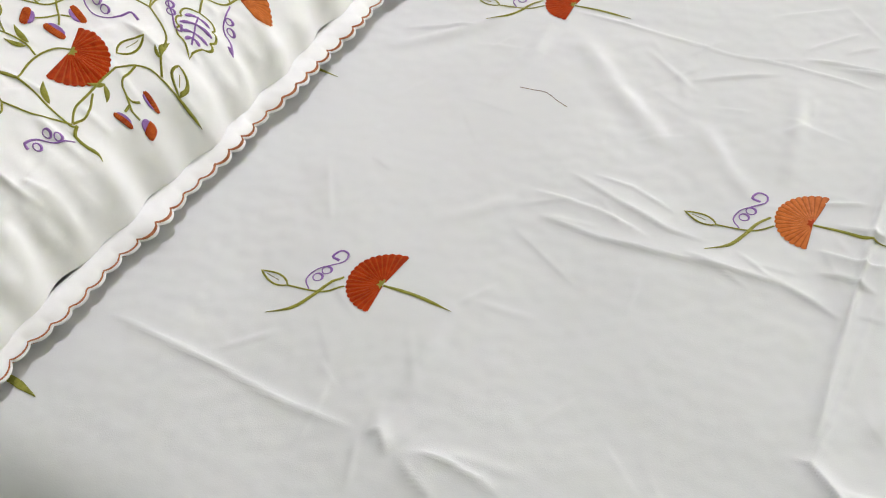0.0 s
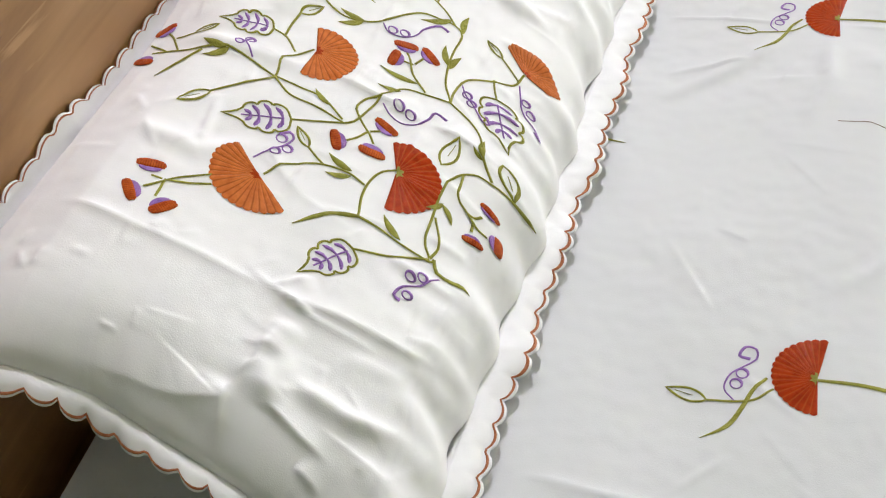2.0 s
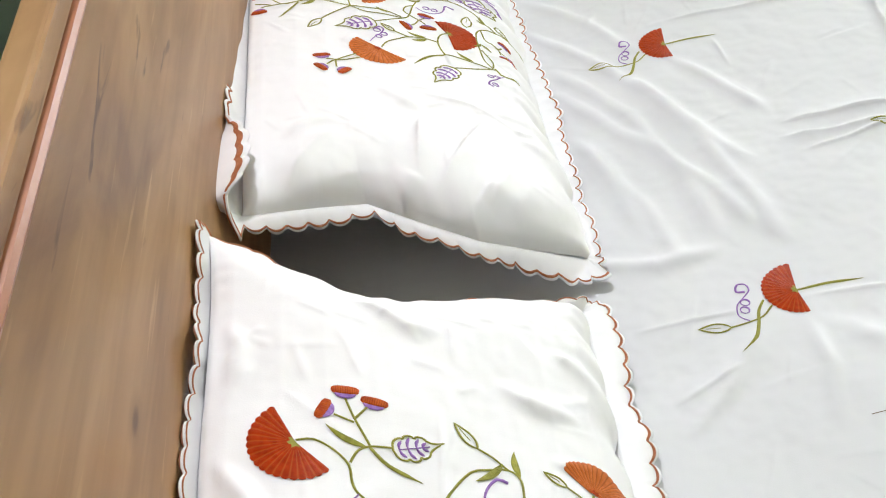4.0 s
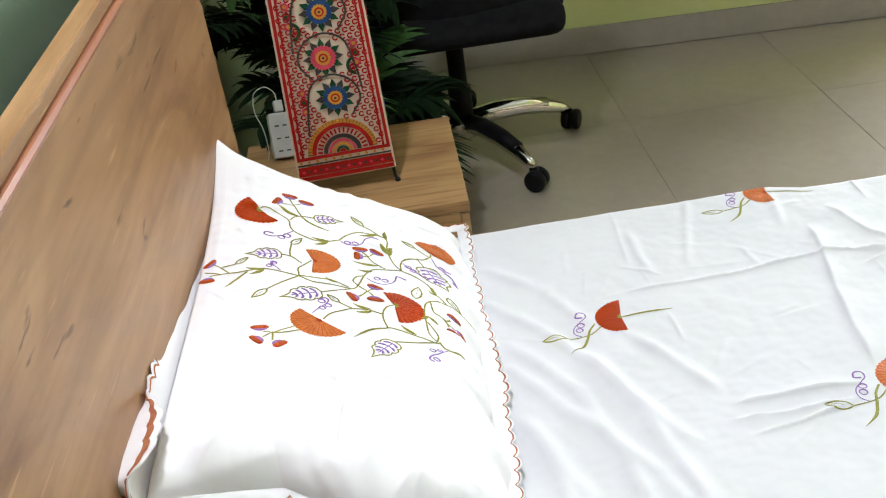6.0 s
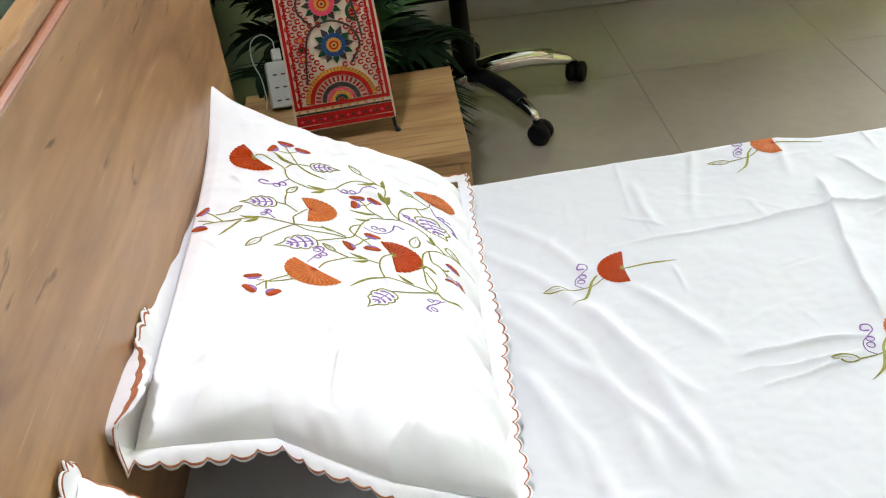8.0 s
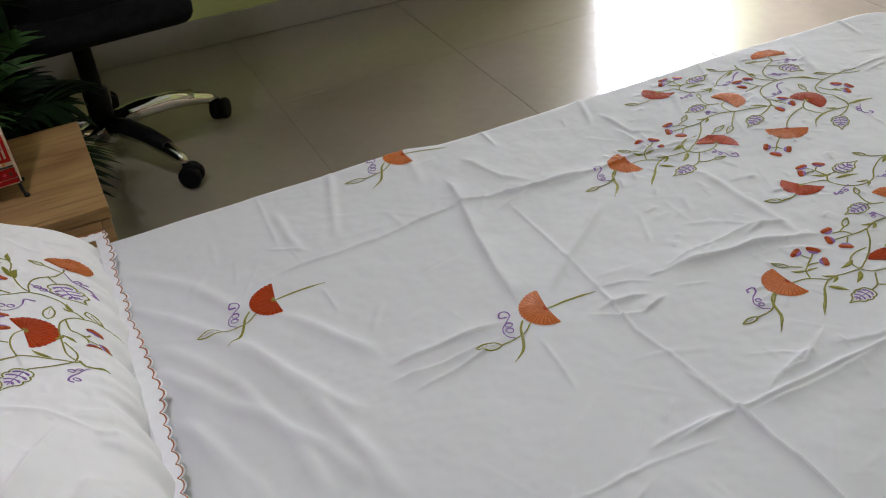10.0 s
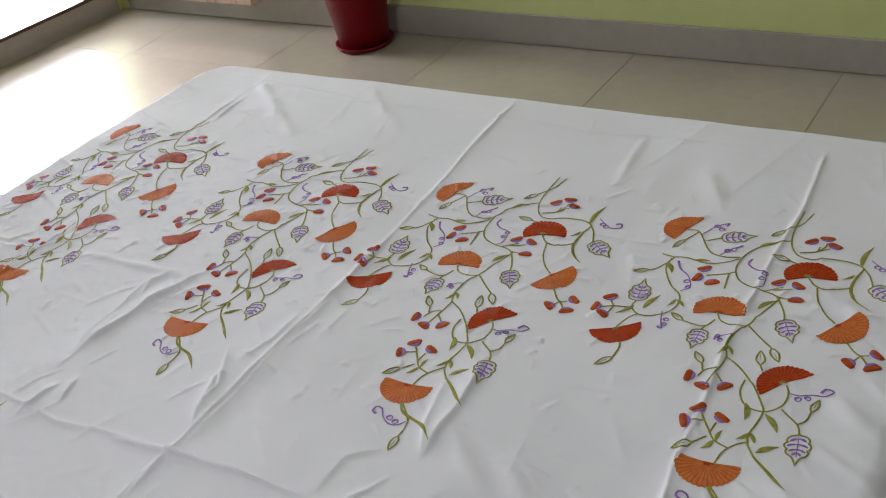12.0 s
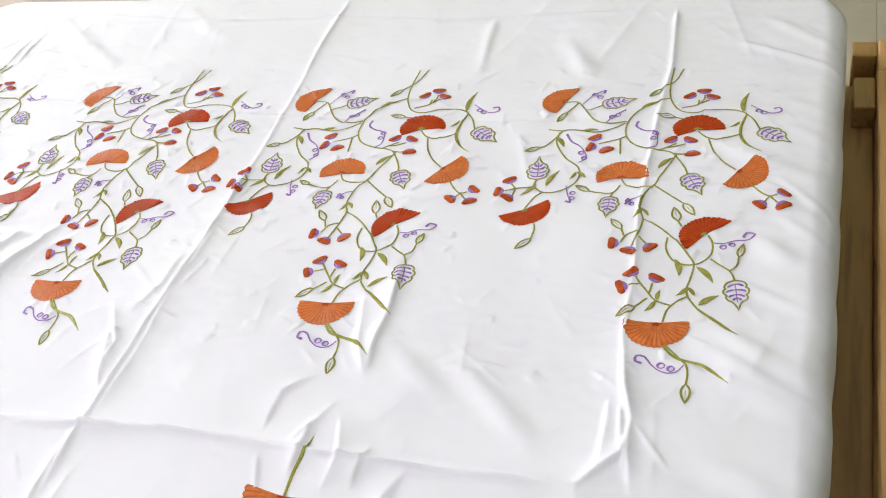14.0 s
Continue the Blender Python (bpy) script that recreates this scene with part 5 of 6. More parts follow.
    s.stem((-177, 337), (-186, 333), (-194, 331))
    s.stem((-183, 314), (-198, 332), (-205, 337))
    s.stem((-195, 313), (-216, 322))
    s.stem((-97, 319), (-117, 298), (-134, 277))
    s.bud((-134, 277), (-151, 254))
    s.stem((-97, 319), (-80, 308), (-58, 308), (-33, 305))
    s.stem((-96, 320), (-75, 320), (-56, 320), (-35, 308))
    s.leaf((-49, 316), (-65, 326))
    s.oak((-121, 372), (-166, 362))
    s.stem((-121, 372), (-108, 369), (-95, 356))
    s.scroll((-120, 328), (-126, 336), (-132, 342), (-130, 349))
    s.ring((-130, 346), 4.7)
    s.ring((-135, 338), 4.1)
    s.stem((-66, 221), (-58, 236), (-43, 247), (-31, 255), (-12, 259), (3, 255))
    s.bud((-47, 265), (-62, 280))
    s.stem((-47, 265), (-38, 259), (-31, 255))
    s.leaf((-10, 262), (-31, 268))
    s.leaf((-9, 257), (-27, 249))
    s.stem((20, 286), (10, 277), (5, 262), (5, 243), (10, 222))
    s.scroll((-79, 232), (-71, 246), (-63, 257), (-60, 267), (-65, 271), (-71, 265))
    s.ring((-67, 247), 4.3)
    s.ring((-60, 254), 4.5)
    s.ring((-68, 262), 4.9)
    s.stem((-97, 199), (-113, 184), (-121, 173), (-131, 160))
    s.stem((-93, 190), (-109, 180), (-121, 174))
    s.stem((-123, 174), (-131, 173))
    s.stem((-121, 175), (-120, 156))
    s.stem((-13, 310), (-6, 317))
    s.stem((-14, 309), (-19, 297), (-25, 289))
    s.bud((46, 315), (51, 351))
    s.taper((10, 222), (-6, 215), (-18, 204), (-30, 189))
    s.stem((10, 222), (27, 222), (44, 219), (66, 219), (69, 224))
    s.leaf((43, 222), (25, 237))
    s.stem((66, 221), (44, 204), (17, 192))
    s.oak((17, 192), (-11, 151))
    s.stem((66, 222), (58, 236), (56, 260), (55, 283), (57, 304), (63, 318), (74, 327), (84, 326), (96, 325), (106, 326))
    s.stem((66, 222), (68, 240), (58, 262))
    s.taper((96, 325), (104, 326), (110, 329))
    s.bud((85, 352), (97, 326))
    s.stem((31, 387), (53, 377), (64, 367), (73, 346), (83, 328))
    s.leaf((73, 346), (68, 366))
    s.leaf((73, 344), (63, 352))
    s.leaf((59, 279), (49, 266))
    s.leaf((59, 278), (70, 265))
    s.berry((89, 300), (85, 288), 7.5)
    s.berry((86, 264), (83, 275), 7.5)
    s.berry((98, 279), (87, 277), 7.5)
    s.stem((64, 318), (67, 294), (77, 285), (86, 277), (92, 277))
    s.stem((77, 285), (82, 285), (86, 290))
    s.stem((82, 281), (83, 271))
    s.scroll((72, 461), (77, 446), (81, 435), (87, 428), (93, 426), (98, 416), (94, 420))
    s.ring((82, 444), 4.0)
    s.ring((88, 436), 4.0)
    s.stem((53, 445), (56, 436), (61, 425))
    s.oak((61, 425), (86, 369))
    s.taper((69, 224), (74, 214), (85, 214), (91, 217), (95, 215))
    s.scroll((77, 209), (68, 194), (58, 184), (55, 173), (60, 171))
    s.ring((60, 196), 4.3)
    s.ring((68, 201), 4.0)
    s.ring((63, 179), 4.2)


# ------------------------------------------------------------------ the bed

bed = empty("bed", Matrix(), "wood-laminate bed frame with a tall panelled headboard", "bed")
HB_X, HB_TURN = -0.240, -2.6
turned = pose(0, 0, 0, 0, 0, HB_TURN)
hb = part("headboard", boxed(HB_X - 0.022, HB_X, -0.13, 1.675, 0.055, 0.962, 0.003), HEADWOOD, bed, "tall wood-grain headboard panel")
cap = part("headboard_cap", boxed(HB_X - 0.024, HB_X + 0.002, -0.132, 1.677, 0.976, 0.997, 0.005, 3), HEADWOOD, bed)
bead = part("headboard_bead", tube([(HB_X - 0.001, -0.128, 0.969), (HB_X - 0.001, 1.673, 0.969)], 0.0068, 8), GROOVE, bed, "copper-brown bead along the headboard")
# its top rises a little away from the near side
turned = turned @ Matrix.Translation((0, 1.02, 0.969)) @ Matrix.Rotation(radians(2.6), 4, "X") @ Matrix.Translation((0, -1.02, -0.969))
for ob in (hb, cap, bead):
    ob.matrix_local = turned
RAIL_X0 = -0.23


def rounded_post(x0, x1, y0, y1, z0, z1, radius):
    """A block whose outer foot corner is rounded off."""
    bm = bmesh.new()
    box(bm, x0, x1, y0, y1, z0, z1)
    corner = [e for e in bm.edges if all(abs(v.co.x - x1) < 1e-5 and abs(v.co.y - y0) < 1e-5 for v in e.verts)]
    bmesh.ops.bevel(bm, geom=corner, offset=radius, segments=7, profile=0.5, affect="EDGES")
    rim = [e for e in bm.edges if all(abs(v.co.z - z1) < 1e-5 for v in e.verts)]
    bmesh.ops.bevel(bm, geom=rim, offset=0.006, segments=3, profile=0.5, affect="EDGES")
    return bm


part("side_rail", boxed(RAIL_X0, 1.700, -0.118, -0.042, 0.10, 0.315, 0.006, 3), RAILWOOD, bed)
part("corner_post", rounded_post(1.7005, 1.786, -0.122, -0.0425, 0.10, 0.318, 0.055), RAILWOOD, bed, "rounded wooden corner post of the bed")
part("side_rail", boxed(RAIL_X0 + 0.08, 1.815, 1.66, 1.72, 0.10, 0.315, 0.008, 3), RAILWOOD, bed)
part("inner_ledge", boxed(RAIL_X0, 1.739, -0.0415, 0.03, 0.19, 0.262, 0.003), RAILWOOD, bed)
part("inner_ledge", boxed(RAIL_X0 + 0.08, 1.80, 1.58, 1.659, 0.19, 0.262, 0.003), RAILWOOD, bed)
part("foot_rail", boxed(1.74, 1.80, 0.031, 1.579, 0.10, 0.250, 0.008, 3), RAILWOOD, bed)
part("slat_base", boxed(RAIL_X0 + 0.08, 1.735, 0.031, 1.579, 0.215, 0.25), RAILWOOD, bed)
for x in (-0.1, 1.76):
    for y in (-0.085, 1.69):
        part("leg", boxed(x - 0.04, x + 0.04, y - 0.03, y + 0.03, 0.0, 0.10, 0.004), RAILWOOD, bed)
part("corner_block", boxed(1.7405, 1.784, -0.042, -0.006, 0.10, 0.314, 0.004), RAILWOOD, bed)
part("corner_block", boxed(1.62, 1.703, -0.041, -0.010, 0.2625, 0.300, 0.004), RAILWOOD, bed)

mattress = tagged(part("mattress", boxed(BED_HEAD + 0.01, BED_X1 - 0.03, BED_Y0 + 0.03, BED_Y1 - 0.03, 0.263, BED_Z - 0.02, 0.02, 3), SHEET, None),
                  "white mattress hidden beneath the sheet", "mattress")

grid = np.stack(np.meshgrid(SHEET_FOLDS.gx, SHEET_FOLDS.gy, indexing="ij"), -1).reshape(-1, 2)
sheet = new("bed_sheet", grid_mesh("bed_sheet", sheet_surface(grid), SHEET_U, SHEET_V, SHEET))
tagged(sheet, "white cotton bed sheet embroidered with orange flower sprays, creased from folding", "bed sheet")
for x, y in SPRAYS:
    s = Stitch(sheet, sheet_surface, x, y, "embroidered_spray", "trailing embroidered spray of orange fan flowers")
    stitch_spray(s)
    s.finish()
SINGLES = ((0.391, 0.249, RUST), (0.387, 0.752, RUST), (0.389, 1.262, RUST), (0.743, 0.491, ORANGE), (0.702, 1.039, ORANGE), (0.704, 1.545, ORANGE),
           (0.735, 0.090, ORANGE), (0.096, 0.052, ORANGE), (0.113, 0.510, ORANGE), (0.117, 1.033, ORANGE))
for x, y, colour in SINGLES:
    s = Stitch(sheet, sheet_surface, x, y, "embroidered_stem", "single embroidered fan flower with a bud and tendril", 2.6)
    stitch_single(s, colour)
    s.finish()


def pillow(m, seed, y1, ear, far_edge, near_edge, corner_flap, blunt, brim, cover, spray_y, label):
    """A pillow in an embroidered cover with a flat scalloped flange."""
    root = empty("pillow", m, label, "pillow", "pillows at the headboard")
    nx, ny = 190, 380
    xs, ys = np.linspace(P_HEAD, P_FRONT, nx), np.linspace(P_Y0, y1, ny)
    g = np.stack(np.meshgrid(xs, ys, indexing="ij"), -1).reshape(-1, 2)
    skin, seam_at = pillow_form(y1, ear, far_edge, near_edge, seed, blunt, cover)
    top = skin(g)
    e = np.clip(np.abs((g[:, 1] - (P_Y0 + y1) / 2) / ((y1 - P_Y0) / 2)), 0, 1)
    u = np.clip(np.minimum((P_FRONT - g[:, 0]) / 0.05, (g[:, 0] - P_HEAD) / 0.05), 0, 1)
    low = np.maximum(seam_z(g[:, 0]) + ear_lift(g[:, 0], g[:, 1], y1, ear) - 0.07 * np.sqrt(np.clip(1 - e**5, 0, 1)) * u, BED_Z + 0.006)
    low = np.minimum(low, top[:, 2] - 0.0005)
    verts = np.vstack([top, np.c_[seam_at(g[:, 0], g[:, 1])[:, :2], low]])
    n = len(g)
    quads = [(i * ny + j, (i + 1) * ny + j, (i + 1) * ny + j + 1, i * ny + j + 1) for i in range(nx - 1) for j in range(ny - 1)]
    body = new("pillow_body", mesh_of("pillow_body", verts, quads + [tuple(n + k for k in f[::-1]) for f in quads], PILLOW_CLOTH))
    body.parent = root
    # flange: a ring from the seam outwards
    rng = random.Random(seed)
    lift = 0.010
    turn = np.array(m.to_3x3())
    shift = np.array(m.translation)

    def rested(points, gap):
        w = points @ turn.T + shift
        w[:, 2] = np.maximum(w[:, 2], BED_Z + gap)
        return (w - shift) @ turn

    loop, out = [], []
    step = 0.003
    for t in np.arange(P_Y0, y1, step):
        loop.append((P_FRONT, t)), out.append((1.0, 0.0, -0.22))
    corner = 10
    for k in range(corner):
        a = k / corner * math.pi / 2
        loop.append((P_FRONT, y1)), out.append((math.cos(a), math.sin(a), -0.28))
    for t in np.arange(P_FRONT, P_HEAD, -step):
        loop.append((t, y1)), out.append((0.0, 0.9, float(np.interp(t, [-0.08, -0.01, 0.11], [-0.6, 0.02, 0.0]))))
    for k in range(corner):
        a = k / corner
        loop.append((P_HEAD, y1)), out.append((-0.3 * a, 0.85 * (1 - a), -0.6 + 1.5 * a))
    for t in np.arange(y1, P_Y0, -step):
        loop.append((P_HEAD, t)), out.append((-0.3, 0.0, 0.9))
    for k in range(corner):
        a = k / corner
        loop.append((P_HEAD, P_Y0)), out.append((-0.3 * (1 - a), -a, 0.9 - 1.5 * a))
    for t in np.arange(P_HEAD, P_FRONT, step):
        loop.append((t, P_Y0)), out.append((0.0, -1.0, -0.6))
    for k in range(corner):
        a = k / corner * math.pi / 2
        loop.append((P_FRONT, P_Y0)), out.append((math.sin(a), -math.cos(a), -0.4))
    loop, out = np.array(loop), np.array(out)
    # the end of the head flange is folded over onto the pillow
    head = (loop[:, 0] < P_HEAD + 1e-6) & (out[:, 0] < -0.001)
    over = np.where(head, np.exp(-(((loop[:, 1] - P_Y0 - 0.045) / 0.058) ** 4)), 0) * (corner_flap > 0) * np.clip(out[:, 0] / -0.3, 0, 1)
    out = out * (1 - over[:, None]) + np.array([0.86, 0.0, 0.44]) * over[:, None]
    seam = seam_at(loop[:, 0], loop[:, 1])
    # arc length along the outer rim drives the scallops
    rim = seam + out * 0.03
    run = np.r_[0, np.cumsum(np.linalg.norm(np.diff(rim, axis=0), axis=1))]
    total = run[-1] + np.linalg.norm(rim[0] - rim[-1])
    count = round(total / 0.0245)
    wave_at = np.abs(np.sin(math.pi * count * run / total))
    reach = np.interp(np.where(over > 0, -0.3, out[:, 0] / np.linalg.norm(out, axis=1)), [-0.32, -0.1, 0.2, 1], [0.034, 0.022, 0.020, brim])
    reach = np.where(np.abs(out[:, 1]) > 0.75, np.where(out[:, 1] < 0, np.interp(loop[:, 0], [0.04, 0.11], [0.011, 0.032]), 0.011), reach)
    reach = np.where(out[:, 0] < -0.2, 0.018 + 0.004 * step_up((0.36 - loop[:, 1]) / 0.2), reach)
    reach = np.where((out[:, 0] < -0.2) & (corner_flap > 0), reach + 0.014, reach) * (1 - over) + (0.028 + corner_flap) * over
    depth = reach + 0.0085 * np.sqrt(wave_at)
    wob = np.zeros(len(run))
    for f in (3, 5, 8, 13, 21, 34):
        wob += math.sin(rng.uniform(0, 6)) * np.sin(2 * math.pi * f * run / total + rng.uniform(0, 6)) * 0.5
    bulge = np.array([-0.036, -0.008, 0.014]) * over[:, None]
    stop = HB_X + 0.0045 - (0.046 if corner_flap else 0)

    def ring_at(k):
        """The flange at a share k of its width; where it is folded over it first runs out, then back."""
        share = k * (1 - over) + np.clip((k - 0.4) / 0.6, 0, 1) * over
        p = seam + bulge * min(k / 0.4, 1) + out * (depth * share)[:, None]
        p[:, 2] += wob * 0.007 * k**1.5 + 0.004 * math.sin(k * math.pi) + 0.008 * over * math.sin(k * math.pi)
        p[:, 0] += wob * 0.006 * k
        p[:, 0] = np.maximum(p[:, 0], stop)
        return rested(p, lift + 0.004 * k)

    ks = np.linspace(0, 1, 11)
    rows = [ring_at(k) for k in ks]
    count_v = len(run)
    rows = np.array(rows)
    quads = [(a * count_v + i, (a + 1) * count_v + i, (a + 1) * count_v + (i + 1) % count_v, a * count_v + (i + 1) % count_v) for a in range(len(ks) - 1) for i in range(count_v)]
    flange = new("flange", mesh_of("flange", rows.reshape(-1, 3), quads, PILLOW_CLOTH))
    flange.parent = root
    thick = flange.modifiers.new("thickness", "SOLIDIFY")
    thick.thickness, thick.offset = 0.0016, -1
    # stitched copper hem just inside the scallops
    inner, outer = ring_at(0.85), ring_at(0.93)
    nrm = np.cross(outer - inner, np.roll(inner, -1, 0) - inner)
    nrm /= np.linalg.norm(nrm, axis=1, keepdims=True) + 1e-9
    # the stitches show on both faces of the cloth
    faces_of = [inner + nrm * 0.0006, (inner + outer) / 2 + nrm * 0.0018, outer + nrm * 0.0006, inner - nrm * 0.0022, (inner + outer) / 2 - nrm * 0.0034, outer - nrm * 0.0022]
    v = np.vstack(faces_of)
    quads = [(a * count_v + i, (a + 1) * count_v + i, (a + 1) * count_v + (i + 1) % count_v, a * count_v + (i + 1) % count_v) for a in (0, 1, 3, 4) for i in range(count_v)]
    uv = np.c_[np.tile(run * 1000, 6), np.repeat([0.0, 1.0, 2.0, 0.0, 1.0, 2.0], count_v)]
    hem = new("hem_stitching", mesh_of("hem_stitching", v, quads, HEM, uv))
    hem.parent = flange
    tagged(hem, "copper-brown scalloped hem stitching")
    s = Stitch(body, skin, 0, spray_y, "embroidered_spray", "embroidered spray of orange fan flowers and berries", 2.4, 10.8, 0.36)
    stitch_pillow(s)
    s.finish()
    return root


P_POSE = pose(0, 0, 0, 0, 0, HB_TURN)
PIVOT = Matrix.Translation((0.11, 0.34, 0.46))
Q_POSE = Matrix.Translation((0.158, 1.228, 0.437)) @ pose(0, 0, 0, -2.4, -4.6, 2.1) @ PIVOT.inverted() @ P_POSE
FLAT_EDGE = (0, 0, 0, 0, 0, 0, 0, 0)
pillow(P_POSE, 3, P_Y1, (0.03, 0.020), (-0.042, -0.048, -0.055, -0.068, -0.062, -0.04, -0.02, 0.008), (0.03, 0.04, 0.048, 0.053, 0.045, 0.037, 0.026, 0.014), 0.0, 6, 0.026, NEAR_FOLDS, 0.0,
       "white embroidered pillow with scalloped flange against the headboard")
pillow(Q_POSE, 8, 0.680, (0.095, 0.0), FLAT_EDGE, (-0.03, -0.012, 0.005, 0.02, 0.0, -0.02, -0.012, 0.0), 0.03, 13, 0.014, FAR_FOLDS, 0.028, "white embroidered pillow with scalloped flange near the bedside table")

strand = glide([(0.392, 0.572), (0.409, 0.573), (0.424, 0.574), (0.439, 0.566), (0.454, 0.560)], 0.006)
loose = part("loose_thread", tube([tuple(p) for p in sheet_surface(strand) + np.array([0, 0, 0.0012])], 0.00038, 5), BARK, None)
tagged(loose, "short loose brown thread lying on the white sheet", "thread")

# ------------------------------------------------------------------ bedside table and what stands on it

table = empty("bedside_table", Matrix(), "pale wood-grain bedside table with one drawer", "bedside table")
TX0, TX1, TY0, TY1, TZ = -0.215, 0.219, 1.728, 2.125, 0.40
part("tabletop", boxed(TX0, TX1, TY0, TY1, TZ - 0.022, TZ, 0.002), TABLEWOOD, table)
part("side_panel", boxed(TX0, TX1 - 0.02, TY0, TY0 + 0.018, 0.0, TZ - 0.0225), TABLEWOOD, table)
part("side_panel", boxed(TX0, TX1 - 0.02, TY1 - 0.018, TY1, 0.0, TZ - 0.0225), TABLEWOOD, table)
part("back_panel", boxed(TX0, TX0 + 0.012, TY0 + 0.0185, TY1 - 0.0185, 0.02, TZ - 0.0225), TABLEWOOD, table)
drawer = part("drawer_front", boxed(TX1 - 0.019, TX1 - 0.002, TY0 + 0.003, TY1 - 0.003, 0.22, TZ - 0.025, 0.002), TABLEWOOD, table)
part("knob", lathe([(0.006, 0), (0.006, 0.012), (0.011, 0.016), (0.011, 0.022), (0.006, 0.026)], 14, at=(TX1 - 0.01, 1.91, 0.30)), CHROME, drawer)
part("shelf", boxed(TX0 + 0.013, TX1 - 0.02, TY0 + 0.0185, TY1 - 0.0185, 0.06, 0.078), TABLEWOOD, table)


def flat_shape(pts, thick):
    """A thin raised patch from an outline in the x-z plane, facing -y."""
    bm = bmesh.new()
    front = [bm.verts.new((x, -thick, z)) for x, z in pts]
    back = [bm.verts.new((x, 0, z)) for x, z in pts]
    bm.faces.new(front)
    for i in range(len(pts)):
        j = (i + 1) % len(pts)
        bm.faces.new((front[i], back[i], back[j], front[j]))
    bmesh.ops.recalc_face_normals(bm, faces=bm.faces)
    return bm


def disc(cx, cz, r, n=24, lobes=0, depth=0.0):
    return [(cx + (r + depth * math.cos(lobes * a)) * math.cos(a), cz + (r + depth * math.cos(lobes * a)) * math.sin(a)) for a in (2 * math.pi * k / n for k in range(n))]


def band(cx, cz, r0, r1, a0, a1, n=20):
    arc = [a0 + (a1 - a0) * k / n for k in range(n + 1)]
    return [(cx + r1 * math.cos(a), cz + r1 * math.sin(a)) for a in arc] + [(cx + r0 * math.cos(a), cz + r0 * math.sin(a)) for a in arc[::-1]]


def ribbon(points, width):
    """The outline of a line of some width through points in the x-z plane."""
    p = glide(points, 0.004)
    d = np.gradient(p, axis=0)
    d /= np.linalg.norm(d, axis=1, keepdims=True) + 1e-9
    s = np.c_[-d[:, 1], d[:, 0]] * width / 2
    return [tuple(q) for q in np.vstack([p + s, (p - s)[::-1]])]


LW, LD, LH = 0.094, 0.036, 0.46
lamp = empty("table_lamp", pose(0.0, 1.885, TZ) @ pose(0, 0, 0, 0, 0, 3), "tall table lamp with a hand-painted parchment shade on thin iron legs", "table lamp")
taper_top = 0.86
bm = bmesh.new()
ring0 = [bm.verts.new(p) for p in ((-LW, -LD, 0.03), (LW, -LD, 0.03), (LW, LD, 0.03), (-LW, LD, 0.03))]
ring1 = [bm.verts.new((v.co.x * taper_top, v.co.y * taper_top, 0.03 + LH)) for v in ring0]
for i in range(4):
    bm.faces.new((ring0[i], ring0[(i + 1) % 4], ring1[(i + 1) % 4], ring1[i]))
bmesh.ops.bevel(bm, geom=[e for e in bm.edges if abs(e.verts[0].co.z - e.verts[1].co.z) > 0.1], offset=0.004, segments=2, affect="EDGES")
shade = part("shade", bm, PARCH, lamp, "cream parchment shade painted with flowers in red, blue and green")
thick = shade.modifiers.new("thickness", "SOLIDIFY")
thick.thickness = 0.0015
for sx in (-1, 1):
    for sy in (-1, 1):
        part("leg", tube([(sx * LW * 0.93, sy * LD * 0.85, 0.05), (sx * LW * 0.95, sy * LD * 0.9, 0.012), (sx * (LW * 0.95 + 0.004), sy * LD * 0.95, 0.0)], 0.0032, 8), IRON, lamp)
        part("foot", lathe([(0.005, 0), (0.006, 0.003), (0.003, 0.007)], 10, at=(sx * (LW * 0.95 + 0.004), sy * LD * 0.95, 0.0)), IRON, lamp)
lean = math.atan2(LD * (1 - taper_top), LH)
paint_root = Matrix.Translation((0, -LD - 0.0012, 0.03)) @ Matrix.Rotation(-lean, 4, "X")


def painted(name, pts, mat, layer=0):
    ob = part(name, flat_shape(pts, 0.0005), mat, shade)
    ob.matrix_local = paint_root @ Matrix.Translation((0, -0.00055 * layer, 0))
    return ob


def half_w(z):
    return LW * (1 - (1 - taper_top) * z / LH)


# border lines and the bands along the foot
for z0, z1, mat in ((0.003, 0.011, INKRED), (0.013, 0.032, INKRED), (0.034, 0.037, INKBLACK), (0.0445, 0.051, INKRED)):
    painted("border_band", [(-half_w(z0) + 0.004, z0), (half_w(z0) - 0.004, z0), (half_w(z1) - 0.004, z1), (-half_w(z1) + 0.004, z1)], mat)
for side in (-1, 1):
    for inset, w in ((0.004, 0.006), (0.014, 0.004)):
        pts = [(side * (half_w(0.05) - inset), 0.05), (side * (half_w(0.05) - inset - w), 0.05), (side * (half_w(LH - 0.01) - inset - w), LH - 0.01), (side * (half_w(LH - 0.01) - inset), LH - 0.01)]
        painted("border_line", pts if side > 0 else pts[::-1], INKRED)
for k in range(22):
    painted("bead", disc(-0.082 + 0.0078 * k, 0.041, 0.0028, 10), PARCH if k % 2 else INKYELLOW, 1)
for k in range(16):
    painted("diamond", [(-0.08 + 0.0107 * k - 0.004, 0.0215), (-0.08 + 0.0107 * k, 0.018), (-0.08 + 0.0107 * k + 0.004, 0.0215), (-0.08 + 0.0107 * k, 0.025)], INKBLACK if k % 2 else INKPINK, 1)
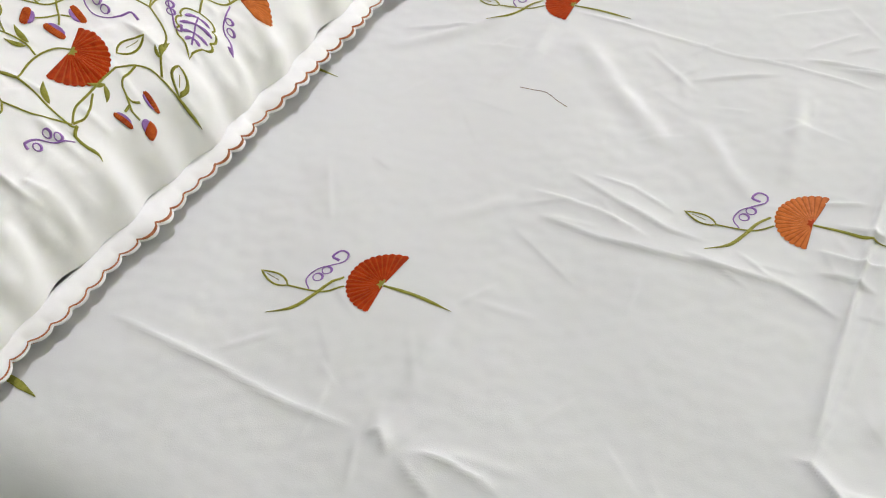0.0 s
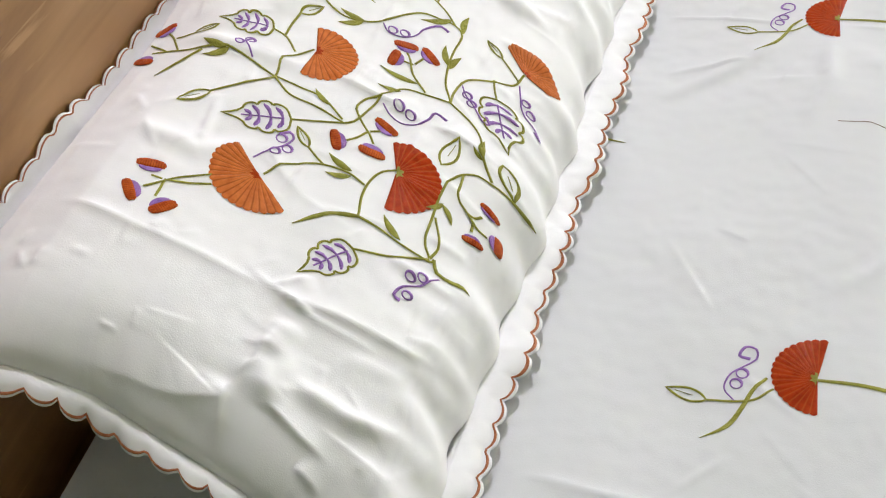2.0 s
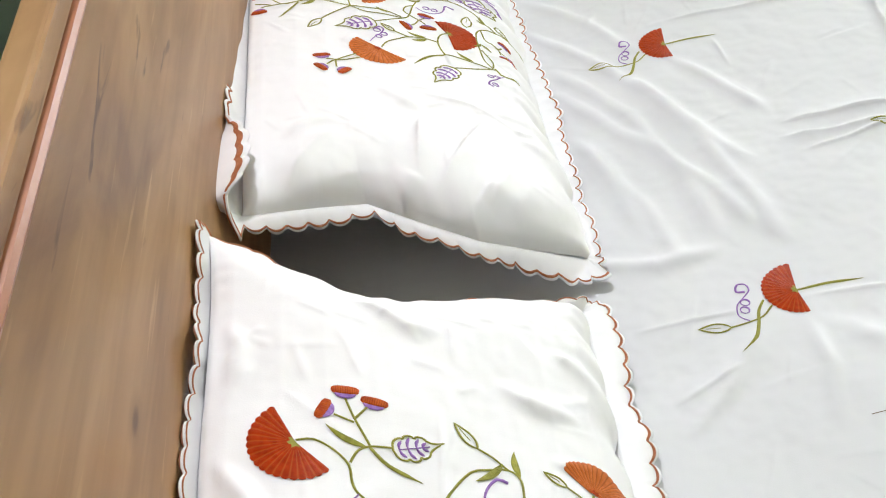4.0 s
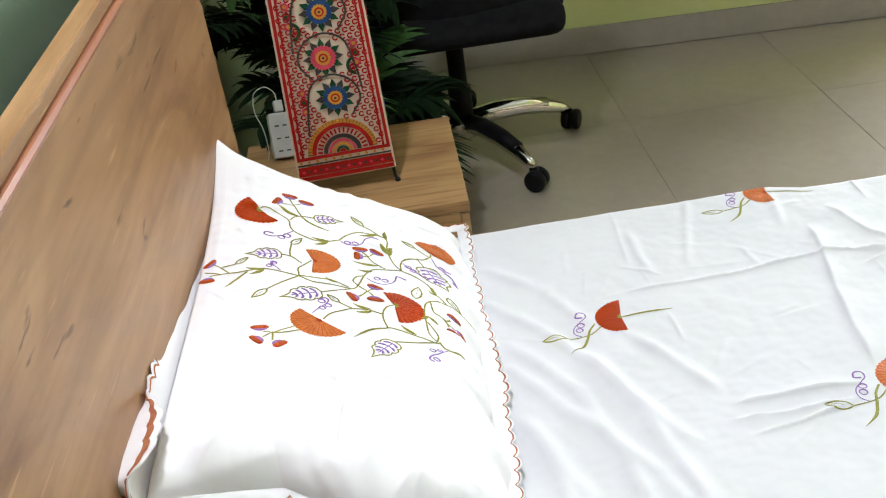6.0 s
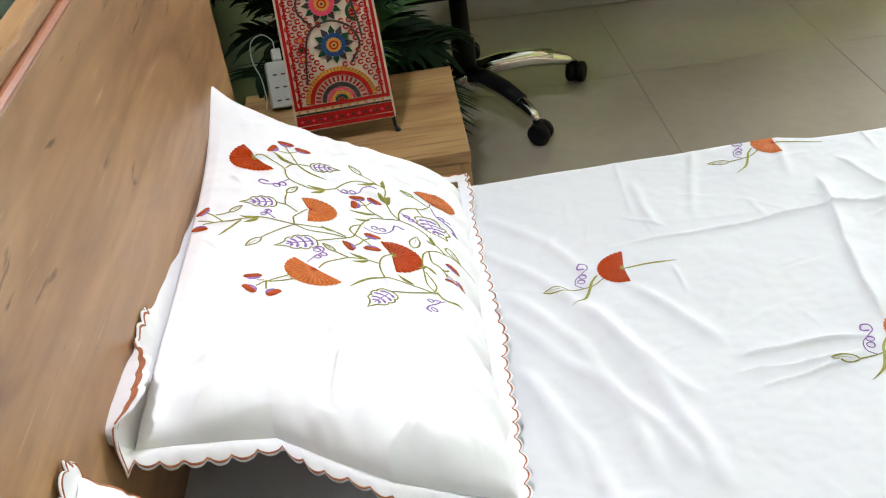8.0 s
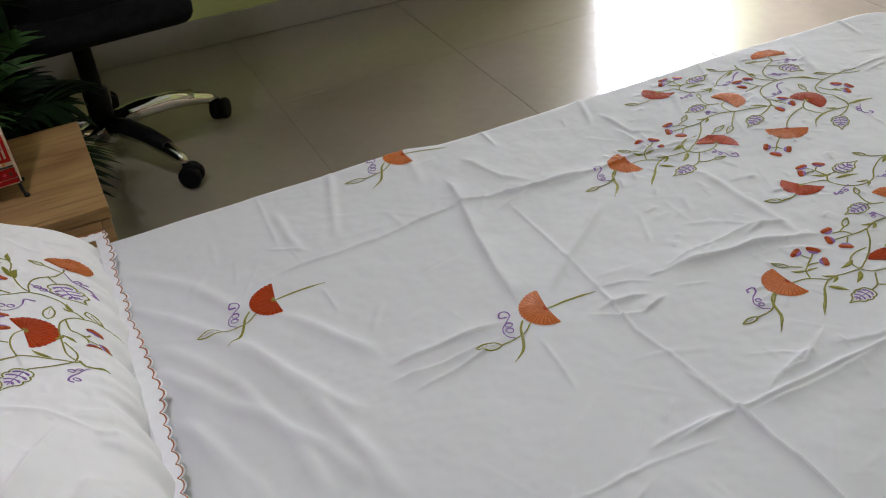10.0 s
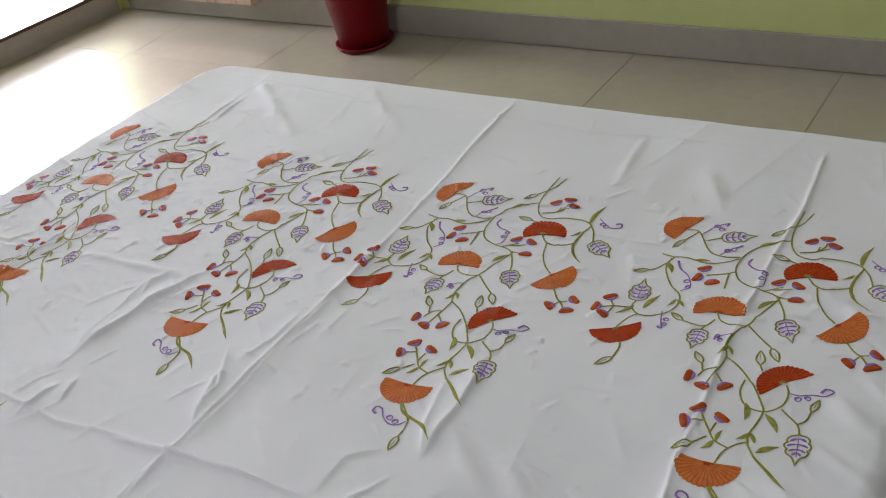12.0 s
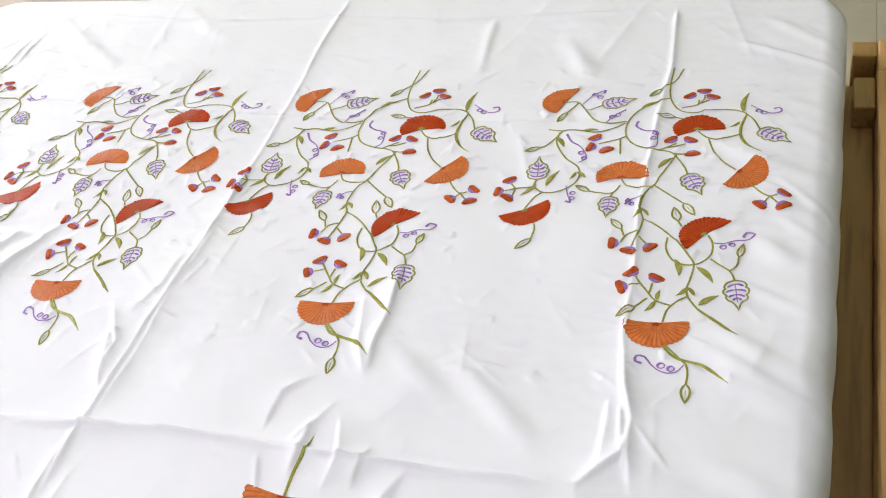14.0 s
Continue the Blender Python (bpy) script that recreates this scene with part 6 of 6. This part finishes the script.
# arched sun at the foot
cz0 = 0.052
for r0, r1, mat, layer in ((0.058, 0.066, INKYELLOW, 1), (0.050, 0.058, INKRED, 1), (0.028, 0.036, INKBLACK, 1), (0.021, 0.026, INKPINK, 1), (0.014, 0.019, INKYELLOW, 1), (0.007, 0.012, INKGREEN, 1), (0.0, 0.006, INKRED, 1)):
    painted("arch", band(0, cz0, max(r0, 0.0005), r1, 0.02, math.pi - 0.02), mat, layer)
for k in range(17):
    a = math.pi * (k + 0.5) / 17
    painted("ray", ribbon([(0.038 * math.cos(a), cz0 + 0.038 * math.sin(a)), (0.048 * math.cos(a), cz0 + 0.048 * math.sin(a))], 0.0035), INKRED, 1)
for k in range(30):
    a = math.pi * (k + 0.5) / 30
    painted("tick", ribbon([(0.059 * math.cos(a), cz0 + 0.059 * math.sin(a)), (0.066 * math.cos(a), cz0 + 0.066 * math.sin(a))], 0.0009), INKBLACK, 2)


def rosette(cx, cz, petal, heart):
    for k in range(12):
        a = 2 * math.pi * k / 12
        tip = (cx + 0.037 * math.cos(a), cz + 0.037 * math.sin(a))
        l0, l1 = (cx + 0.026 * math.cos(a - 0.24), cz + 0.026 * math.sin(a - 0.24)), (cx + 0.026 * math.cos(a + 0.24), cz + 0.026 * math.sin(a + 0.24))
        painted("petal", [(cx + 0.012 * math.cos(a), cz + 0.012 * math.sin(a)), l0, tip, l1], INKGREEN if k % 2 else INKBLACK, 1)
    painted("flower_ring", disc(cx, cz, 0.0225, 36, 12, 0.0012), petal, 2)
    painted("flower_ring", disc(cx, cz, 0.0135, 30, 15, 0.001), heart, 3)
    painted("flower_ring", disc(cx, cz, 0.0085, 20), INKRED, 4)
    painted("flower_ring", disc(cx, cz, 0.0055, 16), INKYELLOW, 5)
    painted("flower_ring", disc(cx, cz, 0.0025, 12), INKBLACK, 6)


for k, (cz, petal, heart, side) in enumerate(((0.160, INKBLUE, INKYELLOW, 1), (0.238, INKPINK, INKYELLOW, -1), (0.322, INKBLUE, INKYELLOW, 1), (0.402, INKPINK, INKYELLOW, -1))):
    rosette(0.004 * side, cz, petal, heart)
    sweep = [(-0.056 * side, cz - 0.068), (-0.05 * side, cz - 0.02), (-0.036 * side, cz + 0.028), (0.0, cz + 0.045), (0.036 * side, cz + 0.030), (0.05 * side, cz - 0.004), (0.03 * side, cz - 0.038)]
    painted("vine", ribbon([p for p in sweep if p[1] > 0.05], 0.0035), INKBLACK, 2)
    painted("crescent", band(0.052 * side, cz + 0.055, 0.012, 0.018, 1.7 if side > 0 else -1.4, 4.6 if side > 0 else 1.5), INKGREEN, 1)
    for j in range(5):
        a = (2.0 if side > 0 else -1.1) + 0.55 * j
        painted("ray", ribbon([(0.052 * side + 0.004 * math.cos(a), cz + 0.055 + 0.004 * math.sin(a)), (0.052 * side + 0.0115 * math.cos(a), cz + 0.055 + 0.0115 * math.sin(a))], 0.002), INKRED, 1)
    for j in range(3):
        painted("blossom", disc(-0.054 * side, cz + 0.018 * (j - 1), 0.0075, 16, 5, 0.0012), (INKPINK, INKRED, INKPINK)[j], 1)
        painted("blossom_heart", disc(-0.054 * side, cz + 0.018 * (j - 1), 0.0035, 12), (INKYELLOW, INKGREEN, INKYELLOW)[j], 2)
# the small red loops that fill the ground
random.seed(5)
for row in range(34):
    z = 0.062 + row * 0.0116
    span = half_w(z) - 0.016
    for col in range(11):
        x = -span + 2 * span * (col + 0.5 * (row % 2)) / 10.5
        clear = all(math.hypot(x, z - cz) > 0.040 for cz in (0.160, 0.238, 0.322, 0.402)) and math.hypot(x, z - cz0) > 0.069
        if clear and z < LH - 0.015:
            painted("loop", band(x, z, 0.0028, 0.0055, 0.4, 5.9, 10), INKRED, 1)
# painted right-hand side of the shade
for k in range(14):
    z = 0.03 + 0.03 * k
    ob = part("side_motif", flat_shape(disc(0, 0, 0.013, 16, 6, 0.002), 0.0006), (INKBLACK, INKRED, INKGREEN, INKBLUE)[k % 4], shade)
    ob.matrix_local = Matrix.Translation((half_w(z) + 0.0016, 0.012 * (-1) ** k, 0.03 + z)) @ Matrix.Rotation(radians(90), 4, "Z")

# extension board with plug and cable
ext = empty("extension_board", pose(-0.128, 2.03, TZ + 0.004) @ pose(0, 0, 0, -28, 6, 14) @ Matrix.Scale(0.72, 4), "white plastic extension board with a plug and loose cable", "extension board")
part("housing", boxed(-0.035, 0.03, -0.018, 0.018, 0.0, 0.13, 0.007, 3), WHITEPL, ext)
for k in range(3):
    for dx in (-0.014, 0.009):
        part("socket", boxed(dx - 0.006, dx + 0.006, -0.0192, -0.0178, 0.018 + 0.036 * k, 0.022 + 0.036 * k), INKBLACK, ext)
plug = part("plug", boxed(-0.012, 0.014, -0.02, 0.006, 0.131, 0.165, 0.005, 3), WHITEPL, ext)
loop_pts = [(0.0, -0.006, 0.162), (-0.004, -0.008, 0.19), (-0.03, -0.008, 0.208), (-0.062, -0.006, 0.19), (-0.066, 0.0, 0.14), (-0.05, 0.004, 0.09), (-0.045, 0.006, 0.03), (-0.05, 0.01, 0.004)]
part("cable", tube([tuple(p) for p in glide(loop_pts, 0.006)], 0.0016, 7), WHITEPL, ext, "thin white cable")

# ------------------------------------------------------------------ plants


def frond(length, lift, droop, pairs, leaf_len, width, bm, turn):
    """A feather palm leaf: an arched rib with paired, folded leaflets."""
    rib = []
    for k in range(13):
        t = k / 12
        rib.append(Vector((length * t * math.cos(lift) * (1 - 0.12 * t), 0, length * t * math.sin(lift) - droop * t**2)))
    m = Matrix.Rotation(turn, 4, "Z")
    tube([m @ p for p in rib], [0.004 * (1 - 0.8 * k / 12) for k in range(13)], 6, bm)
    for k in range(pairs):
        t = 0.22 + 0.76 * k / pairs
        i = min(int(t * 12), 11)
        at = rib[i].lerp(rib[i + 1], t * 12 - i)
        ahead = (rib[i + 1] - rib[i]).normalized()
        size = leaf_len * (0.55 + 0.45 * math.sin(math.pi * min(1, t * 1.05))) * random.uniform(0.85, 1.1)
        for side in (-1, 1):
            away = (ahead * 0.75 + Vector((0, side * 1.0, random.uniform(-0.05, 0.25)))).normalized()
            q = []
            for j in range(6):
                s = j / 5
                c = at + away * size * s + Vector((0, 0, -0.35 * size * s * s))
                w = width * math.sin(math.pi * (0.12 + 0.88 * s) ** 0.7) * (1 if j < 5 else 0.05)
                flat = ahead.cross(away).cross(away).normalized()
                q.append((c + flat * w, c + Vector((0, 0, -0.15 * w)), c - flat * w))
            vs = [[bm.verts.new(m @ v) for v in tri] for tri in q]
            for a, b in zip(vs, vs[1:]):
                bm.faces.new((a[0], a[1], b[1], b[0]))
                bm.faces.new((a[1], a[2], b[2], b[1]))
    return bm


def potted_palm(x, y, z, pot_r, pot_h, fronds, scale, seed, label, mat=None):
    random.seed(seed)
    root = empty("potted_palm", pose(x, y, z), label, "potted plant")
    part("pot", lathe([(pot_r * 0.72, 0), (pot_r * 0.76, 0.004), (pot_r, pot_h - 0.02), (pot_r * 1.06, pot_h - 0.018), (pot_r * 1.06, pot_h), (pot_r * 0.95, pot_h), (pot_r * 0.93, pot_h - 0.02)], 30), POTDARK, root, "dark plant pot", True)
    part("soil", lathe([(pot_r * 0.9, pot_h - 0.03), (pot_r * 0.85, pot_h - 0.015), (0.01, pot_h - 0.012)], 20), SOIL, root, smooth=True)
    for k, (turn, length, lift, droop) in enumerate(fronds):
        bm = frond(length * scale, radians(lift), droop * scale, 15, 0.17 * scale, 0.0095 * scale, bmesh.new(), radians(turn))
        # every fifth frond takes the lit colour, the rest the shaded one
        ob = part("frond", bm, LEAF_LIT if mat and k % 5 == 0 else LEAF_SHADED, root, smooth=True)
        ob.location = (0, 0, pot_h - 0.02)
    return root


random.seed(31)
SPREAD = [(random.uniform(0, 360), random.uniform(0.4, 0.6), random.uniform(48, 82), random.uniform(0.2, 0.36)) for _ in range(24)]
potted_palm(0.03, 2.36, 0.0, 0.13, 0.26, [(a, l * (0.72 if a < 60 or a > 300 else 1), e, d) for a, l, e, d in SPREAD], 1.0, 4,
            "green feather palm, most fronds coloured as shaded, in a dark pot behind the bedside table", True)
SPREAD = [(random.uniform(150, 380), random.uniform(0.55, 0.85), random.uniform(52, 82), random.uniform(0.25, 0.4)) for _ in range(24)]
potted_palm(-0.08, 2.62, 0.0, 0.14, 0.3, SPREAD, 1.05, 9, "bushy palm, most fronds coloured as shaded, in a pot by the wall", True)

# ------------------------------------------------------------------ office chair

chair = empty("office_chair", pose(0.288, 2.764, 0), "black office chair on a chrome star base with castors", "office chair")
part("gas_column", lathe([(0.032, 0.08), (0.032, 0.2), (0.024, 0.205), (0.024, 0.36)], 20), BLACK, chair, smooth=True)
part("hub", lathe([(0.042, 0.062), (0.048, 0.07), (0.048, 0.105), (0.04, 0.115)], 24), CHROME, chair, smooth=True)
for k in range(5):
    a = radians(11 + 72 * k)
    c, s_ = math.cos(a), math.sin(a)
    prof = [(0.03, 0.10, 0.026), (0.10, 0.108, 0.025), (0.18, 0.103, 0.023), (0.25, 0.088, 0.020), (0.295, 0.072, 0.016), (0.315, 0.058, 0.012)]
    arm = part("arm", tube([(r * c, r * s_, z) for r, z, w in prof], [w for r, z, w in prof], 12), CHROME, chair, "polished chrome arm", True)
    part("arm_cover", tube([(r * c, r * s_, z + 0.006) for r, z, w in prof[:4]], [w * 0.98 for r, z, w in prof[:4]], 12), BLACK if k == 4 else CHROME, arm, smooth=True)
    castor = part("castor", tube([(0.315 * c, 0.315 * s_, 0.062), (0.322 * c, 0.322 * s_, 0.05)], 0.009, 8), BLACK, chair)
    swing = a + 0.9 + 0.7 * k
    for side in (-1, 1):
        bm = lathe([(0.012, -0.010), (0.026, -0.011), (0.0295, -0.006), (0.0295, 0.006), (0.026, 0.011), (0.012, 0.010)], 20)
        bmesh.ops.transform(bm, matrix=Matrix.Translation((0.322 * c, 0.322 * s_, 0.0298)) @ Matrix.Rotation(swing, 4, "Z") @ Matrix.Rotation(radians(90), 4, "X") @ Matrix.Translation((0, 0, side * 0.0135)), verts=bm.verts)
        part("wheel", bm, BLACK, castor, smooth=True)
bm = boxed(-0.27, 0.27, -0.27, 0.26, 0.40, 0.49, 0.045, 4)
part("seat", bm, MESHBLACK, chair, "black upholstered seat", True)
part("seat_plate", boxed(-0.1, 0.1, -0.1, 0.1, 0.36, 0.40, 0.01), BLACK, chair)
bm = bmesh.new()
cols, rows_n = 13, 17
vs = []
for j in range(rows_n):
    v = j / (rows_n - 1)
    half = 0.275 * (0.86 + 0.14 * math.sin(math.pi * v)) * (1 - 0.22 * max(0, 0.12 - v) / 0.12) * (1 - 0.3 * max(0, v - 0.85) / 0.15)
    row = []
    for i in range(cols):
        u = 2 * i / (cols - 1) - 1
        row.append(bm.verts.new((half * u, -0.235 - 0.05 * v + 0.06 * (1 - u * u) * -1 + 0.05, 0.415 + 0.64 * v)))
    vs.append(row)
for a, b in zip(vs, vs[1:]):
    for i in range(cols - 1):
        bm.faces.new((a[i], a[i + 1], b[i + 1], b[i]))
back = part("backrest", bm, MESHBLACK, chair, "black backrest", True)
thick = back.modifiers.new("thickness", "SOLIDIFY")
thick.thickness = 0.035
for side in (-1, 1):
    part("armrest", tube([(side * 0.27, -0.12, 0.44), (side * 0.29, -0.12, 0.62), (side * 0.29, 0.12, 0.64)], 0.016, 10), BLACK, chair, smooth=True)

# ------------------------------------------------------------------ red pot with a plant

pot = empty("red_flower_pot", pose(2.752, 1.975, 0) @ Matrix.Scale(0.90, 4), "red plastic flower pot with a bare-stemmed plant on the tiles", "flower pot")
body = part("pot", lathe([(0.084, 0.012), (0.090, 0.014), (0.112, 0.20), (0.121, 0.203), (0.123, 0.232), (0.116, 0.234), (0.106, 0.228), (0.104, 0.2)], 40), POTRED, pot, smooth=True)
part("saucer", lathe([(0.085, 0.0), (0.099, 0.003), (0.107, 0.018), (0.103, 0.018), (0.094, 0.008)], 40), POTRED, pot, smooth=True)
part("soil", lathe([(0.103, 0.19), (0.1, 0.205), (0.01, 0.212)], 24), SOIL, pot, smooth=True)
part("trunk", tube([(0.0, 0.0, 0.2), (0.01, -0.006, 0.32), (0.004, 0.004, 0.5), (0.012, 0.0, 0.72)], [0.017, 0.0155, 0.015, 0.013], 12), BARK, pot, smooth=True)
part("trunk", tube([(-0.02, 0.03, 0.2), (-0.024, 0.034, 0.3), (-0.018, 0.036, 0.5)], [0.011, 0.010, 0.009], 10), BARK, pot, smooth=True)
part("shoot", tube([(0.03, -0.05, 0.2), (0.02, -0.06, 0.26), (0.03, -0.1, 0.32), (0.04, -0.14, 0.34)], [0.003, 0.0028, 0.0025, 0.002], 6), BARK, pot, smooth=True)
random.seed(21)
crown = bmesh.new()
for k in range(14):
    frond(0.42, radians(random.uniform(20, 70)), 0.2, 9, 0.11, 0.007, crown, radians(k * 26 + random.uniform(-8, 8)))
# same leaf colour with the shade already in it
cr = part("crown", crown, LEAF_SHADED, pot, smooth=True)
cr.location = (0.012, 0, 0.72)

# ------------------------------------------------------------------ curtains


def printed_cloth():
    m = material("printed_curtain", (0.47, 0.385, 0.265), 0.85)
    n, l, b = nodes_of(m)
    uv, vor, no = n.new("ShaderNodeUVMap"), n.new("ShaderNodeTexVoronoi"), n.new("ShaderNodeTexNoise")
    vor.inputs["Scale"].default_value, vor.inputs["Randomness"].default_value = 17, 1.0
    no.inputs["Scale"].default_value, no.inputs["Detail"].default_value = 22, 3
    add = n.new("ShaderNodeVectorMath")
    sc = n.new("ShaderNodeVectorMath")
    sc.operation = "SCALE"
    sc.inputs["Scale"].default_value = 0.07
    l.new(uv.outputs[0], no.inputs["Vector"])
    l.new(no.outputs["Color"], sc.inputs[0])
    l.new(uv.outputs[0], add.inputs[0])
    l.new(sc.outputs[0], add.inputs[1])
    l.new(add.outputs[0], vor.inputs["Vector"])
    ramp, tint, mix = n.new("ShaderNodeValToRGB"), n.new("ShaderNodeValToRGB"), n.new("ShaderNodeMix")
    ramp.color_ramp.elements[0].position, ramp.color_ramp.elements[1].position = 0.40, 0.46
    ramp.color_ramp.elements[0].color, ramp.color_ramp.elements[1].color = (1, 1, 1, 1), (0, 0, 0, 1)
    l.new(vor.outputs["Distance"], ramp.inputs["Fac"])
    tint.color_ramp.elements[0].color, tint.color_ramp.elements[1].color = (0.05, 0.018, 0.012, 1), (0.42, 0.27, 0.13, 1)
    l.new(vor.outputs["Color"], tint.inputs["Fac"])
    mix.data_type = "RGBA"
    ground_t, ground_r = n.new("ShaderNodeTexNoise"), n.new("ShaderNodeValToRGB")
    ground_t.inputs["Scale"].default_value, ground_t.inputs["Detail"].default_value = 5.5, 1.5
    l.new(uv.outputs[0], ground_t.inputs["Vector"])
    ground_r.color_ramp.elements[0].position, ground_r.color_ramp.elements[1].position = 0.44, 0.56
    ground_r.color_ramp.elements[0].color, ground_r.color_ramp.elements[1].color = (0.20, 0.105, 0.05, 1), (0.50, 0.42, 0.30, 1)
    l.new(ground_t.outputs["Fac"], ground_r.inputs["Fac"])
    l.new(ground_r.outputs["Color"], mix.inputs[6])
    l.new(ramp.outputs["Color"], mix.inputs[0])
    l.new(tint.outputs["Color"], mix.inputs[7])
    l.new(mix.outputs[2], b.inputs["Base Color"])
    return m


CURTAIN = printed_cloth()


def curtain(x0, x1, z0, seed, label):
    random.seed(seed)
    root = empty("curtain", SKEW @ pose(0, ROOM_Y1, 0), label, "curtain", "curtains on the door wall")
    n, rows_n = 90, 14
    pleats = round((x1 - x0) / 0.075)
    v, uv = [], []
    run = 0.0
    for j in range(rows_n):
        t = j / (rows_n - 1)
        for i in range(n):
            s = i / (n - 1)
            wobble = 0.35 * math.sin(2.3 * s * math.pi + seed)
            deep = (0.022 + 0.016 * t) * math.sin(2 * math.pi * pleats * s + wobble)
            v.append((x0 + (x1 - x0) * s + 0.01 * t * math.sin(7 * s + seed), -0.062 + deep, 2.2 - (2.2 - z0 + 0.012 * math.sin(2 * math.pi * pleats * s + 1 + wobble)) * t))
            uv.append((s * (x1 - x0) * 2.1, t * (2.2 - z0)))
    f = [(j * n + i, j * n + i + 1, (j + 1) * n + i + 1, (j + 1) * n + i) for j in range(rows_n - 1) for i in range(n - 1)]
    ob = new("curtain_panel", mesh_of("curtain_panel", v, f, CURTAIN, uv))
    ob.parent = root
    th = ob.modifiers.new("thickness", "SOLIDIFY")
    th.thickness = 0.002
    part("rod", tube([(x0 - 0.06, -0.06, 2.22), (x1 + 0.06, -0.06, 2.22)], 0.011, 10), IRON, root)
    for x in (x0 - 0.03, x1 + 0.03):
        part("bracket", tube([(x, -0.06, 2.22), (x, -0.0005, 2.22)], 0.007, 8), IRON, root)


curtain(0.82, 1.41, 0.262, 2, "beige curtain printed with brown leaves hanging in pleats")
curtain(1.54, 1.85, 0.25, 5, "narrow beige curtain printed with brown leaves beside the door")

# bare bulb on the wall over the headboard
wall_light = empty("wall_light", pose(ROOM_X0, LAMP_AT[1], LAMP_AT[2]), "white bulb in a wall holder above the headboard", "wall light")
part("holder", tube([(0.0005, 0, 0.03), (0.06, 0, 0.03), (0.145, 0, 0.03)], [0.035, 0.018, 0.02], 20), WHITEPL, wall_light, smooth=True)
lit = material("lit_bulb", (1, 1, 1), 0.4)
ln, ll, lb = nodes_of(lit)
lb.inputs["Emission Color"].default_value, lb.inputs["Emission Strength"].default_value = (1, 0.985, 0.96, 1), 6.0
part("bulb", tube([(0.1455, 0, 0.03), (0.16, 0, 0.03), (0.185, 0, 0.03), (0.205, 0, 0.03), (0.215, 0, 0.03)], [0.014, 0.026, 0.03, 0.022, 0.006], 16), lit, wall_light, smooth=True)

# ------------------------------------------------------------------ floor tiles

floor = empty("floor", Matrix(), "glossy beige vitrified tile floor with thin dark joints", "floor", kind="structure")
part("grout_bed", boxed(ROOM_X0, ROOM_X1, ROOM_Y0, FLOOR_Y1, -0.1, -0.0015), GROUT, floor)
TILE_W, TILE_X0, TILE_Y0 = 0.577, 0.766, 3.393
xs = sorted({ROOM_X0, ROOM_X1} | {TILE_X0 + TILE_W * k for k in range(-4, 6) if ROOM_X0 < TILE_X0 + TILE_W * k < ROOM_X1})
ys = sorted({ROOM_Y0, FLOOR_Y1} | {TILE_Y0 - TILE_W * k for k in range(0, 12) if ROOM_Y0 < TILE_Y0 - TILE_W * k < FLOOR_Y1})
shared = {}
for x0, x1 in zip(xs, xs[1:]):
    for y0, y1 in zip(ys, ys[1:]):
        w, d = round(x1 - x0, 4), round(y1 - y0, 4)
        if min(w, d) < 0.01:
            continue
        if (w, d) not in shared:
            bm = boxed(-w / 2 + 0.0005, w / 2 - 0.0005, -d / 2 + 0.0005, d / 2 - 0.0005, -0.008, 0.0, 0.0006, 1)
            me = bpy.data.meshes.new("tile")
            bm.to_mesh(me)
            bm.free()
            me.materials.append(TILE)
            shared[w, d] = me
        ob = new("tile", shared[w, d])
        ob.location = ((x0 + x1) / 2, (y0 + y1) / 2, 0)
        ob.parent = floor
